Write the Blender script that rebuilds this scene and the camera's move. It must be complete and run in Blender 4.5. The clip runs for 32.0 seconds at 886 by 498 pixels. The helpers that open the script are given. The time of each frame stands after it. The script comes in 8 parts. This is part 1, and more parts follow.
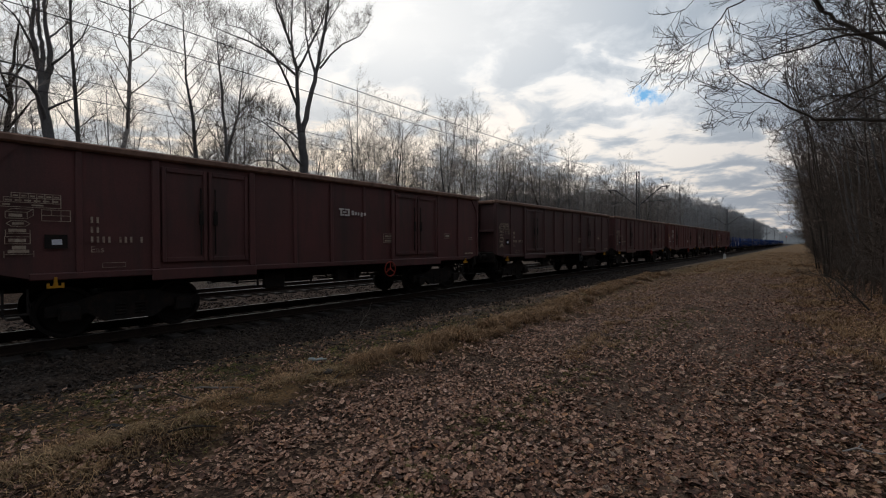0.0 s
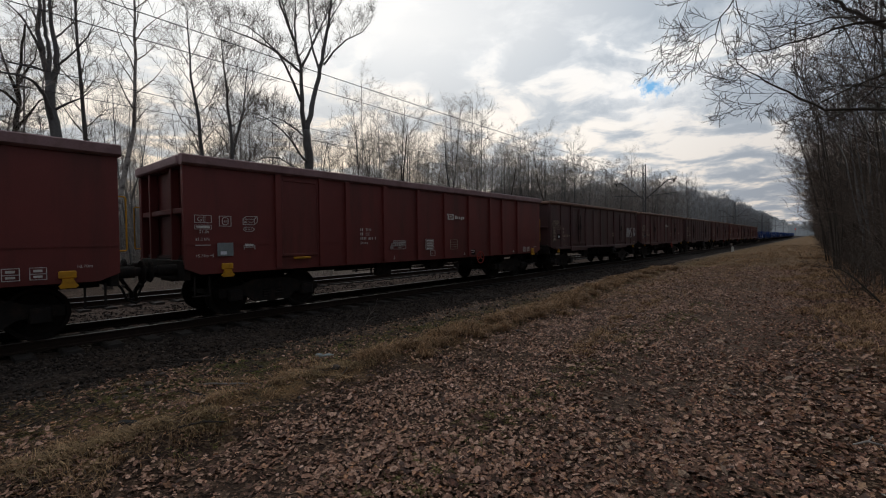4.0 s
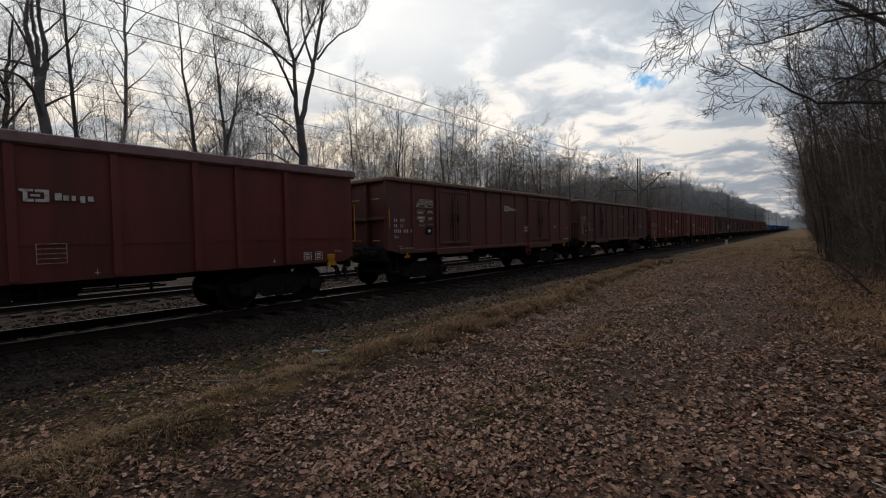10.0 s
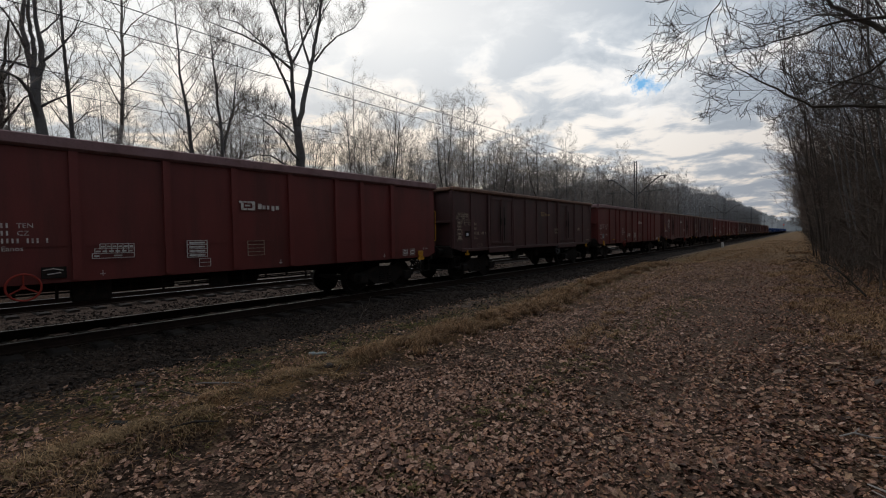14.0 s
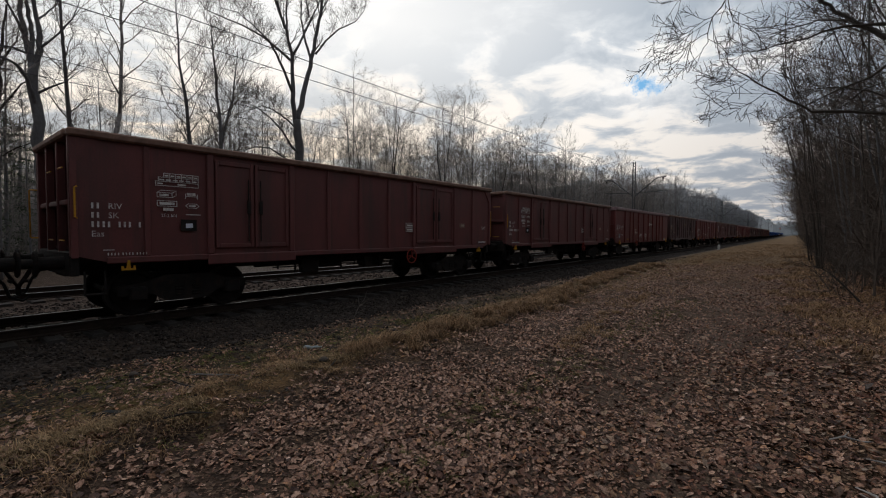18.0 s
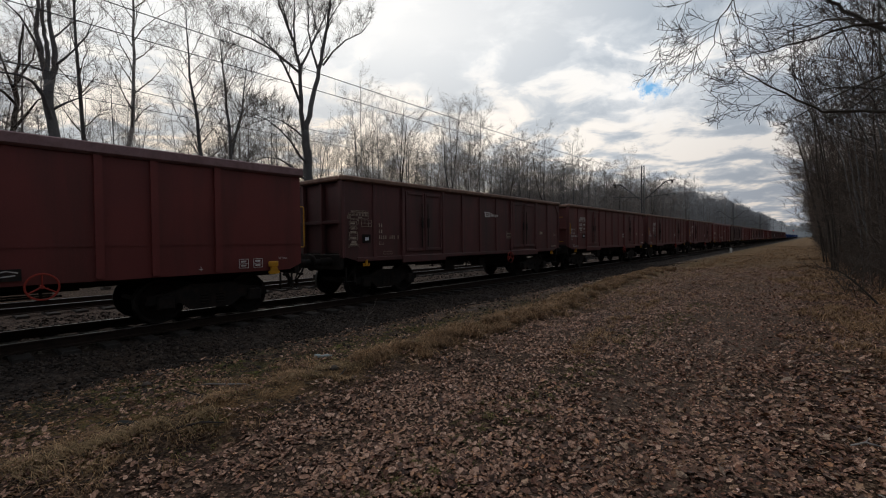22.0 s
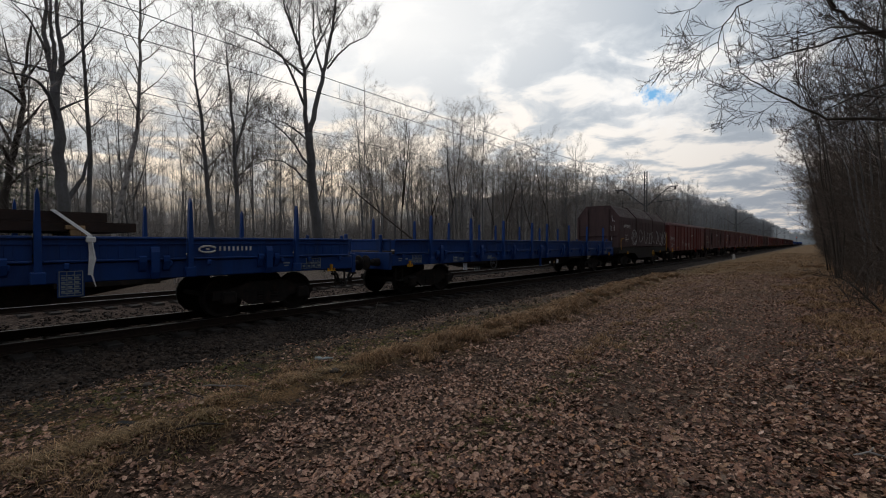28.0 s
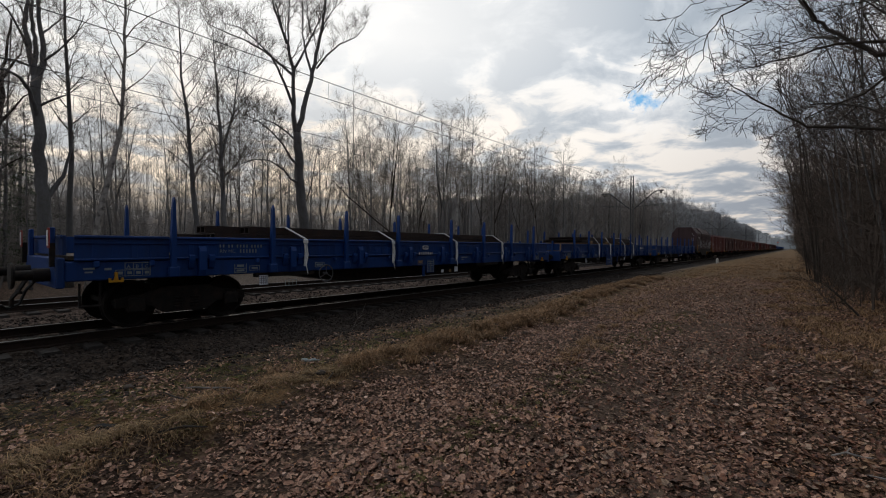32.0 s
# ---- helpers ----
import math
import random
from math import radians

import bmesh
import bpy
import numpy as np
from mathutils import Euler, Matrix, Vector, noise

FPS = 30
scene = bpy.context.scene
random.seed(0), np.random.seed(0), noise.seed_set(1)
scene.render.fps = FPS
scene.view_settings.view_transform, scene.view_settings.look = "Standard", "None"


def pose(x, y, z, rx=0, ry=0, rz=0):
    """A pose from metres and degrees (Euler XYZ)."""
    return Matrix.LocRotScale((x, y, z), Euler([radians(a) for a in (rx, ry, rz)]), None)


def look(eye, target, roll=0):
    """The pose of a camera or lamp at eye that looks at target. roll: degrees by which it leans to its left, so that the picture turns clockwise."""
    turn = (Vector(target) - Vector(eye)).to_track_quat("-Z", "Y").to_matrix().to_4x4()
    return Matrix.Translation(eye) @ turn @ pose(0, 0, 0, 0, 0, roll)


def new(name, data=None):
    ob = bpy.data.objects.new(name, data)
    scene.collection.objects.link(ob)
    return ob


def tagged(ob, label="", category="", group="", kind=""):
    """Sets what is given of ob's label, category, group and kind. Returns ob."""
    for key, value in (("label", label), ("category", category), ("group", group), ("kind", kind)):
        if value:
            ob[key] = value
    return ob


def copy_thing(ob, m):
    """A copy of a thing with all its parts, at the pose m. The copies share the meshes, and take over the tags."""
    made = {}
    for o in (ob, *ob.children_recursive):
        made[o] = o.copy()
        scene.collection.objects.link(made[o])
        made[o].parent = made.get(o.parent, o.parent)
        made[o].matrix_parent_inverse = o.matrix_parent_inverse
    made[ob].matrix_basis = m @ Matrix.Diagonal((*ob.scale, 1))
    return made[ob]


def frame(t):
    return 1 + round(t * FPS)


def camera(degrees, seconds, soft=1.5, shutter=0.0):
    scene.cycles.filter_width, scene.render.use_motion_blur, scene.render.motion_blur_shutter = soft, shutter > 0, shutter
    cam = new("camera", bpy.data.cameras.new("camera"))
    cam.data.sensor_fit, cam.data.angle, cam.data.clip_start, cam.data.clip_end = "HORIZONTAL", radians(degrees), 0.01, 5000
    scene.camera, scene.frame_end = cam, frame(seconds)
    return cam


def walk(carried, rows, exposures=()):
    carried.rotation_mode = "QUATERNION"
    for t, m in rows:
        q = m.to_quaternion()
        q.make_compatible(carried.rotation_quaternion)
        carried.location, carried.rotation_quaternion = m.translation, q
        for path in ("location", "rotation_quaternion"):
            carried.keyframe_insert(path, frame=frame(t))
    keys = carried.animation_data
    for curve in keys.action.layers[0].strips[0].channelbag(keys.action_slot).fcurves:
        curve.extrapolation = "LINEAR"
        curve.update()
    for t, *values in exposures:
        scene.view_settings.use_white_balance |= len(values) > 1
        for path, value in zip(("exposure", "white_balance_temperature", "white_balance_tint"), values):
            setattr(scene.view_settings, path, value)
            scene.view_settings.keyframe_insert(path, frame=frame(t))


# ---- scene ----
# z = 0 lies 0.19 m above the rail head, y runs along the track, x to its right.
EYE = 1.458


def aim(yaw, pitch, roll):
    return pose(0, 0, EYE, 90 + pitch, 0, yaw) @ pose(0, 0, 0, 0, 0, roll)


cam = camera(90.32, 32.0, soft=1.1)
walk(cam, [
    (0.0, aim(39.71, -0.70, -0.21)),
    (0.5, aim(39.62, -0.85, -0.26)),
    (1.0, aim(39.62, -0.92, -0.33)),
    (1.5, aim(39.64, -0.96, -0.45)),
    (2.0, aim(39.69, -1.00, -0.57)),
    (2.5, aim(39.82, -1.03, -0.72)),
    (3.0, aim(40.03, -1.09, -0.83)),
    (3.5, aim(40.28, -1.19, -0.83)),
    (5.5, aim(40.67, -1.39, -0.55)),
    (6.0, aim(40.55, -1.48, -0.49)),
    (6.5, aim(40.45, -1.55, -0.49)),
    (7.0, aim(40.32, -1.63, -0.48)),
    (7.5, aim(40.25, -1.68, -0.50)),
    (8.0, aim(40.18, -1.67, -0.62)),
    (8.5, aim(40.09, -1.74, -0.69)),
    (9.0, aim(39.97, -1.80, -0.84)),
    (9.5, aim(39.88, -1.82, -1.02)),
    (10.0, aim(39.88, -1.91, -1.15)),
    (10.5, aim(39.89, -1.90, -1.27)),
    (11.0, aim(39.95, -1.89, -1.33)),
    (11.5, aim(39.96, -1.84, -1.35)),
    (12.0, aim(39.92, -1.80, -1.38)),
    (12.5, aim(39.84, -1.75, -1.40)),
    (13.0, aim(39.78, -1.64, -1.39)),
    (13.5, aim(39.68, -1.60, -1.30)),
    (14.0, aim(39.52, -1.66, -1.03)),
    (14.5, aim(39.14, -1.95, -0.77)),
    (16.5, aim(38.55, -2.52, 0.28)),
    (17.0, aim(38.82, -2.42, 0.32)),
    (17.5, aim(39.02, -2.38, 0.34)),
    (18.0, aim(39.17, -2.12, 0.23)),
    (18.5, aim(39.25, -1.91, 0.04)),
    (19.0, aim(39.52, -1.62, -0.23)),
    (19.5, aim(39.74, -1.41, -0.39)),
    (20.0, aim(39.85, -1.34, -0.48)),
    (20.5, aim(39.98, -1.33, -0.60)),
    (21.0, aim(40.02, -1.31, -0.64)),
    (21.5, aim(40.16, -1.25, -0.66)),
    (22.0, aim(40.27, -1.20, -0.62)),
    (22.5, aim(40.36, -1.18, -0.63)),
    (23.0, aim(40.27, -1.19, -0.52)),
    (23.5, aim(40.24, -1.22, -0.43)),
    (24.0, aim(40.22, -1.23, -0.40)),
    (24.5, aim(40.13, -1.21, -0.29)),
    (25.0, aim(40.08, -1.13, -0.24)),
    (25.5, aim(40.06, -1.07, -0.13)),
    (27.5, aim(40.43, -0.73, -0.03)),
    (28.0, aim(40.54, -0.72, -0.05)),
    (28.5, aim(40.71, -0.80, -0.12)),
    (29.0, aim(40.91, -0.85, -0.09)),
    (29.5, aim(40.93, -0.92, 0.04)),
    (30.0, aim(40.70, -0.91, 0.19)),
    (30.5, aim(40.24, -0.84, 0.28)),
    (31.0, aim(39.86, -0.74, 0.30)),
    (31.5, aim(39.52, -0.65, 0.36)),
    (32.0, aim(39.02, -0.48, 0.43)),
])

# ---- the line's bend: straight up to the camera, a wide left curve, then straight on
BEND, BEND_END = 0.00007, 100.0
TRACK_X, TRACK2_X = -10.944, -16.6
RAIL_Z = -0.19


def bend(s):
    if s <= 0:
        return 0.0
    if s <= BEND_END:
        return -0.5 * BEND * s * s
    return -0.5 * BEND * BEND_END ** 2 - BEND * BEND_END * (s - BEND_END)


def heading(s):
    return math.degrees(math.atan(BEND * min(max(s, 0), BEND_END)))


# ---- world, sun, exposure
SUN_AZ, SUN_EL = -60.0, 10.0      # degrees from +y towards +x, and up
sun_dir = Vector((math.sin(radians(SUN_AZ)) * math.cos(radians(SUN_EL)), math.cos(radians(SUN_AZ)) * math.cos(radians(SUN_EL)), math.sin(radians(SUN_EL))))


def wire(nt, *pairs):
    for a, b in pairs:
        nt.links.new(a, b)


def nmath(nt, op, a, b=None, clamp=False):
    n = nt.nodes.new("ShaderNodeMath")
    n.operation, n.use_clamp = op, clamp
    for i, v in enumerate((a, b)):
        if v is None:
            continue
        if isinstance(v, (int, float)):
            n.inputs[i].default_value = v
        else:
            nt.links.new(v, n.inputs[i])
    return n.outputs[0]


def ramp(nt, fac, stops):
    n = nt.nodes.new("ShaderNodeValToRGB")
    while len(n.color_ramp.elements) < len(stops):
        n.color_ramp.elements.new(0.5)
    for e, (p, c) in zip(n.color_ramp.elements, stops):
        e.position = p
        e.color = (*c, 1) if len(c) == 3 else c
    nt.links.new(fac, n.inputs[0])
    return n.outputs[0]


def mix(nt, fac, a, b, mode="MIX"):
    n = nt.nodes.new("ShaderNodeMix")
    n.data_type, n.blend_type = "RGBA", mode
    for i, v in ((0, fac), (6, a), (7, b)):
        if isinstance(v, (int, float)):
            n.inputs[i].default_value = v
        elif isinstance(v, tuple):
            n.inputs[i].default_value = (*v, 1)
        else:
            nt.links.new(v, n.inputs[i])
    return n.outputs[2]


def noise_tex(nt, vec, scale, detail=4.0, rough=0.55, distort=0.0):
    n = nt.nodes.new("ShaderNodeTexNoise")
    n.inputs["Scale"].default_value, n.inputs["Detail"].default_value = scale, detail
    n.inputs["Roughness"].default_value, n.inputs["Distortion"].default_value = rough, distort
    if vec is not None:
        nt.links.new(vec, n.inputs["Vector"])
    return n.outputs[0]


def mapping(nt, vec, scale=(1, 1, 1), loc=(0, 0, 0), rot=(0, 0, 0)):
    n = nt.nodes.new("ShaderNodeMapping")
    n.inputs["Scale"].default_value, n.inputs["Location"].default_value, n.inputs["Rotation"].default_value = scale, loc, rot
    nt.links.new(vec, n.inputs["Vector"])
    return n.outputs[0]


def make_world():
    world = bpy.data.worlds.new("overcast_sky")
    scene.world = world
    world.use_nodes = True
    nt = world.node_tree
    nt.nodes.clear()
    coord = nt.nodes.new("ShaderNodeTexCoord").outputs["Generated"]
    sep = nt.nodes.new("ShaderNodeSeparateXYZ")
    wire(nt, (coord, sep.inputs[0]))
    x, y, z = sep.outputs
    sky = nt.nodes.new("ShaderNodeTexSky")
    sky.sky_type, sky.sun_disc = "NISHITA", False
    sky.sun_elevation, sky.sun_rotation = radians(SUN_EL), radians(SUN_AZ)
    blue = mix(nt, 1.0, sky.outputs[0], (0.10, 0.10, 0.10), "MULTIPLY")
    # a cloud deck: the view direction cut by a flat sheet overhead
    zc = nmath(nt, "ADD", nmath(nt, "MAXIMUM", z, 0.0), 0.15)
    comb = nt.nodes.new("ShaderNodeCombineXYZ")
    wire(nt, (nmath(nt, "DIVIDE", x, zc), comb.inputs[0]), (nmath(nt, "DIVIDE", y, zc), comb.inputs[1]))
    sheet = comb.outputs[0]
    puffs = noise_tex(nt, mapping(nt, sheet, (1.0, 1.0, 1), (3.1, 1.7, 0), (0, 0, radians(-35))), 3.3, 7.0, 0.56, 0.35)
    banks = noise_tex(nt, mapping(nt, sheet, (1.0, 1.0, 1), (0.4, 6.2, 0)), 0.9, 3.0, 0.5, 0.0)
    thick = nmath(nt, "ADD", nmath(nt, "MULTIPLY", puffs, 0.72), nmath(nt, "MULTIPLY", banks, 0.28))
    # brightness towards the hidden sun
    dot = nt.nodes.new("ShaderNodeVectorMath")
    dot.operation = "DOT_PRODUCT"
    dot.inputs[1].default_value = Vector((-0.86, 0.36, 0.36)).normalized()
    wire(nt, (coord, dot.inputs[0]))
    toward = nmath(nt, "ADD", nmath(nt, "MULTIPLY", dot.outputs["Value"], 0.5), 0.5)
    deck = ramp(nt, thick, [(0.43, (0.99, 0.975, 0.95)), (0.47, (0.84, 0.85, 0.86)), (0.50, (0.62, 0.67, 0.725)), (0.57, (0.46, 0.52, 0.59))])
    veil = mix(nt, nmath(nt, "MULTIPLY", ramp(nt, toward, [(0.82, (0, 0, 0)), (0.97, (0.92,) * 3)]), ramp(nt, z, [(0.20, (0, 0, 0)), (0.42, (1, 1, 1))])), deck, (0.97, 0.97, 0.97))
    lit = mix(nt, 1.0, veil, ramp(nt, toward, [(0.0, (0.30, 0.31, 0.34)), (0.45, (0.42, 0.43, 0.46)), (0.70, (0.80, 0.81, 0.83)), (0.85, (1.0, 1.0, 1.0)), (1.0, (1.06, 1.05, 1.03))]), "MULTIPLY")
    # warm light low over the woods under the sun
    low = nt.nodes.new("ShaderNodeVectorMath")
    low.operation = "DOT_PRODUCT"
    low.inputs[1].default_value = sun_dir
    wire(nt, (coord, low.inputs[0]))
    warm = nmath(nt, "POWER", nmath(nt, "MAXIMUM", low.outputs["Value"], 0.0), 4.0)
    warm = nmath(nt, "MULTIPLY", warm, ramp(nt, z, [(0.10, (1, 1, 1)), (0.36, (0, 0, 0))]))
    bright = ramp(nt, thick, [(0.47, (1, 1, 1)), (0.54, (0.30,) * 3)])
    lit = mix(nt, nmath(nt, "MULTIPLY", warm, nmath(nt, "MULTIPLY", bright, 0.9)), lit, (1.10, 0.88, 0.64))
    lowband = nmath(nt, "MULTIPLY", ramp(nt, z, [(0.0, (0.85,) * 3), (0.10, (0.78,) * 3), (0.30, (0, 0, 0))]), ramp(nt, toward, [(0.70, (1, 1, 1)), (0.88, (0, 0, 0))]))
    streaks = ramp(nt, thick, [(0.44, (0.66, 0.58, 0.51)), (0.49, (0.37, 0.375, 0.395)), (0.54, (0.28, 0.30, 0.34))])
    lit = mix(nt, lowband, lit, streaks)
    # breaks in the deck, one of them ahead of the line
    hole_dir = Vector((-0.244, 0.925, 0.291)).normalized()
    hd = nt.nodes.new("ShaderNodeVectorMath")
    hd.operation = "DISTANCE"
    hd.inputs[1].default_value = (hole_dir.x, hole_dir.y, hole_dir.z * 1.8)
    wire(nt, (mapping(nt, coord, (1, 1, 1.8)), hd.inputs[0]))
    gap = nmath(nt, "SUBTRACT", nmath(nt, "ADD", hd.outputs["Value"], nmath(nt, "MULTIPLY", noise_tex(nt, coord, 40.0, 5.0, 0.7), 0.19)), 0.072)
    rim = ramp(nt, gap, [(0.03, (1, 1, 1)), (0.16, (0, 0, 0))])
    lit = mix(nt, nmath(nt, "MULTIPLY", rim, 0.6), lit, (1.0, 1.0, 1.0))
    hole = ramp(nt, gap, [(0.020, (1, 1, 1)), (0.058, (0, 0, 0))])
    sky_blue = mix(nt, 1.0, blue, (0.55, 0.95, 1.35), "MULTIPLY")
    sky_blue = mix(nt, 0.8, sky_blue, (0.22, 0.52, 0.86))
    colour = mix(nt, hole, lit, sky_blue)
    bg = nt.nodes.new("ShaderNodeBackground")
    bg.inputs[1].default_value = 1.0
    out = nt.nodes.new("ShaderNodeOutputWorld")
    wire(nt, (colour, bg.inputs[0]), (bg.outputs[0], out.inputs[0]))


make_world()
lamp = bpy.data.lights.new("sun", "SUN")
lamp.energy, lamp.angle, lamp.color = 0.35, radians(20), (1.0, 0.9, 0.78)
sun = new("sun", lamp)
sun.matrix_world = look((0, 0, 60), Vector((0, 0, 60)) - sun_dir)
scene.view_settings.exposure = 0.0


# ---- materials
def material(name, a, b, rough=0.7, metal=0.0, scale=3.0, fine=40.0, bump=0.15, dirt=None, dirt_amount=0.4, stretch=(1, 1, 1), rnd=0.0, island=0.0, spec=0.3, streak=False, distance=0.02):
    m = bpy.data.materials.new(name)
    m.use_nodes = True
    nt = m.node_tree
    bsdf = nt.nodes["Principled BSDF"]
    coord = nt.nodes.new("ShaderNodeTexCoord").outputs["Object"]
    vec = mapping(nt, coord, stretch)
    n1 = noise_tex(nt, vec, scale, 5.0, 0.6)
    n2 = noise_tex(nt, vec, fine, 3.0, 0.6)
    f = nmath(nt, "ADD", nmath(nt, "MULTIPLY", n1, 0.65), nmath(nt, "MULTIPLY", n2, 0.35))
    col = mix(nt, ramp(nt, f, [(0.36, (0, 0, 0)), (0.64, (1, 1, 1))]), a, b)
    if dirt:
        dv = mapping(nt, coord, (1.4, 1.4, 0.18) if streak else (1, 1, 1), (7, 3, 1))
        d = noise_tex(nt, dv, scale * 1.7, 6.0, 0.65)
        col = mix(nt, nmath(nt, "MULTIPLY", ramp(nt, d, [(0.48, (0, 0, 0)), (0.66, (1, 1, 1))]), dirt_amount), col, dirt)
    if rnd or island:
        if rnd:
            r = nt.nodes.new("ShaderNodeObjectInfo").outputs["Random"]
        else:
            r = nt.nodes.new("ShaderNodeNewGeometry").outputs["Random Per Island"]
        k = rnd or island
        col = mix(nt, 1.0, col, ramp(nt, r, [(0.0, (1 - k,) * 3), (0.7, (1,) * 3), (1.0, (1 + 1.6 * k,) * 3)]), "MULTIPLY")
    wire(nt, (col, bsdf.inputs["Base Color"]))
    wire(nt, (nmath(nt, "ADD", nmath(nt, "MULTIPLY", n2, 0.25), rough - 0.125, True), bsdf.inputs["Roughness"]))
    bsdf.inputs["Metallic"].default_value = metal
    bsdf.inputs["Specular IOR Level"].default_value = spec
    if bump:
        bn = nt.nodes.new("ShaderNodeBump")
        bn.inputs["Strength"].default_value, bn.inputs["Distance"].default_value = bump, distance
        wire(nt, (f, bn.inputs["Height"]), (bn.outputs[0], bsdf.inputs["Normal"]))
    return m


M_RED_NEW = material("red_brown_paint", (0.172, 0.034, 0.030), (0.132, 0.027, 0.025), 0.5, scale=0.7, bump=0.05, spec=0.5, dirt=(0.075, 0.024, 0.020), dirt_amount=0.6, streak=True)
M_RIM_NEW = material("mauve_rim_paint", (0.30, 0.19, 0.20), (0.22, 0.13, 0.135), 0.5, scale=2.5, bump=0.08, dirt=(0.16, 0.10, 0.09), dirt_amount=0.5)
M_RED_OLD = material("faded_red_paint", (0.125, 0.040, 0.038), (0.075, 0.030, 0.029), 0.58, scale=0.9, bump=0.12, dirt=(0.055, 0.030, 0.028), dirt_amount=0.85, streak=True, spec=0.5)
M_RED_MID = material("rust_red_paint", (0.160, 0.043, 0.040), (0.105, 0.033, 0.031), 0.55, scale=0.9, bump=0.10, dirt=(0.070, 0.033, 0.030), dirt_amount=0.75, streak=True, spec=0.5)
M_DARK_OLD = material("sooty_brown_paint", (0.098, 0.040, 0.039), (0.061, 0.029, 0.029), 0.55, scale=0.9, bump=0.12, dirt=(0.045, 0.025, 0.024), dirt_amount=0.8, streak=True, spec=0.5)
M_RIM_OLD = material("worn_rim_paint", (0.25, 0.15, 0.11), (0.17, 0.095, 0.07), 0.65, scale=3.0, bump=0.1, dirt=(0.10, 0.06, 0.045), dirt_amount=0.6)
M_COIL = material("umber_hood_paint", (0.088, 0.050, 0.051), (0.060, 0.036, 0.037), 0.65, scale=1.2, bump=0.08, dirt=(0.03, 0.02, 0.018), dirt_amount=0.6, streak=True)
M_HOOD = material("umber_roof_sheet", (0.120, 0.085, 0.076), (0.088, 0.062, 0.056), 0.6, scale=1.6, bump=0.08, dirt=(0.03, 0.022, 0.02), dirt_amount=0.5)
M_BLUE = material("blue_wagon_paint", (0.006, 0.044, 0.195), (0.005, 0.034, 0.150), 0.5, scale=1.0, bump=0.05, dirt=(0.012, 0.022, 0.05), dirt_amount=0.5, streak=True)
M_STEEL = material("sooty_steel", (0.020, 0.017, 0.016), (0.012, 0.010, 0.009), 0.75, 0.2, scale=4, bump=0.2, dirt=(0.06, 0.036, 0.024), dirt_amount=0.4)
M_WHEEL = material("wheel_steel", (0.034, 0.029, 0.027), (0.020, 0.017, 0.016), 0.6, 0.5, scale=5, bump=0.1)
M_RAIL_TOP = material("polished_rail", (0.26, 0.25, 0.24), (0.18, 0.17, 0.165), 0.5, 1.0, scale=6, bump=0.02, spec=0.5)
M_RAIL = material("rusty_rail", (0.034, 0.021, 0.015), (0.020, 0.013, 0.010), 0.85, 0.1, scale=8, bump=0.2)
M_YELLOW = material("yellow_paint", (0.60, 0.30, 0.02), (0.50, 0.24, 0.02), 0.5, scale=6, bump=0.05, dirt=(0.2, 0.1, 0.03), dirt_amount=0.4)
M_WHEELRED = material("red_handwheel_paint", (0.33, 0.045, 0.03), (0.26, 0.035, 0.025), 0.5, scale=6, bump=0.05)
M_WHITE = material("white_marking", (0.74, 0.72, 0.69), (0.58, 0.56, 0.53), 0.6, scale=6, bump=0.0, dirt=(0.22, 0.13, 0.11), dirt_amount=0.55)
M_FADED = material("faded_marking", (0.47, 0.39, 0.31), (0.33, 0.26, 0.20), 0.7, scale=6, bump=0.0, dirt=(0.10, 0.05, 0.04), dirt_amount=0.7)
M_OCHRE = material("yellowed_marking", (0.34, 0.24, 0.13), (0.25, 0.165, 0.09), 0.7, scale=6, bump=0.0)
M_PLATE = material("grey_plate", (0.25, 0.29, 0.30), (0.18, 0.21, 0.22), 0.5, scale=5, bump=0.02)
M_PAPER = material("paper_tag", (0.75, 0.78, 0.85), (0.6, 0.63, 0.7), 0.6, scale=9, bump=0.0)
M_CHALK = material("white_spray_paint", (0.72, 0.72, 0.72), (0.42, 0.41, 0.41), 0.7, scale=7, bump=0.0)
M_BEAM = material("dark_steel_beam", (0.050, 0.036, 0.032), (0.032, 0.024, 0.022), 0.6, 0.4, scale=3, bump=0.1, dirt=(0.08, 0.04, 0.025), dirt_amount=0.4)
M_STRAP = material("white_strap", (0.80, 0.80, 0.80), (0.62, 0.62, 0.62), 0.7, scale=8, bump=0.05)
M_TIMBER = material("dunnage_timber", (0.42, 0.28, 0.15), (0.30, 0.19, 0.10), 0.8, scale=3, bump=0.2, stretch=(1, 6, 6))
M_DECK = material("worn_deck_timber", (0.10, 0.078, 0.060), (0.06, 0.047, 0.037), 0.85, scale=3, bump=0.2, stretch=(1, 6, 6))
M_BARK = material("grey_bark", (0.192, 0.188, 0.190), (0.118, 0.115, 0.117), 0.9, scale=3, fine=25, bump=0.5, stretch=(1, 1, 0.35), dirt=(0.10, 0.105, 0.07), dirt_amount=0.4, rnd=0.25)
M_TWIG = material("brown_twig", (0.26, 0.228, 0.205), (0.175, 0.154, 0.138), 0.9, scale=2, bump=0.0, rnd=0.3)
# Distance haze is put into this pale grey; the birch stick borrows it.
M_PALETWIG = material("haze_grey_twig", (0.27, 0.25, 0.232), (0.19, 0.175, 0.162), 0.9, scale=0.6, bump=0.0, island=0.25)
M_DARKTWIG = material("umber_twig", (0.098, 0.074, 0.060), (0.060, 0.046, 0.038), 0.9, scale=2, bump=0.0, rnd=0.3)
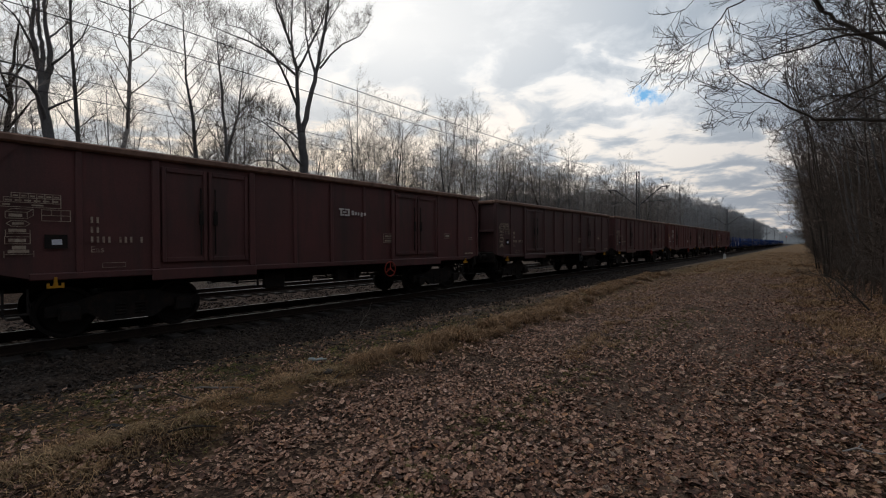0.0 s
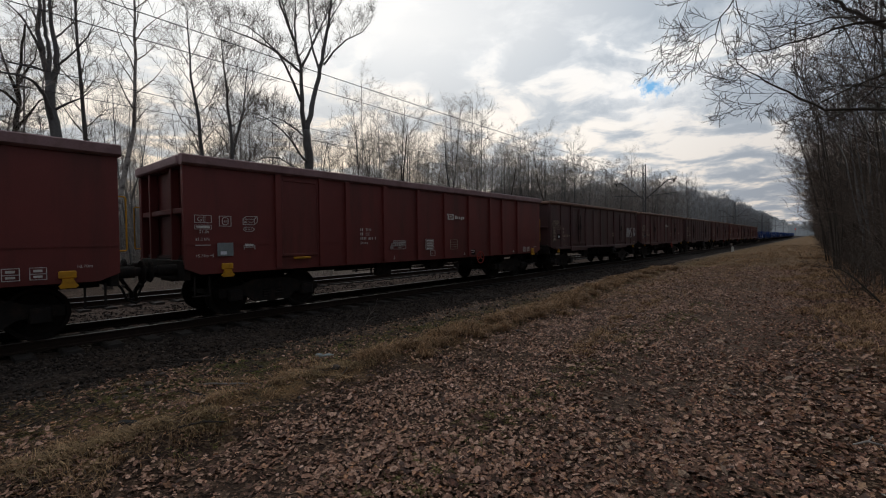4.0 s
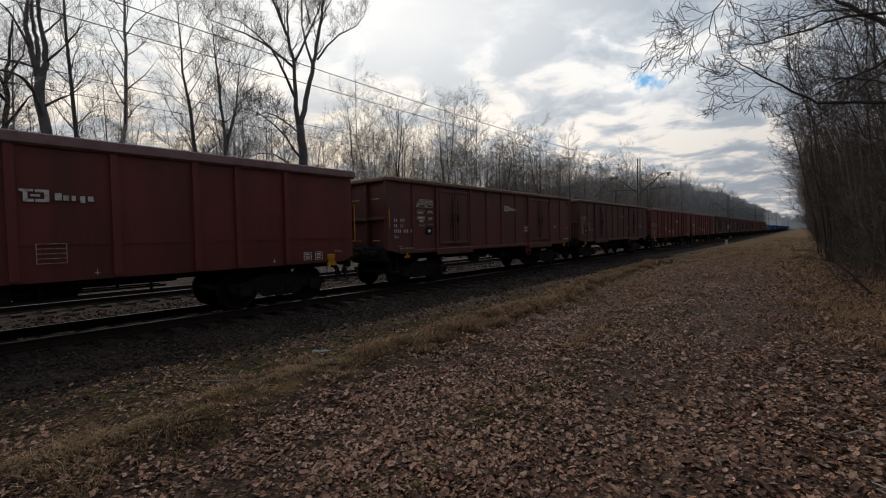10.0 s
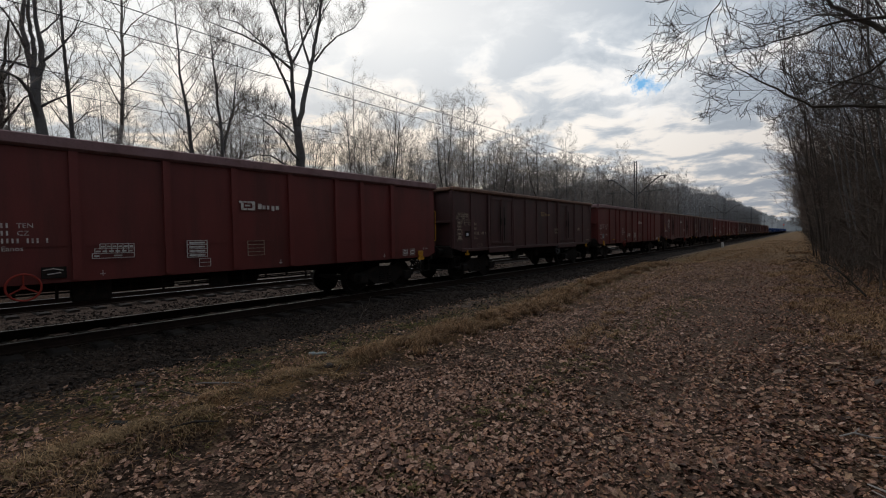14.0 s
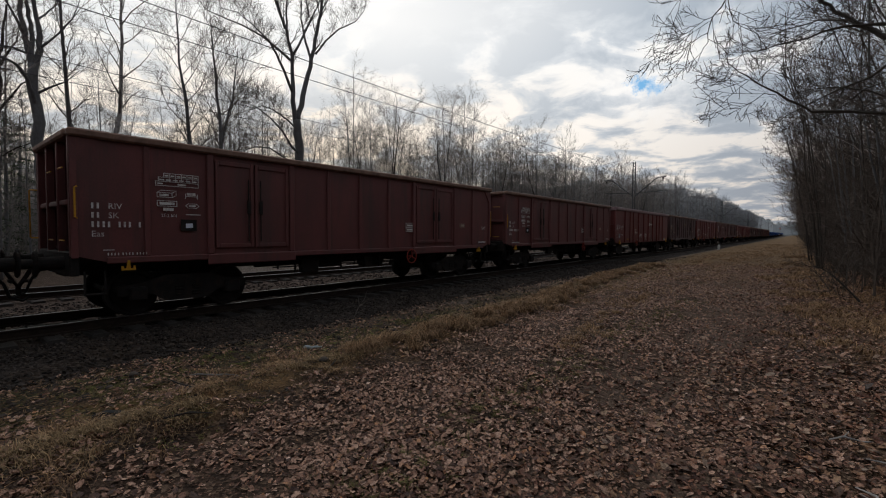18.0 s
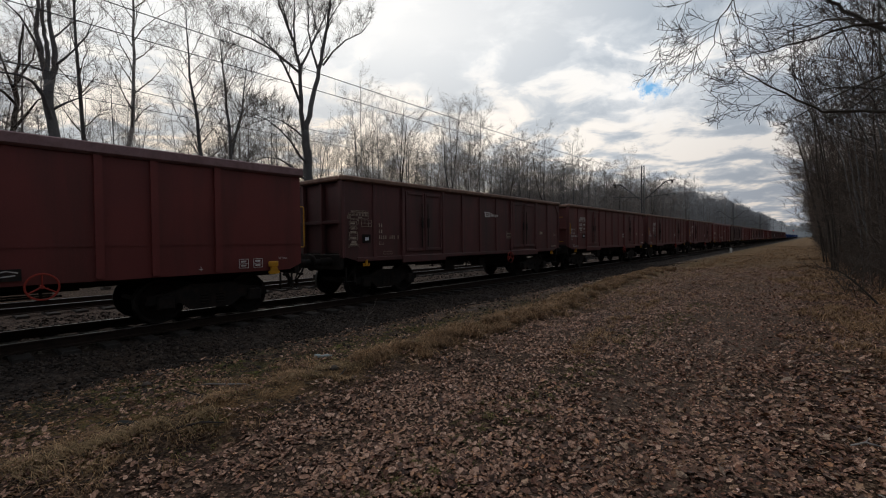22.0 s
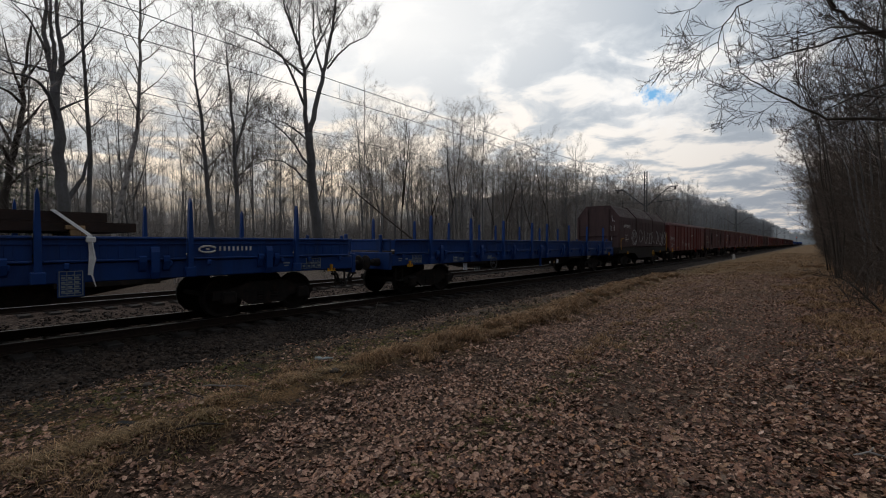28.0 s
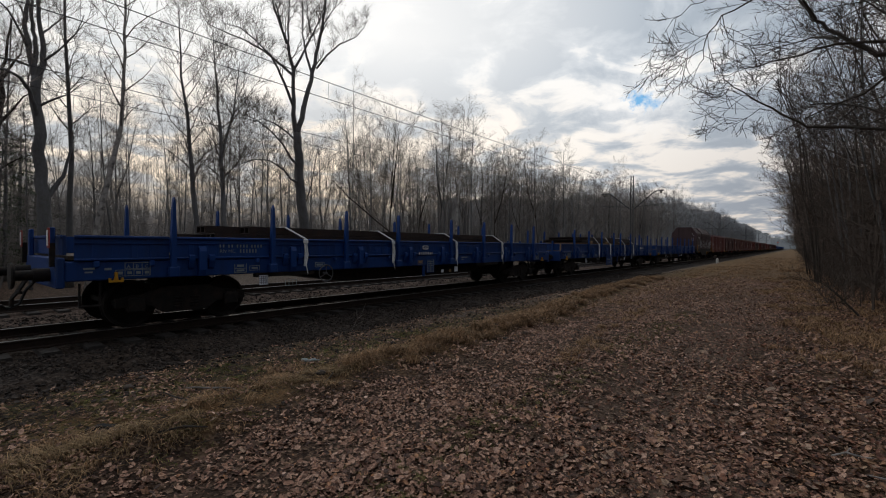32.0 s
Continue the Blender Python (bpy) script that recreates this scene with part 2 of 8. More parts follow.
M_BIRCH = material("white_birch_bark", (0.42, 0.39, 0.36), (0.27, 0.25, 0.23), 0.8, scale=3, fine=18, bump=0.3, stretch=(1, 1, 2.2), dirt=(0.05, 0.042, 0.04), dirt_amount=0.9, rnd=0.15)
M_DARKBARK = material("dark_damp_bark", (0.072, 0.059, 0.051), (0.042, 0.035, 0.030), 0.9, scale=4, fine=30, bump=0.5, stretch=(1, 1, 0.4), dirt=(0.035, 0.038, 0.022), dirt_amount=0.4, rnd=0.25)
M_STONE = material("ballast_stone", (0.056, 0.044, 0.037), (0.026, 0.020, 0.017), 0.9, scale=6, fine=60, bump=0.3, island=0.55, dirt=(0.07, 0.045, 0.03), dirt_amount=0.5)
M_SLEEPER = material("concrete_sleeper", (0.060, 0.052, 0.046), (0.036, 0.031, 0.028), 0.9, scale=4, bump=0.3, dirt=(0.028, 0.020, 0.016), dirt_amount=0.6, rnd=0.2)
M_CONCRETE = material("white_post_paint", (0.72, 0.71, 0.68), (0.55, 0.54, 0.51), 0.8, scale=6, bump=0.2)
M_MAST = material("grey_mast_steel", (0.12, 0.12, 0.125), (0.08, 0.08, 0.085), 0.7, 0.3, scale=5, bump=0.1)
M_STRAW = material("dry_grass", (0.36, 0.222, 0.118), (0.20, 0.118, 0.062), 0.85, scale=3, bump=0.0, island=0.5)
# Paler still for the farthest stands, misty air worked into the base colour.
M_MISTTWIG = material("haze_pale_twig", (0.30, 0.31, 0.325), (0.22, 0.225, 0.235), 0.9, scale=0.6, bump=0.0, island=0.25)
M_MOSS = material("green_grass", (0.115, 0.105, 0.034), (0.17, 0.130, 0.052), 0.85, scale=3, bump=0.0, island=0.4)
M_EVERGREEN = material("conifer_needles", (0.060, 0.085, 0.040), (0.038, 0.055, 0.028), 0.85, scale=3, bump=0.0, island=0.4)
M_IVORY = material("pale_rubbish", (0.34, 0.40, 0.40), (0.24, 0.29, 0.30), 0.5, scale=9, bump=0.1)
M_RUBBER = material("black_hose", (0.015, 0.015, 0.015), (0.01, 0.01, 0.01), 0.6, scale=6, bump=0.1)


def leaf_material(name, stops, grain):
    """Fallen leaves: each takes its own hue from the stops, with veins and blotches."""
    m = bpy.data.materials.new(name)
    m.use_nodes = True
    nt = m.node_tree
    bsdf = nt.nodes["Principled BSDF"]
    coord = nt.nodes.new("ShaderNodeTexCoord").outputs["Object"]
    own = nt.nodes.new("ShaderNodeNewGeometry").outputs["Random Per Island"]
    n = noise_tex(nt, coord, grain, 4.0, 0.65)
    col = ramp(nt, own, stops)
    col = mix(nt, 1.0, col, ramp(nt, n, [(0.38, (0.42, 0.38, 0.36)), (0.50, (1.0, 1.0, 1.0)), (0.66, (1.35, 1.33, 1.28))]), "MULTIPLY")
    wire(nt, (col, bsdf.inputs["Base Color"]))
    bsdf.inputs["Roughness"].default_value = 0.62
    bsdf.inputs["Specular IOR Level"].default_value = 0.35
    bn = nt.nodes.new("ShaderNodeBump")
    bn.inputs["Strength"].default_value, bn.inputs["Distance"].default_value = 0.3, 0.01
    wire(nt, (n, bn.inputs["Height"]), (bn.outputs[0], bsdf.inputs["Normal"]))
    return m


M_LEAF = leaf_material("dead_leaf", [(0.0, (0.053, 0.026, 0.018)), (0.22, (0.127, 0.060, 0.038)), (0.42, (0.227, 0.115, 0.074)), (0.60, (0.333, 0.181, 0.119)), (0.78, (0.413, 0.246, 0.171)), (0.90, (0.479, 0.302, 0.220)), (0.96, (0.400, 0.186, 0.083)), (1.0, (0.613, 0.417, 0.331))], 70.0)
M_LEAF_RED = leaf_material("rusty_leaf", [(0.0, (0.040, 0.017, 0.012)), (0.35, (0.098, 0.039, 0.024)), (0.65, (0.172, 0.070, 0.042)), (0.88, (0.253, 0.112, 0.066)), (1.0, (0.310, 0.165, 0.090))], 60.0)
M_LEAF_OAK = leaf_material("oak_leaf", [(0.0, (0.039, 0.020, 0.013)), (0.25, (0.101, 0.048, 0.026)), (0.45, (0.191, 0.094, 0.049)), (0.62, (0.263, 0.143, 0.080)), (0.78, (0.324, 0.202, 0.119)), (0.90, (0.269, 0.194, 0.145)), (1.0, (0.448, 0.279, 0.176))], 55.0)
M_CUSHION = material("moss_cushion", (0.115, 0.128, 0.030), (0.185, 0.175, 0.052), 0.9, scale=3, bump=0.0, island=0.4)
M_HAY = material("matted_grass", (0.36, 0.235, 0.130), (0.19, 0.130, 0.062), 0.85, scale=3, bump=0.0, island=0.5)


def ground_material():
    m = bpy.data.materials.new("littered_ground")
    m.use_nodes = True
    nt = m.node_tree
    bsdf = nt.nodes["Principled BSDF"]
    coord = nt.nodes.new("ShaderNodeTexCoord").outputs["Object"]
    sep = nt.nodes.new("ShaderNodeSeparateXYZ")
    wire(nt, (coord, sep.inputs[0]))
    big = noise_tex(nt, coord, 0.35, 4.0, 0.6)
    mid = noise_tex(nt, coord, 2.3, 5.0, 0.6)
    fine = noise_tex(nt, coord, 38.0, 4.0, 0.65)
    vor = nt.nodes.new("ShaderNodeTexVoronoi")
    vor.inputs["Scale"].default_value = 42.0
    wire(nt, (mix(nt, 0.12, coord, nt.nodes.new("ShaderNodeTexNoise").outputs[1]), vor.inputs["Vector"]))
    vsep = nt.nodes.new("ShaderNodeSeparateColor")
    wire(nt, (vor.outputs["Color"], vsep.inputs[0]))
    litter = ramp(nt, vsep.outputs[0], [(0.0, (0.018, 0.011, 0.008)), (0.40, (0.048, 0.028, 0.019)), (0.70, (0.110, 0.068, 0.046)), (1.0, (0.25, 0.168, 0.115))])
    soil = ramp(nt, fine, [(0.35, (0.034, 0.023, 0.017)), (0.65, (0.082, 0.055, 0.040))])
    straw = ramp(nt, fine, [(0.35, (0.115, 0.065, 0.029)), (0.65, (0.24, 0.142, 0.063))])
    clumps = noise_tex(nt, mapping(nt, coord, (1, 0.45, 1)), 3.2, 6.0, 0.7)
    straw = mix(nt, 1.0, straw, ramp(nt, clumps, [(0.38, (0.45, 0.40, 0.38)), (0.50, (1, 1, 1)), (0.62, (1.45, 1.45, 1.45))]), "MULTIPLY")
    moss = ramp(nt, fine, [(0.35, (0.06, 0.060, 0.020)), (0.65, (0.15, 0.145, 0.05))])
    # bands across the line, broken up by noise
    xb = nmath(nt, "ADD", sep.outputs[0], nmath(nt, "MULTIPLY", nmath(nt, "SUBTRACT", mid, 0.5), 2.4))
    xm = nt.nodes.new("ShaderNodeMapRange")
    xm.inputs[1].default_value, xm.inputs[2].default_value = -10.0, 10.0
    wire(nt, (xb, xm.inputs[0]))
    xn = xm.outputs[0]
    k_straw = ramp(nt, xn, [(0.20, (0, 0, 0)), (0.245, (0.8,) * 3), (0.275, (0.8,) * 3), (0.31, (0, 0, 0)), (0.49, (0, 0, 0)), (0.54, (0.22,) * 3), (0.60, (0.25,) * 3)])
    k_moss = ramp(nt, xn, [(0.12, (0, 0, 0)), (0.17, (1, 1, 1)), (0.26, (1, 1, 1)), (0.30, (0, 0, 0))])
    verge = ramp(nt, xn, [(0.10, (0, 0, 0)), (0.15, (1, 1, 1)), (0.27, (1, 1, 1)), (0.32, (0, 0, 0))])
    worn = ramp(nt, xn, [(0.40, (0, 0, 0)), (0.425, (1, 1, 1)), (0.455, (1, 1, 1)), (0.48, (0, 0, 0))])
    k_soil = ramp(nt, mid, [(0.42, (0, 0, 0)), (0.62, (1, 1, 1))])
    col = mix(nt, nmath(nt, "MULTIPLY", k_soil, 0.45), litter, soil)
    col = mix(nt, nmath(nt, "MULTIPLY", verge, 0.85), col, soil)
    trodden = ramp(nt, fine, [(0.38, (0.088, 0.060, 0.045)), (0.62, (0.21, 0.145, 0.107))])
    col = mix(nt, nmath(nt, "MULTIPLY", worn, 0.6), col, trodden)
    col = mix(nt, nmath(nt, "MULTIPLY", k_straw, ramp(nt, big, [(0.3, (0.45,) * 3), (0.6, (1, 1, 1))])), col, straw)
    col = mix(nt, nmath(nt, "MULTIPLY", k_moss, ramp(nt, mid, [(0.46, (0, 0, 0)), (0.60, (0.6,) * 3)])), col, moss)
    gravel = ramp(nt, vsep.outputs[1], [(0.0, (0.060, 0.047, 0.038)), (0.6, (0.155, 0.122, 0.10)), (1.0, (0.29, 0.24, 0.205))])
    k_gravel = ramp(nt, xn, [(0.06, (1, 1, 1)), (0.15, (0.75,) * 3), (0.20, (0, 0, 0))])
    yg = nt.nodes.new("ShaderNodeMapRange")
    yg.inputs[1].default_value, yg.inputs[2].default_value = 2.0, 10.0
    wire(nt, (sep.outputs[1], yg.inputs[0]))
    col = mix(nt, nmath(nt, "MULTIPLY", k_gravel, yg.outputs[0]), col, gravel)
    # far along the line the verge is all dry grass
    ym = nt.nodes.new("ShaderNodeMapRange")
    ym.inputs[1].default_value, ym.inputs[2].default_value = 10.0, 45.0
    wire(nt, (sep.outputs[1], ym.inputs[0]))
    col = mix(nt, nmath(nt, "MULTIPLY", nmath(nt, "MULTIPLY", ym.outputs[0], 0.8), ramp(nt, xn, [(0.12, (0.2,) * 3), (0.2, (1, 1, 1))])), col, mix(nt, 0.35, straw, (0.30, 0.20, 0.115)))
    wire(nt, (col, bsdf.inputs["Base Color"]))
    bsdf.inputs["Roughness"].default_value = 0.95
    bsdf.inputs["Specular IOR Level"].default_value = 0.15
    bn = nt.nodes.new("ShaderNodeBump")
    bn.inputs["Strength"].default_value, bn.inputs["Distance"].default_value = 0.9, 0.03
    wire(nt, (nmath(nt, "ADD", vor.outputs["Distance"], nmath(nt, "MULTIPLY", fine, 0.8)), bn.inputs["Height"]), (bn.outputs[0], bsdf.inputs["Normal"]))
    return m


M_GROUND = ground_material()


# ---- mesh helpers
class Shape:
    """Collects vertices and faces of one mesh."""

    def __init__(self):
        self.v, self.f = [], []

    def add(self, verts, faces):
        n = len(self.v)
        self.v += [tuple(p) for p in verts]
        self.f += [tuple(n + i for i in face) for face in faces]
        return self

    def box(self, x0, x1, y0, y1, z0, z1, c=0.0):
        """A block, with chamfered edges where c is given."""
        lo, hi = (x0, y0, z0), (x1, y1, z1)
        if c <= 0:
            vs = [((x1 if i & 1 else x0), (y1 if i & 2 else y0), (z1 if i & 4 else z0)) for i in range(8)]
            return self.add(vs, [(0, 2, 3, 1), (4, 5, 7, 6), (0, 1, 5, 4), (2, 6, 7, 3), (0, 4, 6, 2), (1, 3, 7, 5)])
        c = min(c, 0.45 * min(abs(b - a) for a, b in zip(lo, hi)))
        bm = bmesh.new()
        pts = []
        for i in range(8):
            base = [hi[k] if i >> k & 1 else lo[k] for k in range(3)]
            for k in range(3):
                p = list(base)
                for j in range(3):
                    if j != k:
                        p[j] += -c if i >> j & 1 else c
                pts.append(bm.verts.new(p))
        bmesh.ops.convex_hull(bm, input=pts)
        bm.verts.index_update()
        self.add([v.co for v in bm.verts], [tuple(v.index for v in f.verts) for f in bm.faces])
        bm.free()
        return self

    def prism(self, outline, axis, a, b):
        """An outline of (u, w) pairs drawn out along an axis from a to b."""
        n = len(outline)

        def at(p, k):
            return {"x": (k, p[0], p[1]), "y": (p[0], k, p[1]), "z": (p[0], p[1], k)}[axis]
        vs = [at(p, a) for p in outline] + [at(p, b) for p in outline]
        fs = [tuple(range(n))[::-1], tuple(range(n, 2 * n))] + [(i, (i + 1) % n, n + (i + 1) % n, n + i) for i in range(n)]
        return self.add(vs, fs)

    def tube(self, pts, radii, n=6, cap=True):
        pts = [Vector(p) for p in pts]
        if isinstance(radii, (int, float)):
            radii = [radii] * len(pts)
        base = len(self.v)
        side = None
        for i, p in enumerate(pts):
            d = (pts[min(i + 1, len(pts) - 1)] - pts[max(i - 1, 0)]).normalized()
            if side is None:
                side = d.orthogonal().normalized()
            side = (side - d * side.dot(d)).normalized()
            up = d.cross(side)
            for k in range(n):
                a = 2 * math.pi * k / n
                self.v.append(tuple(p + (side * math.cos(a) + up * math.sin(a)) * radii[i]))
        for i in range(len(pts) - 1):
            for k in range(n):
                a, b = base + i * n + k, base + i * n + (k + 1) % n
                self.f.append((a, b, b + n, a + n))
        if cap:
            self.f.append(tuple(range(base, base + n))[::-1])
            self.f.append(tuple(range(base + (len(pts) - 1) * n, base + len(pts) * n)))
        return self

    def lathe(self, profile, n=24, axis="x"):
        """A profile of (along, radius) turned about an axis through the origin."""
        base = len(self.v)
        for a, r in profile:
            for k in range(n):
                t = 2 * math.pi * k / n
                u, w = r * math.cos(t), r * math.sin(t)
                self.v.append({"x": (a, u, w), "y": (u, a, w), "z": (u, w, a)}[axis])
        m = len(profile)
        for i in range(m - 1):
            for k in range(n):
                a, b = base + i * n + k, base + i * n + (k + 1) % n
                self.f.append((a, b, b + n, a + n))
        self.f.append(tuple(range(base, base + n))[::-1])
        self.f.append(tuple(range(base + (m - 1) * n, base + m * n)))
        return self

    def ring(self, centre, radius, r, axis="x", n=20, k=5):
        pts = []
        for i in range(n + 1):
            t = 2 * math.pi * i / n
            u, w = radius * math.cos(t), radius * math.sin(t)
            off = {"x": (0, u, w), "y": (u, 0, w)}[axis]
            pts.append(Vector(centre) + Vector(off))
        return self.tube(pts, r, k, False)

    def move(self, x=0, y=0, z=0):
        self.v = [(a + x, b + y, c + z) for a, b, c in self.v]
        return self

    def mesh(self, name, mat, smooth=False):
        me = bpy.data.meshes.new(name)
        me.from_pydata(self.v, [], self.f)
        if smooth:
            me.polygons.foreach_set("use_smooth", [True] * len(me.polygons))
        me.materials.append(mat)
        me.update()
        return me


def part(name, data, mat=None, parent=None, label="", loc=None, smooth=False):
    """One mesh object under a thing or a part."""
    me = data.mesh(name, mat, smooth) if isinstance(data, Shape) else data
    ob = new(name, me)
    ob.parent = parent
    if loc is not None:
        ob.location = loc
    if label:
        ob["label"] = label
    return ob


text_cache = {}


def text_mesh(words, size, mat):
    key = (words, size, mat.name)
    if key not in text_cache:
        cu = bpy.data.curves.new("marking", "FONT")
        cu.body, cu.size, cu.resolution_u = words, size, 2
        ob = new("marking", cu)
        me = bpy.data.meshes.new_from_object(ob.evaluated_get(bpy.context.evaluated_depsgraph_get()))
        bpy.data.objects.remove(ob)
        me.materials.clear()
        me.materials.append(mat)
        text_cache[key] = me
    return text_cache[key]


SIDE = Matrix(((0, 0, 1, 0), (1, 0, 0, 0), (0, 1, 0, 0), (0, 0, 0, 1)))


def lettering(words, size, y, z, mat, parent, x=1.412):
    ob = part("lettering", text_mesh(words, size, mat), None, parent)
    ob.matrix_basis = Matrix.Translation((x, y, z)) @ SIDE
    return ob


def bars(rows, y, z, mat, parent, name="marking", x=1.409, t=0.004):
    """Plain bars in place of small writing: rows of (dy, dz, width, height)."""
    s = Shape()
    for dy, dz, w, h in rows:
        s.box(x - t, x + t, y + dy, y + dy + w, z + dz, z + dz + h)
    return tagged(part(name, s, mat, parent), kind="stuff")


def frame_bars(y, z, w, h, k=0.010):
    return [(y, z, w, k), (y, z + h - k, w, k), (y, z + k, k, h - 2 * k), (y + w - k, z + k, k, h - 2 * k)]


def strokes(lines, y, z, mat, parent, r=0.018, x=1.412, name="graffiti"):
    rng = random.Random(len(lines))
    for line in lines:
        if len(line) > 2:
            for _ in range(2):
                line = [line[0]] + [(p[0] * (1 - k) + q[0] * k, p[1] * (1 - k) + q[1] * k) for p, q in zip(line, line[1:]) for k in (0.22, 0.78)] + [line[-1]]
        else:
            (a, b), (c, d) = line
            line = [line[0], (a * 0.6 + c * 0.4 + rng.uniform(-0.02, 0.02), b * 0.6 + d * 0.4), line[1]]
        part(name, Shape().tube([(x, y + a, z + b) for a, b in line], [r * rng.uniform(0.7, 1.2) for _ in line], 5), mat, parent)


# ---- running gear, shared by all wagons
def wheelset_mesh():
    s = Shape()
    for k in (-1, 1):
        w = Shape().lathe([(0.68, 0.16), (0.68, 0.36), (0.655, 0.40), (0.655, 0.47), (0.69, 0.47), (0.70, 0.455), (0.79, 0.445), (0.79, 0.39), (0.745, 0.35), (0.735, 0.18), (0.80, 0.15), (0.80, 0.085), (1.02, 0.085)], 18)
        s.add([(k * a, b, c) for a, b, c in w.v], [f if k > 0 else f[::-1] for f in w.f])
    s.lathe([(-0.7, 0.085), (0.7, 0.085)], 12)
    # balance marks and bolts that show the turn
    for k in (-0.80, 0.80):
        for i in range(3):
            a = 2 * math.pi * i / 3
            s.box(k * 1.27 - 0.01, k * 1.27 + 0.01, 0.05 * math.cos(a) - 0.015, 0.05 * math.cos(a) + 0.015, 0.05 * math.sin(a) - 0.015, 0.05 * math.sin(a) + 0.015)
    return s.mesh("wheelset", M_WHEEL)


def bogie_mesh():
    s = Shape()
    for k in (-1, 1):
        x = 1.0 * k
        side = [(-1.22, 0.42), (-1.22, 0.60), (-0.75, 0.66), (-0.42, 0.78), (0.42, 0.78), (0.75, 0.66), (1.22, 0.60), (1.22, 0.42), (0.62, 0.42), (0.40, 0.26), (-0.40, 0.26), (-0.62, 0.42)]
        s.prism(side, "x", x - 0.06, x + 0.06)
        for y in (-0.9, 0.9):
            s.box(x + 0.061 - 0.14, x + 0.061 + 0.10, y - 0.15, y + 0.15, 0.32, 0.585, 0.03)
        for y in (-0.16, 0.16):
            for j in range(4):
                s.box(x - 0.085, x + 0.085, y - 0.085, y + 0.085, 0.345 + 0.06 * j, 0.38 + 0.06 * j, 0.01)
    s.box(-0.94, 0.94, -0.22, 0.22, 0.50, 0.76, 0.03)
    s.box(-0.62, 0.62, -0.19, 0.19, 0.762, 1.04, 0.02)
    for y in (-1.16, 1.16):
        s.box(-0.94, 0.94, y - 0.05, y + 0.05, 0.46, 0.56)
    return s.mesh("bogie", M_STEEL)


ME_WHEELSET, ME_BOGIE = wheelset_mesh(), bogie_mesh()
ME_BUFFER = Shape().lathe([(0.0, 0.115), (0.34, 0.115), (0.34, 0.085), (0.56, 0.085), (0.57, 0.20), (0.60, 0.225), (0.62, 0.21), (0.625, 0.05)], 18, "y").mesh("buffer", M_STEEL)
ME_HOOK = Shape().box(-0.035, 0.035, -0.02, 0.02, 0.02, 0.13).box(-0.02, 0.02, -0.11, 0.11, -0.05, -0.015).box(-0.02, 0.02, -0.11, -0.075, -0.016, 0.03).box(-0.02, 0.02, 0.075, 0.11, -0.016, 0.03).box(-0.022, 0.022, -0.03, 0.03, -0.02, 0.03).mesh("rope_hook", M_YELLOW)
ME_COUPLING = Shape().tube([(0, 0, 1.02), (0, 0.30, 1.03), (0, 0.36, 0.98)], 0.04, 6).tube([(0.08, 0.28, 1.0), (0.08, 0.42, 0.74), (0.05, 0.5, 0.62)], 0.025, 5).tube([(-0.08, 0.28, 1.0), (-0.08, 0.42, 0.74), (-0.05, 0.5, 0.62)], 0.025, 5).box(-0.14, 0.14, 0.36, 0.42, 0.72, 0.78, 0.01).box(-0.06, 0.06, 0.46, 0.52, 0.5, 0.64, 0.01).mesh("screw_coupling", M_STEEL)
ME_HOSE = Shape().tube([(0, 0.02, 0.92), (0, 0.14, 0.90), (0.02, 0.26, 0.74), (0.04, 0.34, 0.50), (0.02, 0.50, 0.42), (0, 0.6, 0.5)], 0.026, 6).mesh("brake_hose", M_RUBBER)
ME_WHEEL_RED = Shape().ring((0, 0, 0), 0.21, 0.016, "x", 22, 6).tube([(0, 0, 0), (0, 0, 0.21)], 0.013, 5).tube([(0, 0, 0), (0, 0.18, -0.105)], 0.013, 5).tube([(0, 0, 0), (0, -0.18, -0.105)], 0.013, 5).lathe([(-0.12, 0.03), (0.03, 0.03)], 8).mesh("brake_handwheel", M_WHEELRED)
ME_WHEEL_YEL = ME_WHEEL_RED.copy()
ME_WHEEL_YEL.materials[0] = M_YELLOW
ME_WHEEL_BLK = ME_WHEEL_RED.copy()
ME_WHEEL_BLK.materials[0] = M_MAST
ME_STEP = Shape().box(-0.02, 0.02, -0.16, -0.13, 0.45, 0.85).box(-0.02, 0.02, 0.13, 0.16, 0.45, 0.85).box(-0.12, 0.06, -0.16, 0.16, 0.43, 0.455, 0.005).mesh("foot_step", M_STEEL)
ME_RAILING = Shape().tube([(0, 0, 0), (0.0, 0.10, 0.0), (0.0, 0.12, 0.02), (0.0, 0.12, 0.96), (0.0, 0.10, 0.98), (0, 0, 0.98)], 0.017, 6).mesh("handrail", M_YELLOW)
ME_RAILING_DARK = ME_RAILING.copy()
ME_RAILING_DARK.materials[0] = M_STEEL
WHEELSETS = {-0.9: [], 0.9: []}


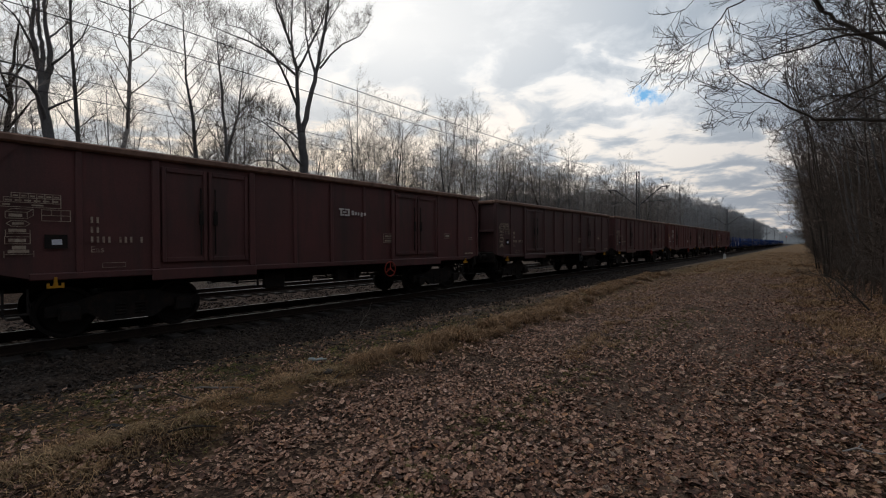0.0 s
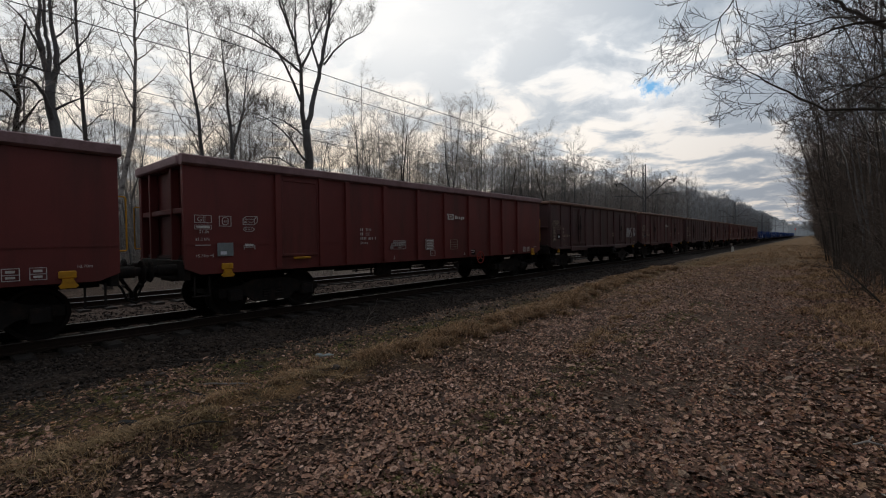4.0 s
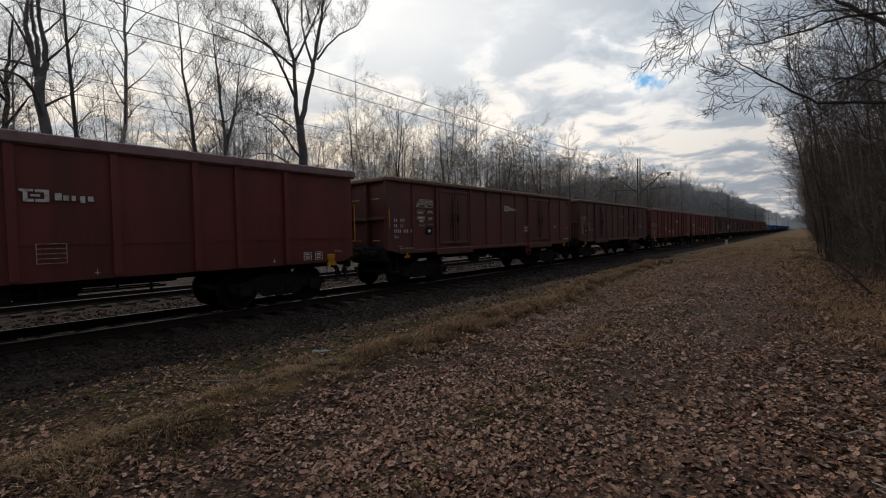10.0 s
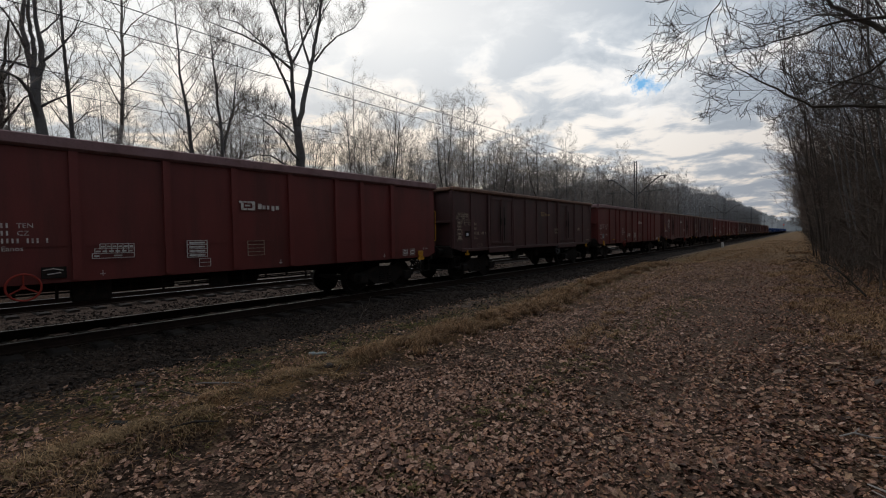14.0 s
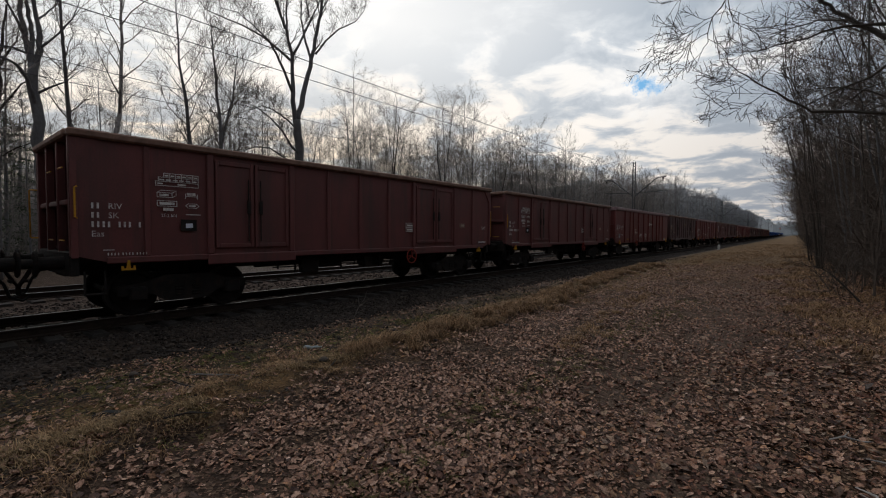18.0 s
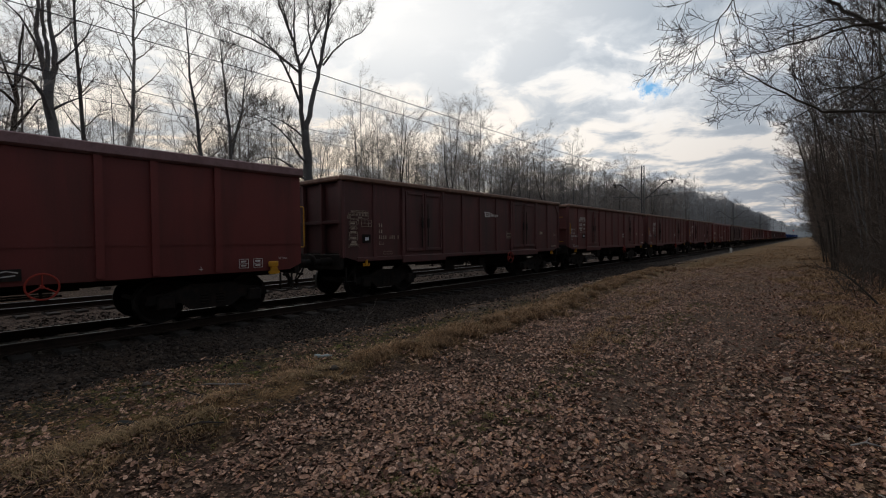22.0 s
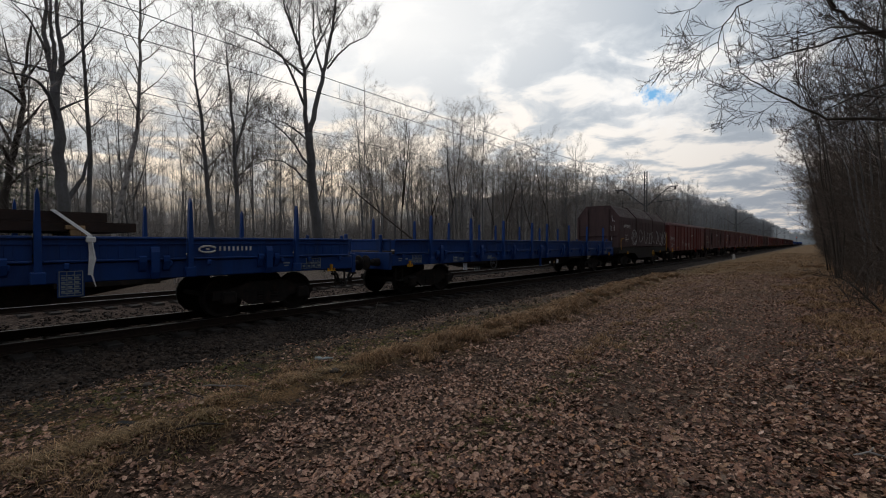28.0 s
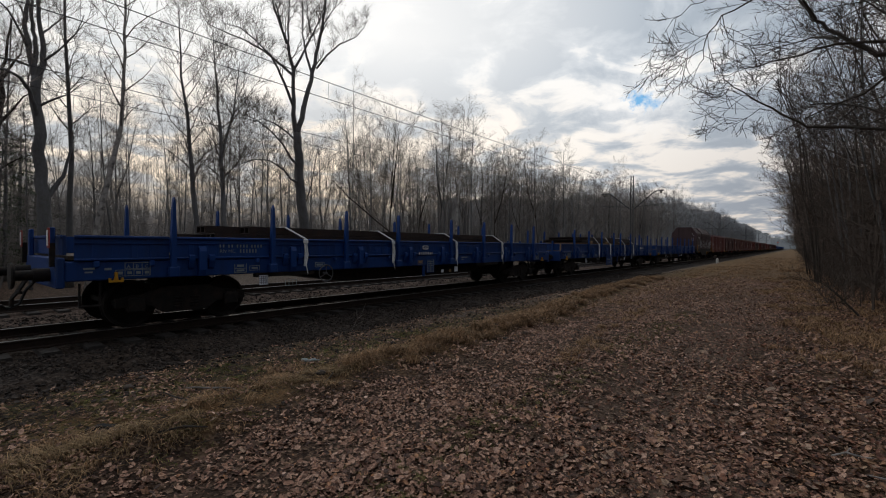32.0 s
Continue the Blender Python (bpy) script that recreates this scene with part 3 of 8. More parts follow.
def running_gear(wagon, length, pivots, hook_y=0.75, railing=ME_RAILING, wheel=None, wheel_at=None, hooks=True, linkage=True):
    """Bogies, buffers, couplings and fittings of a wagon whose body runs from y = -length to 0."""
    for p in pivots:
        bogie = part("bogie", ME_BOGIE, None, wagon, "", (0, p, RAIL_Z))
        for dy in (-0.9, 0.9):
            w = part("wheelset", ME_WHEELSET, None, bogie, "", (0, dy, 0.46))
            WHEELSETS[dy].append(w)
    for y, k in ((0.0, 1), (-length, -1)):
        for x in (-0.875, 0.875):
            b = part("buffer", ME_BUFFER, None, wagon, "", (x, y, 1.09 + RAIL_Z))
            b.rotation_euler = (0, 0, 0 if k > 0 else math.pi)
        for name, me, x, z in (("screw_coupling", ME_COUPLING, 0.0, 0.0), ("brake_hose", ME_HOSE, 0.32, 0.0)):
            c = part(name, me, None, wagon, "", (x * k, y, z + RAIL_Z))
            c.rotation_euler = (0, 0, 0 if k > 0 else math.pi)
        part("foot_step", ME_STEP, None, wagon, "", (1.28, y - 0.35 * k, -0.1))
        if hooks:
            part("rope_hook", ME_HOOK, None, wagon, "yellow rope hook", (1.40, y - hook_y * k, 0.80))
        if railing:
            r = part("handrail", railing, None, wagon, "", (1.33 * k, y, 1.32))
            r.rotation_euler = (0, 0, 0 if k > 0 else math.pi)
    if wheel:
        part("brake_handwheel", wheel, None, wagon, "spoked brake handwheel", (1.47, wheel_at, 0.72))
    tank = Shape().lathe([(-0.45, 0.12), (-0.42, 0.16), (0.42, 0.16), (0.45, 0.12)], 12, "y").move(0.45, -length * 0.42, 0.60)
    part("brake_reservoir", tank, M_STEEL, wagon)
    rod = Shape().tube([(0.6, -length * 0.28, 0.62), (0.6, -length * 0.72, 0.62)], 0.025, 5).box(0.5, 0.7, -length * 0.60, -length * 0.52, 0.5, 0.8, 0.02).tube([(0.9, -length * 0.30, 0.55), (0.9, -length * 0.52, 0.55)], 0.02, 5)
    part("brake_rigging", rod, M_STEEL, wagon)
    if not linkage:
        return
    gear = Shape().tube([(1.02, -length * 0.31, 0.60), (1.02, -length * 0.70, 0.60)], 0.016, 5).tube([(1.02, -length * 0.34, 0.72), (1.02, -length * 0.60, 0.72)], 0.014, 5)
    for i in range(11):
        y = -length * (0.32 + 0.037 * i)
        gear.box(1.005, 1.035, y - 0.022, y + 0.022, 0.56 if i % 3 else 0.44, 0.90)
    gear.box(0.92, 1.06, -length * 0.48, -length * 0.455, 0.46, 0.78, 0.02).box(0.90, 1.06, -length * 0.64, -length * 0.60, 0.42, 0.80, 0.02)
    part("brake_linkage", gear, M_STEEL, wagon)


def draw(lines, y, z, mat, wagon, name, w=0.012, x=1.409):
    """Thin painted lines on a wagon's side, each a run of (dy, dz) points."""
    s = Shape()
    for line in lines:
        for (a, b), (c, d) in zip(line, line[1:]):
            L = math.hypot(c - a, d - b) or 1.0
            u, v = (c - a) / L * w / 2, (d - b) / L * w / 2
            quad = [(a - u - v, b - v + u), (c + u - v, d + v + u), (c + u + v, d + v - u), (a - u + v, b - v - u)]
            s.prism([(y + q[0], z + q[1]) for q in quad], "x", x - 0.004, x + 0.004)
    return tagged(part(name, s, mat, wagon), kind="stuff")


def loop(*pts):
    return list(pts) + [pts[0]]


def rect(a, b, w, h):
    return loop((a, b), (a + w, b), (a + w, b + h), (a, b + h))


def load_table(y, z, w, h, mat, wagon):
    """The load limits: a stepped table of three rows with small figures in its cells."""
    r = h / 3
    lines = [rect(0.18 * w, 2 * r, 0.82 * w, r), rect(0.06 * w, r, 0.94 * w, r), rect(0, 0, w, r)]
    lines += [[(w * (0.18 + 0.1367 * k), r), (w * (0.18 + 0.1367 * k), h)] for k in range(1, 6)]
    draw(lines, y, z, mat, wagon, "load_table", 0.010)
    rows = [(w * (0.205 + 0.1367 * k), 2 * r + 0.25 * r, w * 0.085, 0.34 * r) for k in range(6)]
    rows += [(w * (0.08 + 0.1533 * k), r + 0.25 * r, w * 0.11, 0.34 * r) for k in range(6)] + [(0.04 * w, 0.3 * r, 0.12 * w, 0.34 * r), (0.50 * w, 0.3 * r, 0.2 * w, 0.34 * r)]
    bars(rows, y, z, mat, wagon, "figure_table", t=0.003)


def volume_mark(y, z, w, h, mat, wagon):
    d, f = 0.22 * w, 0.34 * h
    draw([rect(0, 0, w - d, h - f), [(0, h - f), (d, h), (w, h), (w, f), (w - d, 0)], [(w - d, h - f), (w, h)]], y, z, mat, wagon, "volume_mark", 0.009)
    bars([(0.12 * w, 0.16 * h, 0.48 * w, 0.32 * h)], y, z, mat, wagon, "volume_figures", t=0.003)


def area_mark(y, z, w, h, mat, wagon):
    draw([loop((0, h / 2), (0.2 * w, h), (0.8 * w, h), (w, h / 2), (0.8 * w, 0), (0.2 * w, 0))], y, z, mat, wagon, "area_mark", 0.010)
    bars([(0.24 * w, 0.28 * h, 0.5 * w, 0.44 * h)], y, z, mat, wagon, "area_figures", t=0.003)


def length_mark(y, z, w, mat, wagon, words=""):
    draw([[(0, 0), (w, 0)], [(0, -0.045), (0, 0.045)], [(w, -0.045), (w, 0.045)]], y, z, mat, wagon, "length_mark", 0.010)
    if words:
        lettering(words, 0.085, y + 0.02, z + 0.02, mat, wagon)
    else:
        bars([(0.12 * w, 0.02, 0.72 * w, 0.05)], y, z, mat, wagon, "length_figures", t=0.003)


def emblem(y, z, mat, wagon, k=1.0):
    """The owner's mark: two plain facing brackets, with bars for the word beside it."""
    s = Shape()
    for outline in ([(0.0, 0.20), (0.17, 0.20), (0.17, 0.165), (0.10, 0.165), (0.10, 0.045), (0.17, 0.045), (0.17, 0.0), (0.045, 0.0), (0.045, 0.155), (0.0, 0.165)],
                    [(0.19, 0.20), (0.36, 0.20), (0.36, 0.0), (0.19, 0.0), (0.19, 0.045), (0.30, 0.045), (0.30, 0.155), (0.19, 0.155)],
                    [(0.135, 0.085), (0.25, 0.085), (0.25, 0.12), (0.135, 0.12)]):
        s.prism([(y + a * k, z + b * k) for a, b in outline], "x", 1.405, 1.413)
    mark = tagged(part("owner_mark", s, mat, wagon), kind="stuff")
    rows = []
    for i, (w, lo, hi) in enumerate(((0.10, 0.0, 0.12), (0.08, 0.0, 0.085), (0.06, 0.0, 0.085), (0.08, -0.03, 0.085), (0.09, 0.0, 0.085))):
        rows.append((0.43 * k + i * 0.108 * k, (0.035 + lo) * k, w * k * 0.86, (hi - lo) * k))
    bars(rows, y, z, mat, wagon, "owner_word")
    return mark


def number_block(y, z, mat, wagon, h=0.11, tail="Eas", lead="", keeper=""):
    """Running number as plain bars; codes that can be read are lettered."""
    rows = []
    step = h * 1.55
    for r, groups in enumerate(((2,), (2,), (4, 3, 1))):
        a = 0.0
        for n in groups:
            for i in range(n):
                rows.append((a + h * 0.10, -(r + 1) * step + 0.02, h * 0.30, h * 0.95))
                a += h * 0.74
            a += h * 0.75
    bars(rows, y, z, mat, wagon, "running_number")
    for r, words in ((1, lead), (2, keeper)):
        if words:
            lettering(words, h * 1.38, y + 2.35 * h, z - r * step + 0.02, mat, wagon)
    lettering(tail, h * 1.38, y, z - 4 * step + 0.02, mat, wagon)


# ---- open wagon with side doors, 12.9 m body
EAS_POSTS = (0.06, 1.20, 2.32, 4.42, 5.50, 6.60, 7.66, 8.74, 10.62, 11.76, 12.84)
EAS_DOORS = ((2.40, 3.37), (3.37, 4.34), (8.82, 9.68), (9.68, 10.54))


def eas_wagon(paint, marks, kind, label):
    L = 12.9
    wagon = tagged(new("open_wagon"), label, "freight wagon", "wagons of the train")
    part("underframe", Shape().box(-1.25, 1.25, -L + 0.1, -0.1, 0.92, 1.12).box(-0.35, 0.35, -L + 0.1, -0.1, 0.62, 0.915), M_STEEL, wagon)
    part("floor", Shape().box(-1.33, 1.33, -L + 0.12, -0.12, 1.125, 1.18), M_DARK_OLD, wagon)
    side = [(-L, 1.05), (-L + 0.55, 0.90), (-0.55, 0.90), (0.0, 1.05), (0.0, 3.06), (-L, 3.06)]
    for k in (-1, 1):
        part("side_wall", Shape().prism(side, "x", 1.335 * k, 1.37 * k), paint, wagon)
        part("side_sill", Shape().box(1.372 * k if k > 0 else -1.41, 1.41 if k > 0 else -1.372, -L + 0.5, -0.5, 0.88, 1.0, 0.015), paint, wagon)
        for a, b in ((2.25, 4.50), (8.66, 10.70)):
            part("door_sill", Shape().box(1.411 if k > 0 else -1.45, 1.45 if k > 0 else -1.411, -b, -a, 0.78, 0.995, 0.015), paint, wagon)
        rim = Shape().box(1.30 if k > 0 else -1.47, 1.47 if k > 0 else -1.30, -L - 0.02, 0.02, 3.062, 3.20, 0.03)
        part("top_rim", rim, M_RIM_OLD, wagon)
        thick = Shape().box(1.371, 1.435, -0.065, 0.065, 0.995, 3.06, 0.02).mesh("side_post", paint)
        thin = Shape().box(1.371, 1.408, -0.05, 0.05, 0.995, 3.06, 0.012).mesh("side_post", paint)
        for p in EAS_POSTS:
            ob = part("side_post", thick if p in (2.32, 4.42, 8.74, 10.62) else thin, None, wagon, "", (0, -p, 0))
            if k < 0:
                ob.location = (0, -p, 0)
                ob.rotation_euler = (0, 0, math.pi)
        for a, b in EAS_DOORS:
            y0, y1 = -b + 0.02, -a - 0.02
            d = Shape().box(1.372, 1.395, y0, y1, 1.12, 2.95)
            for q in ((y0, y0 + 0.07, 1.12, 2.95), (y1 - 0.07, y1, 1.12, 2.95), (y0 + 0.072, y1 - 0.072, 2.86, 2.95), (y0 + 0.072, y1 - 0.072, 1.12, 1.21)):
                d.box(1.3955, 1.425, q[0], q[1], q[2], q[3], 0.008)
            door = part("side_door", d, paint, wagon)
            part("door_bar", Shape().tube([(1.435, y1 - 0.12 if b in (4.34, 10.54) else y0 + 0.12, 1.25), (1.435, y1 - 0.12 if b in (4.34, 10.54) else y0 + 0.12, 2.6)], 0.014, 5).box(1.43, 1.47, (y1 - 0.16 if b in (4.34, 10.54) else y0 + 0.08), (y1 - 0.08 if b in (4.34, 10.54) else y0 + 0.16), 1.85, 2.15, 0.01), M_STEEL, door)
            if k < 0:
                door.rotation_euler = (0, 0, math.pi)
                door.location = (0, -L, 0)
    for y, k in ((0.0, 1), (-L, -1)):
        wall = Shape().box(-1.33, 1.33, y - 0.16 * k - 0.02, y - 0.16 * k + 0.02, 1.12, 3.06)
        part("end_wall", wall, paint, wagon)
        for x in (-1.29, -0.45, 0.45, 1.29):
            part("end_post", Shape().box(x - 0.045, x + 0.045, min(y - 0.135 * k, y - 0.005 * k), max(y - 0.135 * k, y - 0.005 * k), 1.02, 3.06, 0.012), paint, wagon)
        for z in (1.92,):
            part("end_rail", Shape().box(-1.24, 1.24, min(y - 0.135 * k, y - 0.03 * k), max(y - 0.135 * k, y - 0.03 * k), z, z + 0.09, 0.012), paint, wagon)
        part("headstock", Shape().box(-1.3, 1.3, min(y - 0.14 * k, y), max(y - 0.14 * k, y), 0.68, 1.1, 0.02), M_STEEL, wagon)
        part("end_rim", Shape().box(-1.298, 1.298, min(y - 0.20 * k, y + 0.06 * k), max(y - 0.20 * k, y + 0.06 * k), 3.064, 3.19, 0.03), M_RIM_OLD, wagon)
        part("corner_gusset", Shape().prism([(y - 0.42 * k, 3.055), (y - 0.01 * k, 3.055), (y - 0.01 * k, 2.50)], "x", 1.372, 1.40), paint, wagon)
    running_gear(wagon, L, (-1.95, -10.95), 0.82, ME_RAILING if kind % 2 else ME_RAILING_DARK, ME_WHEEL_BLK if kind == 1 else ME_WHEEL_RED, -4.6)
    # markings on the side that the camera sees
    if kind < 2:
        load_table(-12.72, 2.06, 0.72, 0.22, marks, wagon)
        volume_mark(-12.66, 1.88, 0.32, 0.15, marks, wagon)
        area_mark(-12.65, 1.755, 0.27, 0.085, marks, wagon)
        draw([rect(0, 0, 0.36, 0.18), [(0, 0.09), (0.36, 0.09)], [(0.12, 0.09), (0.12, 0.18)], [(0.24, 0), (0.24, 0.18)]], -12.24, 1.85, marks, wagon, "route_mark", 0.010)
        length_mark(-12.66, 1.645, 0.28, marks, wagon)
        draw([rect(0, 0, 0.29, 0.11)], -12.67, 1.48, marks, wagon, "weight_frame", 0.010)
        bars([(0.04, 0.025, 0.20, 0.055), (0.08, -0.09, 0.16, 0.06)], -12.67, 1.48, marks, wagon, "weight_figures")
        length_mark(-12.68, 1.315, 0.34, marks, wagon)
        number_block(-11.62, 1.99, marks, wagon)
        draw([rect(0, 0, 0.34, 0.08)], -11.45, 1.06, marks, wagon, "sill_mark", 0.008)
        ty, tz = -12.14, 1.46
    else:
        load_table(-11.62, 2.34, 0.76, 0.24, marks, wagon)
        volume_mark(-11.60, 2.12, 0.33, 0.13, marks, wagon)
        length_mark(-11.10, 2.16, 0.22, marks, wagon)
        draw([rect(0, 0, 0.34, 0.10)], -11.60, 1.95, marks, wagon, "weight_frame", 0.010)
        bars([(0.04, 0.025, 0.26, 0.05), (0.10, -0.09, 0.18, 0.055)], -11.60, 1.95, marks, wagon, "weight_figures")
        area_mark(-11.10, 1.93, 0.25, 0.085, marks, wagon)
        lettering("21.2 kN", 0.085, -11.54, 1.74, marks, wagon)
        bars([(0, 0, 0.28, 0.014)], -11.10, 1.79, marks, wagon, "underline")
        number_block(-12.62, 2.0, marks, wagon, 0.105, lead="RIV", keeper="SK")
        bars([(0, 0, 0.16, 0.014)] + [(0.06 + 0.05 * i + 0.02 * (i // 4), -0.09, 0.016, 0.045) for i in range(12)], -12.45, 1.12, marks, wagon, "sill_mark")
        ty, tz = -11.12, 1.53
    tag = part("paper_tag", Shape().box(1.409, 1.413, ty, ty + 0.13, tz, tz + 0.09), M_PAPER, wagon, "small white paper tag")
    tag.rotation_euler = (0.06, 0, 0)
    tag.location = (0, 0.06 * tz, -0.06 * ty)
    part("tag_frame", Shape().box(1.40, 1.408, ty - 0.07, ty + 0.22, tz - 0.06, tz + 0.17), M_STEEL, wagon)
    draw([rect(0, 0, 0.36, 0.26), [(0, 0.13), (0.36, 0.13)]], -4.80, 1.49, marks, wagon, "inspection_grid", 0.012)
    bars([(0.05, 0.035, 0.26, 0.05), (0.05, 0.165, 0.26, 0.05)], -4.80, 1.49, marks, wagon, "inspection_figures", t=0.003)
    draw([rect(0, 0, 0.30, 0.16)], -2.03, 1.64, M_FADED, wagon, "inspection_grid", 0.010)
    bars([(0.04, 0.04, 0.22, 0.08)], -2.03, 1.64, M_FADED, wagon, "inspection_figures", t=0.003)
    lettering("UIC", 0.15, -0.64, 1.59, M_WHITE if kind >= 2 else M_FADED, wagon)
    if kind >= 2:
        part("grab_rail", Shape().tube([(1.40, -12.80, 1.68), (1.45, -12.84, 1.70), (1.45, -12.84, 2.20), (1.40, -12.80, 2.22)], 0.016, 6), M_YELLOW, wagon, "yellow grab rail")
        for x, z in ((0.95, 2.55), (0.05, 2.55), (0.95, 1.30), (0.10, 1.30)):
            part("end_step", Shape().tube([(x - 0.16, -12.93, z), (x + 0.16, -12.93, z)], 0.014, 5), M_YELLOW, wagon, "yellow end step")
    bars([(0.06 * i, 0, 0.045, 0.05) for i in range(8)], -0.84, 1.08, marks, wagon, "sill_mark")
    return wagon


# ---- long open wagon with smooth sides, 14.6 m body
EAN_POSTS = (1.95, 3.10, 3.95, 5.30, 6.65, 7.95, 9.35, 10.68, 11.50, 12.66)


def eanos_wagon():
    L = 14.65
    wagon = tagged(new("long_open_wagon"), "bright red-brown painted high-sided steel wagon with mauve rim", "freight wagon", "wagons of the train")
    part("underframe", Shape().box(-1.25, 1.25, -L + 0.1, -0.1, 0.92, 1.12).box(-0.35, 0.35, -L + 0.1, -0.1, 0.62, 0.915), M_STEEL, wagon)
    part("floor", Shape().box(-1.32, 1.32, -L + 0.12, -0.12, 1.125, 1.18), M_DARK_OLD, wagon)
    for k in (-1, 1):
        side = [(-L, 0.93), (-L + 0.3, 0.80), (-0.3, 0.80), (0.0, 0.93), (0.0, 3.00), (-L, 3.00)]
        part("side_wall", Shape().prism(side, "x", 1.335 * k, 1.375 * k), M_RED_NEW, wagon)
        part("side_seam", Shape().box(1.376 if k > 0 else -1.388, 1.388 if k > 0 else -1.376, -L + 0.03, -0.03, 1.40, 1.425), M_RED_NEW, wagon)
        part("top_rim", Shape().prism([(1.29 * k, 3.002), (1.42 * k, 3.002), (1.47 * k, 3.04), (1.47 * k, 3.19), (1.45 * k, 3.21), (1.29 * k, 3.21)], "y", -L - 0.04, 0.04), M_RIM_NEW, wagon)
        me = Shape().prism([(-0.062, 0.84), (0.062, 0.84), (0.062, 2.998), (-0.062, 2.998)], "x", 1.377, 1.44).mesh("side_post", M_RED_NEW)
        for p in EAN_POSTS:
            ob = part("side_post", me, None, wagon, "", (0, -p, 0))
            if k < 0:
                ob.rotation_euler = (0, 0, math.pi)
        for a, b in ((11.50, 12.66),):
            y0, y1 = -b + 0.07, -a - 0.07
            d = Shape().box(1.376, 1.392, y0, y1, 1.10, 2.92)
            for q in ((y0, y0 + 0.05, 1.10, 2.92), (y1 - 0.05, y1, 1.10, 2.92), (y0 + 0.052, y1 - 0.052, 2.86, 2.92), (y0 + 0.052, y1 - 0.052, 1.10, 1.16)):
                d.box(1.3925, 1.41, q[0], q[1], q[2], q[3], 0.006)
            door = part("side_door", d, M_RED_NEW, wagon)
            part("door_latch", Shape().box(1.41, 1.45, y0 + 0.3, y0 + 0.75, 1.03, 1.08, 0.01), M_YELLOW, door, "yellow door latch")
            if k < 0:
                door.rotation_euler = (0, 0, math.pi)
                door.location = (0, -L, 0)
    for y, k in ((0.0, 1), (-L, -1)):
        part("end_wall", Shape().box(-1.33, 1.33, y - 0.20 * k - 0.02, y - 0.20 * k + 0.02, 1.12, 3.0), M_RED_NEW, wagon)
        for x in (-1.285, -0.66, 0.66, 1.285):
            part("end_post", Shape().box(x - 0.045, x + 0.045, min(y - 0.175 * k, y - 0.005 * k), max(y - 0.175 * k, y - 0.005 * k), 1.0, 3.0, 0.012), M_RED_NEW, wagon)
        part("end_rail", Shape().box(-1.23, 1.23, min(y - 0.17 * k, y - 0.03 * k), max(y - 0.17 * k, y - 0.03 * k), 2.05, 2.16, 0.012), M_RED_NEW, wagon)
        part("headstock", Shape().box(-1.3, 1.3, min(y - 0.14 * k, y), max(y - 0.14 * k, y), 0.68, 1.1, 0.02), M_STEEL, wagon)
        part("end_rim", Shape().box(-1.288, 1.288, min(y - 0.24 * k, y + 0.08 * k), max(y - 0.24 * k, y + 0.08 * k), 3.004, 3.205, 0.03), M_RIM_NEW, wagon)
    running_gear(wagon, L, (-1.95, -12.65), 0.72, ME_RAILING, None, None, False)
    for y in (-0.74, -13.84):
        part("rope_bracket", Shape().box(1.40, 1.44, y - 0.12, y + 0.12, 0.88, 1.01, 0.02).prism([(y - 0.07, 0.879), (y + 0.07, 0.879), (y + 0.10, 0.80), (y + 0.14, 0.76), (y + 0.10, 0.72), (y - 0.10, 0.72), (y - 0.12, 0.76), (y - 0.08, 0.80)], "x", 1.40, 1.46), M_YELLOW, wagon, "yellow cast rope bracket")
    lettering("GE", 0.14, -14.42, 1.88, M_WHITE, wagon)
    draw([rect(0, 0, 0.32, 0.15), rect(0, -0.13, 0.32, 0.08)], -14.46, 1.855, M_WHITE, wagon, "class_frame", 0.010)
    bars([(0.03, -0.11, 0.26, 0.045)], -14.46, 1.855, M_WHITE, wagon, "weight_figures")
    lettering("21.0t", 0.09, -14.38, 1.64, M_WHITE, wagon)
    lettering("21.2 kN", 0.085, -14.46, 1.49, M_WHITE, wagon)
    bars([(0, 0, 0.30, 0.014)], -14.46, 1.39, M_WHITE, wagon, "underline")
    lettering("15.74m", 0.085, -14.46, 1.15, M_WHITE, wagon)
    draw([[(0, 0.03), (0.06, 0.03)], [(0.06, 0), (0.06, 0.06)]], -14.18, 1.15, M_WHITE, wagon, "length_tick", 0.010)
    draw([rect(0, 0, 0.24, 0.21), loop((0.06, 0.06), (0.09, 0.03), (0.15, 0.03), (0.18, 0.06), (0.18, 0.15), (0.15, 0.18), (0.09, 0.18), (0.06, 0.15))], -13.98, 1.79, M_WHITE, wagon, "gauge_mark", 0.011)
    lettering("G1", 0.065, -13.90, 1.87, M_WHITE, wagon)
    d, w, h = 0.07, 0.32, 0.18
    draw([rect(0, 0, w - d, h - 0.06), [(0, h - 0.06), (d, h), (w, h), (w, 0.06), (w - d, 0)], [(w - d, h - 0.06), (w, h)]], -13.48, 1.83, M_WHITE, wagon, "volume_mark", 0.010)
    lettering("82.5m\u00b3", 0.075, -13.46, 1.86, M_WHITE, wagon)
    draw([loop((0, 0.045), (0.05, 0.09), (0.20, 0.09), (0.25, 0.045), (0.20, 0), (0.05, 0))], -13.48, 1.685, M_WHITE, wagon, "area_mark", 0.010)
    lettering("39.4m\u00b2", 0.055, -13.445, 1.71, M_WHITE, wagon)
    length_mark(-13.47, 1.335, 0.24, M_WHITE, wagon)
    lettering("14.6m", 0.085, -13.46, 1.36, M_WHITE, wagon)
    part("placard", Shape().box(1.40, 1.409, -14.03, -13.70, 1.16, 1.44, 0.003), M_PLATE, wagon, "grey document holder")
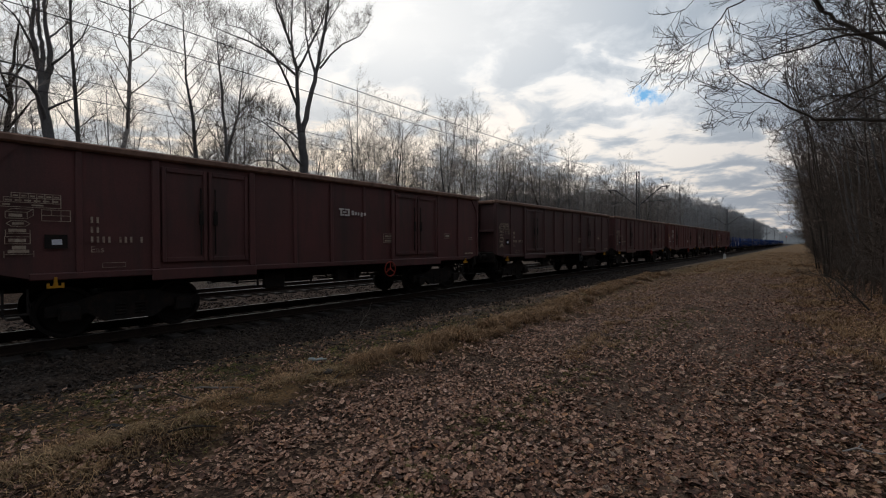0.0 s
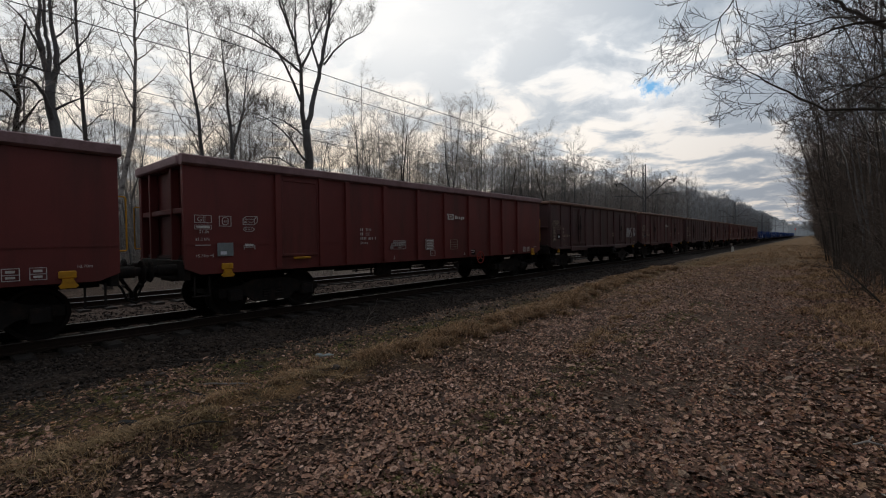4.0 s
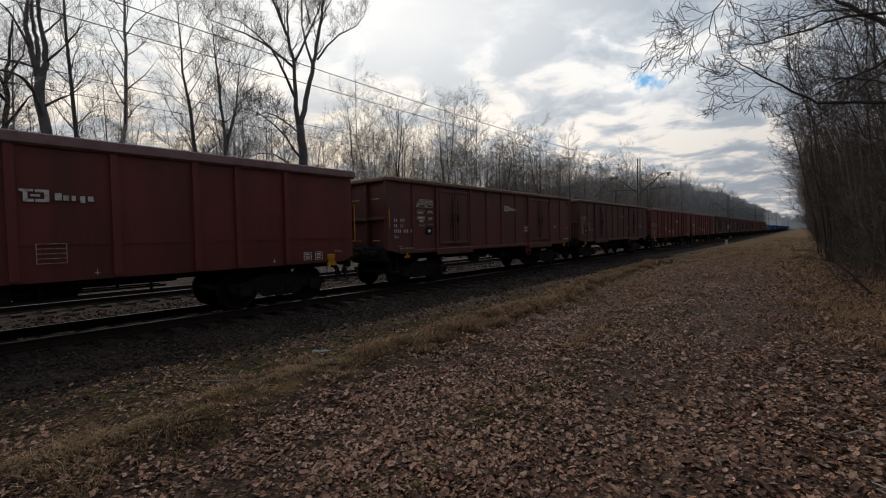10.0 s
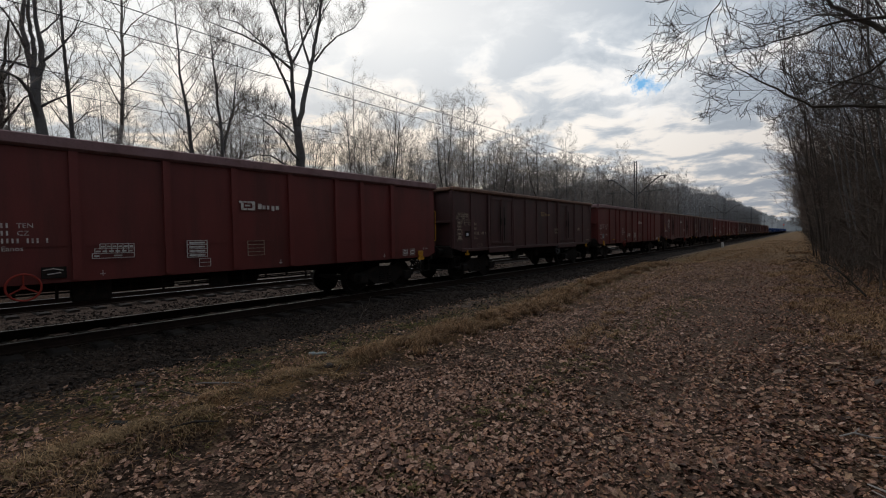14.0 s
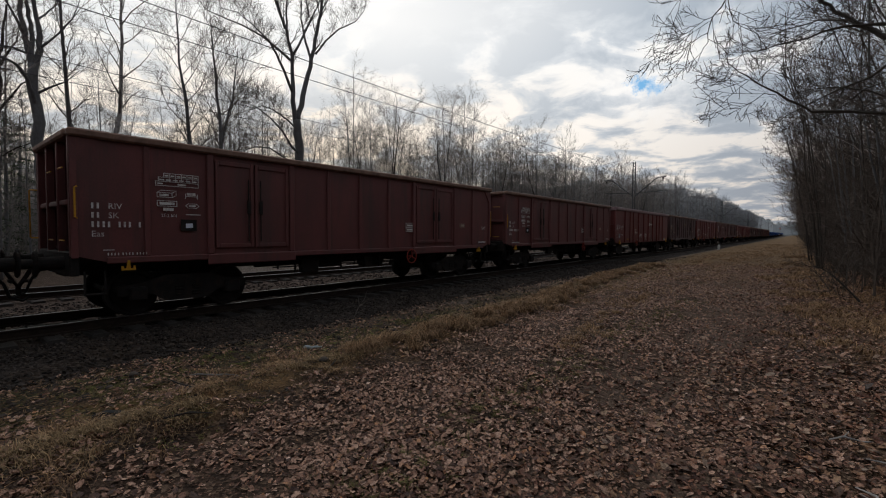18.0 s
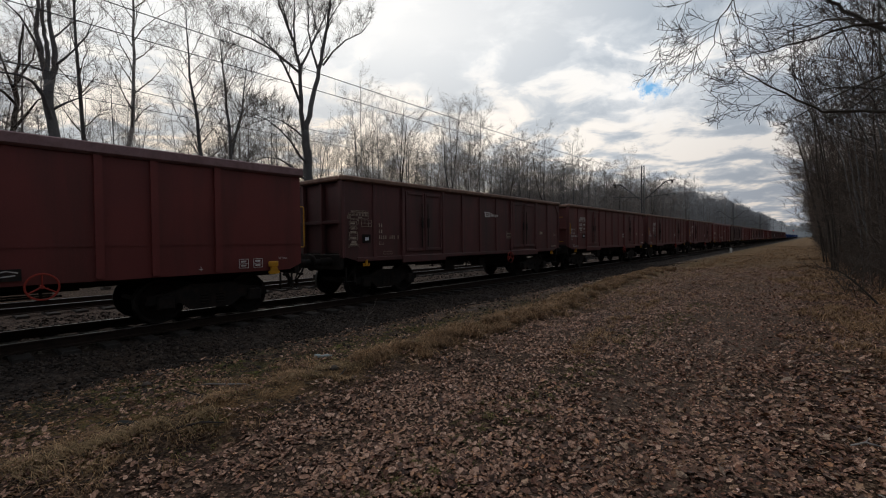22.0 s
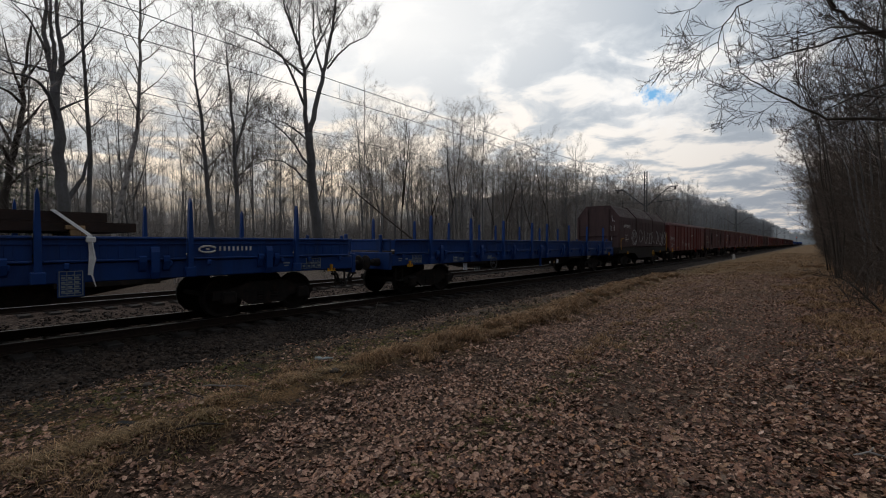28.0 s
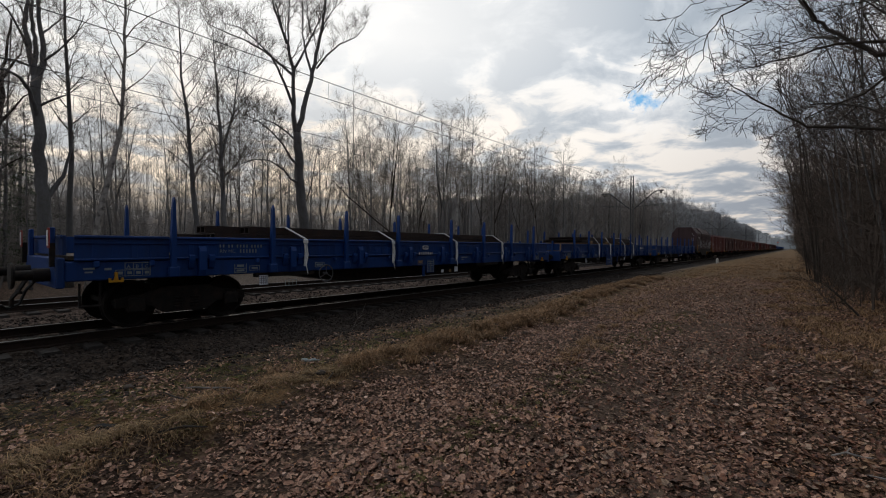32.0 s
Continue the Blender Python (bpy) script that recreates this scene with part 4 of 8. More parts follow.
    part("placard_paper", Shape().box(1.4095, 1.412, -13.97, -13.84, 1.19, 1.26), M_PAPER, wagon)
    number_block(-10.26, 1.81, M_WHITE, wagon, 0.078, "Eanos", "TEN", "CZ")
    load_table(-9.14, 1.18, 0.62, 0.25, M_WHITE, wagon)
    draw([rect(0, 0, 0.38, 0.33), [(0, 0.08), (0.38, 0.08)], [(0, 0.165), (0.38, 0.165)], [(0, 0.25), (0.38, 0.25)]], -7.62, 1.13, M_WHITE, wagon, "inspection_grid", 0.012)
    bars([(0.04, 0.02 + 0.083 * i, 0.30, 0.035) for i in range(4)], -7.62, 1.13, M_WHITE, wagon, "inspection_figures", t=0.003)
    draw([rect(0, 0, 0.22, 0.16), [(0, 0.08), (0.22, 0.08)]], -7.40, 0.93, M_WHITE, wagon, "sill_mark", 0.010)
    draw([rect(0, 0, 0.38, 0.32), [(0, 0.08), (0.38, 0.08)], [(0, 0.16), (0.38, 0.16)], [(0, 0.24), (0.38, 0.24)]], -6.38, 1.11, M_FADED, wagon, "inspection_grid", 0.012)
    emblem(-6.55, 2.11, M_WHITE, wagon)
    for y in (-1.52, -1.20):
        draw([rect(0, 0, 0.20, 0.19), [(0, 0.09), (0.20, 0.09)]], y, 0.89, M_WHITE, wagon, "sill_mark", 0.011)
        bars([(0.04, 0.12, 0.11, 0.04), (0.04, 0.03, 0.11, 0.035)], y, 0.89, M_WHITE, wagon, "sill_figures")
    lettering("10.70m", 0.075, -0.62, 1.05, M_WHITE, wagon)
    for y in (-12.62, -9.0, -5.6, -2.3):
        draw([[(0, 0), (0, 0.09)], [(-0.035, 0.03), (0.035, 0.03)]], y, 0.88, M_WHITE, wagon, "lifting_mark", 0.010)
    return wagon


# ---- coil wagon with telescopic hood, 11.1 m body
def coil_wagon():
    L = 11.1
    wagon = tagged(new("hooded_coil_wagon"), "dark umber coil wagon with telescopic steel hoods and white graffiti", "freight wagon", "wagons of the train")
    part("underframe", Shape().prism([(-L, 0.82), (-L, 1.2), (0, 1.2), (0, 0.82), (-3.2, 0.80), (-3.9, 0.44), (-7.2, 0.44), (-7.9, 0.80)], "x", -1.36, 1.38), M_STEEL, wagon)
    section = [(-1.40, 1.24), (-1.40, 3.13), (-0.80, 3.84), (0.80, 3.84), (1.40, 3.13), (1.40, 1.24)]
    for i, (a, b, grow) in enumerate(((0.30, 3.98, 0.0), (3.92, 7.75, 0.06), (7.70, 10.85, 0.0))):
        w = 1 + grow / 1.4
        s = Shape().prism([(x * w - 0.02 * (1 if x > 0 else -1), 1.24 + (z - 1.24) * (1 + grow / 2.6)) for x, z in section], "y", -b, -a)
        hood = part("hood", s, M_COIL, wagon)
        part("hood_flange", Shape().prism([(x * (w + 0.02) - 0.02 * (1 if x > 0 else -1), 1.24 + (z - 1.24) * (1 + (grow + 0.05) / 2.6)) for x, z in section], "y", -a - 0.06, -a), M_COIL, hood)
        n = int((b - a - 0.2) / 0.2)
        for k in (-1, 1):
            rib = Shape()
            for j in range(n):
                y = -b + 0.15 + j * 0.2
                off = grow - 0.012
                x0, x1 = (1.39 + off) * k, (0.81 + off * 0.5) * k
                z0, z1 = 3.14 + grow, 3.835 + grow * 1.1
                rib.add([(x0, y, z0), (x0, y + 0.09, z0), (x1, y + 0.09, z1), (x1, y, z1), (x0 + 0.010 * k, y + 0.02, z0 + 0.014), (x0 + 0.010 * k, y + 0.07, z0 + 0.014), (x1 + 0.006 * k, y + 0.07, z1 + 0.012), (x1 + 0.006 * k, y + 0.02, z1 + 0.012)],
                        [(4, 5, 6, 7), (0, 1, 5, 4), (1, 2, 6, 5), (2, 3, 7, 6), (3, 0, 4, 7)])
            part("roof_ribs", rib, M_HOOD, hood, "ribbed roof sheet")
        for k in (-1, 1):
            slats = Shape()
            for j in range(int((b - a - 0.3) / 0.36)):
                y = -b + 0.2 + j * 0.36
                x = (1.383 + grow) * k
                slats.box(min(x, x + 0.013 * k), max(x, x + 0.013 * k), y, y + 0.16, 1.9 if i != 2 else 2.45, 2.93, 0.01)
            part("side_ribs", slats, M_COIL, hood)
    for y, k in ((0.0, 1), (-L, -1)):
        end = [(-1.38, 1.205), (-1.38, 3.13), (-0.80, 3.88), (0.80, 3.88), (1.38, 3.13), (1.38, 1.205)]
        part("end_wall", Shape().prism(end, "y", y - 0.24 * k, y - 0.12 * k), M_COIL, wagon)
        for x in (-1.3, -0.68, 0.68, 1.3):
            part("end_post", Shape().box(x - 0.06, x + 0.06, min(y - 0.119 * k, y - 0.02 * k), max(y - 0.119 * k, y - 0.02 * k), 1.205, 3.05 if abs(x) > 1 else 3.7, 0.015), M_COIL, wagon)
        part("end_rail", Shape().box(-1.2, 1.2, min(y - 0.118 * k, y - 0.05 * k), max(y - 0.118 * k, y - 0.05 * k), 1.9, 2.0, 0.01), M_COIL, wagon)
    running_gear(wagon, L, (-2.05, -9.05), 1.65, None, ME_WHEEL_YEL, -3.83, linkage=False)
    part("grab_rail", Shape().tube([(1.45, -10.88, 1.73), (1.45, -10.42, 1.77)], 0.018, 6).tube([(1.45, -10.87, 1.06), (1.45, -10.91, 1.3), (1.45, -10.88, 1.69)], 0.018, 6), M_YELLOW, wagon, "yellow grab rail")
    part("grab_rail", Shape().tube([(1.42, 0.0, 0.86), (1.42, 0.08, 0.95), (1.42, 0.12, 1.5), (1.42, 0.14, 2.2), (1.42, 0.02, 2.28)], 0.02, 6), M_YELLOW, wagon, "yellow grab rail")
    part("blank_panel", Shape().box(1.384, 1.396, -10.11, -8.99, 1.42, 2.42, 0.004), M_COIL, wagon)
    load_table(-10.27, 2.47, 1.24, 0.20, M_WHITE, wagon)
    number_block(-9.92, 2.05, M_WHITE, wagon, 0.085, "Shimmns", "RIV")
    # sprayed face and letters, drawn in open strokes
    face = [(-8.26 + 0.55 * math.cos(a), 1.85 + 0.50 * math.sin(a)) for a in [math.pi * (0.85 + i * 0.135) for i in range(16)]]
    smile = [(-8.25 + 0.36 * math.cos(a), 1.84 + 0.38 * math.sin(a)) for a in [math.pi * (0.95 + i * 0.12) for i in range(8)]]
    strokes([face, smile, [(-8.41, 2.19), (-8.38, 1.80)], [(-8.11, 2.18), (-8.11, 1.80)]], 0, 0, M_CHALK, wagon, 0.013, 1.45)
    word = [[(-7.15, 2.37), (-7.12, 1.52), (-6.66, 1.60), (-6.36, 1.87), (-6.46, 2.17), (-7.02, 2.40)],
            [(-6.03, 2.34), (-6.0, 1.77), (-5.76, 1.44), (-5.47, 1.48), (-5.34, 1.80), (-5.30, 2.22)],
            [(-5.20, 2.20), (-4.39, 2.12)], [(-4.75, 2.17), (-4.76, 1.41)], [(-5.12, 1.46), (-4.38, 1.45)],
            [(-4.18, 2.28), (-4.17, 1.40)], [(-4.18, 2.28), (-3.86, 2.26), (-3.86, 1.98), (-4.14, 1.92)], [(-4.10, 1.92), (-3.74, 1.57), (-3.48, 1.51)], [(-3.31, 1.49), (-3.26, 1.49)]]
    year = [[(-3.09, 2.26), (-2.86, 2.42), (-2.62, 2.15), (-2.68, 1.72), (-3.06, 1.40), (-2.50, 1.43)],
            [(-2.05, 2.21), (-1.75, 2.22), (-1.50, 1.90), (-1.55, 1.48), (-1.89, 1.33), (-2.22, 1.52), (-2.36, 1.90), (-2.18, 2.10)],
            [(-1.28, 2.39), (-1.23, 1.40)], [(-0.21, 2.39), (-0.62, 2.34), (-0.84, 2.05), (-0.66, 1.72), (-0.30, 1.95), (-0.17, 2.36)], [(-0.17, 2.36), (-0.18, 1.50), (-0.66, 1.32)]]
    strokes(word, 0, 0, M_CHALK, wagon, 0.012, 1.45)
    strokes(year, 0, 0, M_CHALK, wagon, 0.012, 1.45)
    lettering("EFZ", 0.20, -1.72, 1.25, M_CHALK, wagon, 1.452)
    part("round_plate", Shape().lathe([(1.385, 0.0), (1.385, 0.17), (1.40, 0.165), (1.40, 0.0)], 20, "x").move(0, -3.16, 1.84), M_HOOD, wagon)
    part("end_scrawl", Shape().tube([(0.9, -L + 0.09, 3.2), (0.95, -L + 0.09, 2.9), (1.1, -L + 0.09, 2.85)], 0.014, 5).tube([(0.85, -L + 0.09, 2.6), (0.87, -L + 0.09, 2.25), (1.05, -L + 0.09, 2.25), (1.06, -L + 0.09, 2.6)], 0.014, 5).tube([(0.9, -L + 0.09, 2.0), (0.9, -L + 0.09, 1.65)], 0.014, 5), M_CHALK, wagon, "white sprayed strokes")
    return wagon


# ---- flat wagon with stakes and drop sides, 18.5 m body
FLAT_STAKES = (1.70, 4.04, 6.30, 8.62, 10.02, 12.30, 14.45, 16.60)
FLAT_LOCKS = (-16.09, -13.80, -11.50, -9.20, -6.90, -4.66, -2.40)
LAST_STAKES = (1.60, 3.61, 5.70, 7.77, 10.40, 12.39, 14.53, 16.62)
LAST_LOCKS = (-16.09, -14.01, -11.90, -9.88, -8.27, -6.20, -4.12, -2.10)


ME_HINGE = Shape().box(1.361, 1.425, -0.045, 0.045, 1.02, 1.137, 0.02).mesh("hinge", M_BLUE)


def flat_wagon(stakes=FLAT_STAKES, locks=FLAT_LOCKS):
    L = 18.25
    wagon = tagged(new("stake_flat_wagon"), "blue flat wagon with low drop sides and tall stakes", "freight wagon", "wagons of the train")
    part("deck", Shape().box(-1.30, 1.30, -L + 0.05, -0.05, 1.16, 1.23), M_DECK, wagon, "worn timber deck")
    part("fishbelly_sill", Shape().prism([(-L, 0.86), (-L, 1.155), (0, 1.155), (0, 0.86), (-3.9, 0.80), (-6.2, 0.42), (-L + 6.2, 0.42), (-L + 3.9, 0.80)], "x", -0.95, 0.95), M_STEEL, wagon)
    edges = [0.06] + list(stakes) + [L - 0.06]
    for k in (-1, 1):
        part("side_beam", Shape().box(1.18 if k > 0 else -1.36, 1.36 if k > 0 else -1.18, -L, 0, 0.79, 1.135, 0.02), M_BLUE, wagon)
        for a, b in zip(edges, edges[1:]):
            y0, y1 = -b + 0.06, -a - 0.06
            s = Shape().box(1.33, 1.358, y0, y1, 1.14, 1.585)
            s.box(1.3585, 1.40, y0, y1, 1.535, 1.588, 0.012).box(1.3585, 1.385, y0, y1, 1.44, 1.455, 0.004).box(1.3585, 1.41, y0, y1, 1.14, 1.185, 0.015)
            n = max(1, int((y1 - y0) / 0.25))
            for i in range(1, n):
                y = y0 + (y1 - y0) * i / n
                s.box(1.3585, 1.368, y - 0.05, y + 0.05, 1.19, 1.43, 0.004)
            p = part("drop_side", s, M_BLUE, wagon)
            for y in (y0 + 0.3, y1 - 0.3):
                part("hinge", ME_HINGE, None, p, "", (0, y, 0))
            if k < 0:
                p.rotation_euler = (0, 0, math.pi)
                p.location = (0, y0 + y1, 0)
        post = Shape().prism([(1.412, 0.80), (1.43, 0.80), (1.47, 0.92), (1.47, 1.30), (1.44, 1.39), (1.412, 1.40)], "y", -0.07, 0.07)
        post.prism([(1.362, 0.80), (1.4115, 0.80), (1.4115, 1.135), (1.362, 1.135)], "y", -0.07, 0.07)
        for side in (-1, 1):
            a0, a1 = sorted((0.14 * side, 0.25 * side))
            post.prism([(1.412, 1.0), (1.455, 1.12), (1.455, 1.21), (1.412, 1.235)], "y", a0, a1)
            post.prism([(1.362, 0.93), (1.40, 0.97), (1.4115, 1.0), (1.4115, 1.135), (1.362, 1.135)], "y", a0, a1)
        lock = post.mesh("lock_post", M_BLUE)
        for y in locks:
            p = part("lock_post", lock, None, wagon, "", (0, y, 0))
            if k < 0:
                p.rotation_euler = (0, 0, math.pi)
        me = Shape().prism([(-0.05, 0.88), (0.05, 0.88), (0.043, 1.7), (0.024, 2.26), (0.0, 2.36), (-0.024, 2.26), (-0.043, 1.7)], "x", 1.365, 1.46).mesh("stake", M_BLUE)
        for a in stakes:
            st = part("stake", me, None, wagon, "", (0, -a, 0))
            part("stake_pocket", Shape().box(1.362, 1.475, -0.1, 0.1, 0.80, 1.0, 0.015), M_BLUE, st)
            if k < 0:
                st.rotation_euler = (0, 0, math.pi)
    for y, k in ((0.0, 1), (-L, -1)):
        part("headstock", Shape().box(-1.36, 1.36, min(y + 0.12 * k, y), max(y + 0.12 * k, y), 0.68, 1.2, 0.02), M_BLUE, wagon)
        part("end_flap", Shape().box(-1.30, 1.30, min(y + 0.02 * k, y - 0.03 * k), max(y + 0.02 * k, y - 0.03 * k), 1.24, 1.585, 0.01).box(-1.31, 1.31, min(y + 0.05 * k, y + 0.021 * k), max(y + 0.05 * k, y + 0.021 * k), 1.53, 1.588, 0.01), M_BLUE, wagon)
        for x in (-0.95, 0.95):
            part("end_stake", Shape().box(x - 0.05, x + 0.05, min(y + 0.06 * k, y + 0.14 * k), max(y + 0.06 * k, y + 0.14 * k), 1.2, 1.72, 0.015), M_BLUE, wagon)
    running_gear(wagon, L, (-2.25, -16.25), 0.7, None, ME_WHEEL_BLK, -13.08, linkage=False)
    # small marks along the sill, both ends
    for y in (-17.55, -1.55):
        bars(frame_bars(0.14, 0.13, 0.41, 0.12, 0.010) + frame_bars(0, 0, 0.55, 0.12, 0.010) + [(0.27, 0.14, 0.008, 0.10), (0.41, 0.14, 0.008, 0.10), (0.14, 0.01, 0.008, 0.10), (0.28, 0.01, 0.008, 0.10), (0.42, 0.01, 0.008, 0.10)]
             + [(0.04 + 0.14 * i, 0.035, 0.07, 0.05) for i in range(4)], y, 0.85, M_PLATE, wagon, "load_mark", x=1.366)
        for i, c in enumerate("ABC"):
            lettering(c, 0.085, y + 0.17 + 0.14 * i, 1.0, M_PLATE, wagon, 1.372)
        bars([(0, 0.06, 0.16, 0.03), (0.02, 0.0, 0.11, 0.025), (0.30, 0.04, 0.10, 0.04)], y - 0.46, 0.93, M_PLATE, wagon, "sill_mark", x=1.366)
    bars([(0, 0.09, 0.27, 0.012), (0, 0.0, 0.27, 0.012), (0, 0.0, 0.012, 0.2), (0.258, 0.0, 0.012, 0.2), (0.06, 0.13, 0.15, 0.05), (0.05, 0.03, 0.17, 0.04)] + frame_bars(0.34, 0.04, 0.24, 0.11, 0.010) + [(0.39, 0.075, 0.14, 0.04)], -15.4, 0.82, M_PLATE, wagon, "length_mark", x=1.366)
    bars(frame_bars(0, 0, 0.28, 0.12, 0.010) + [(0.04, 0.035, 0.19, 0.05)], -13.34, 0.88, M_PLATE, wagon, "brake_mark", x=1.366)
    bars([(0, 0, 0.18, 0.04), (0.24, 0, 0.10, 0.04), (0.38, 0.01, 0.03, 0.03), (0, -0.07, 0.12, 0.035)], -7.1, 1.0, M_PLATE, wagon, "sill_mark", x=1.366)
    plate = part("grid_plate", Shape().box(1.36, 1.37, -14.83, -14.62, 0.52, 0.74), M_PAPER, wagon)
    bars([(0.045 * i, 0, 0.006, 0.2) for i in range(1, 5)] + [(0, 0.045 * i, 0.2, 0.006) for i in range(1, 5)], -14.83, 0.53, M_STEEL, plate, "grid_line", x=1.372)
    bars(frame_bars(0, 0, 0.31, 0.14, 0.010) + [(0.1, 0, 0.008, 0.14), (0.2, 0, 0.008, 0.14)], -14.18, 0.46, M_PLATE, wagon, "axle_mark", x=1.366)
    for y in (-14.0, -5.2):
        part("plate_bracket", Shape().box(1.20, 1.355, y - 0.9, y + 0.65, 0.70, 0.80, 0.01), M_STEEL, wagon)
    part("drain_pipe", Shape().box(1.362, 1.42, -9.26, -9.15, 0.44, 0.79, 0.01), M_BLUE, wagon)
    for y, mat in ((-8.18, M_PAPER), (-7.75, M_OCHRE), (-7.44, M_PAPER)):
        part("tag_plate", Shape().box(1.30, 1.31, y, y + (0.19 if y > -7.5 else 0.12), 0.52, 0.70 if y > -7.5 else 0.62), mat, wagon, "small paper tag")
    return wagon


def steel_load(y0, y1, straps, lift=0.0):
    """Steel beams on timber bearers under lashing straps, a load that rests on a flat wagon's deck."""
    load = tagged(new("steel_beam_stack"), "dark steel beams stacked on timber under white straps", "steel beams", "loads on the flat wagons")
    for i in range(5):
        x = -1.0 + i * 0.5
        for j in range(2):
            z = 1.52 + lift + j * 0.17
            a = y0 + 0.25 * ((i * 7 + j * 3) % 4)
            b = y1 - 0.22 * ((i * 5 + j * 2) % 5)
            s = Shape().box(x - 0.21, x + 0.21, a, b, z, z + 0.025).box(x - 0.21, x + 0.21, a, b, z + 0.14, z + 0.165).box(x - 0.02, x + 0.02, a, b, z + 0.026, z + 0.139).box(x + 0.19, x + 0.21, a, b, z + 0.026, z + 0.139).box(x - 0.21, x - 0.19, a, b, z + 0.026, z + 0.139)
            part("steel_beam", s, M_BEAM, load)
    n = 5
    for i in range(n):
        y = y0 + 0.8 + (y1 - y0 - 1.6) * i / (n - 1)
        part("timber_bearer", Shape().box(-1.2, 1.2, y - 0.06, y + 0.06, 1.231, 1.52 + lift, 0.01), M_TIMBER, load, "squared timber bearer")
    if lift:
        for y in (y0 + 1.3, y0 + 3.95, y0 + 6.7, y0 + 9.2):
            part("timber_block", Shape().box(1.13, 1.32, y - 0.13, y + 0.13, 1.70, 1.77, 0.01).box(1.15, 1.31, y - 0.07, y + 0.07, 1.588, 1.6995, 0.01), M_TIMBER, load, "pale timber block beside the beams")
    for y in straps:
        s = Shape()
        pts = [(-1.40, y, 1.2), (-1.41, y, 1.63), (-1.24, y + 0.02, 1.87 + lift), (1.24, y - 0.45, 1.87 + lift), (1.415, y, 1.60), (1.425, y + 0.02, 1.30), (1.43, y, 0.92)]
        for a, b in zip(pts, pts[1:]):
            a, b = Vector(a), Vector(b)
            w = Vector((0, 0.036, 0))
            t = (b - a).cross(w).normalized() * 0.008
            s.add([a - w - t, a + w - t, b + w - t, b - w - t, a - w + t, a + w + t, b + w + t, b - w + t], [(0, 1, 2, 3)[::-1], (4, 5, 6, 7), (0, 1, 5, 4), (1, 2, 6, 5), (2, 3, 7, 6), (3, 0, 4, 7)])
        s.box(1.418, 1.45, y - 0.06, y + 0.08, 1.48, 1.58, 0.02)
        s.tube([(1.44, y + 0.02, 1.5), (1.445, y + 0.06, 1.2), (1.45, y + 0.01, 0.95), (1.445, y + 0.07, 0.72)], [0.014, 0.020, 0.016, 0.008], 6)
        part("lashing_strap", s, M_STRAP, load, "white lashing strap")
    return load


# ---- the train: body fronts behind the reference wagon, in metres along the track
def train_at(t):
    return -0.000432 * t ** 3 + 0.02063 * t ** 2 + 8.00508 * t + 13.677


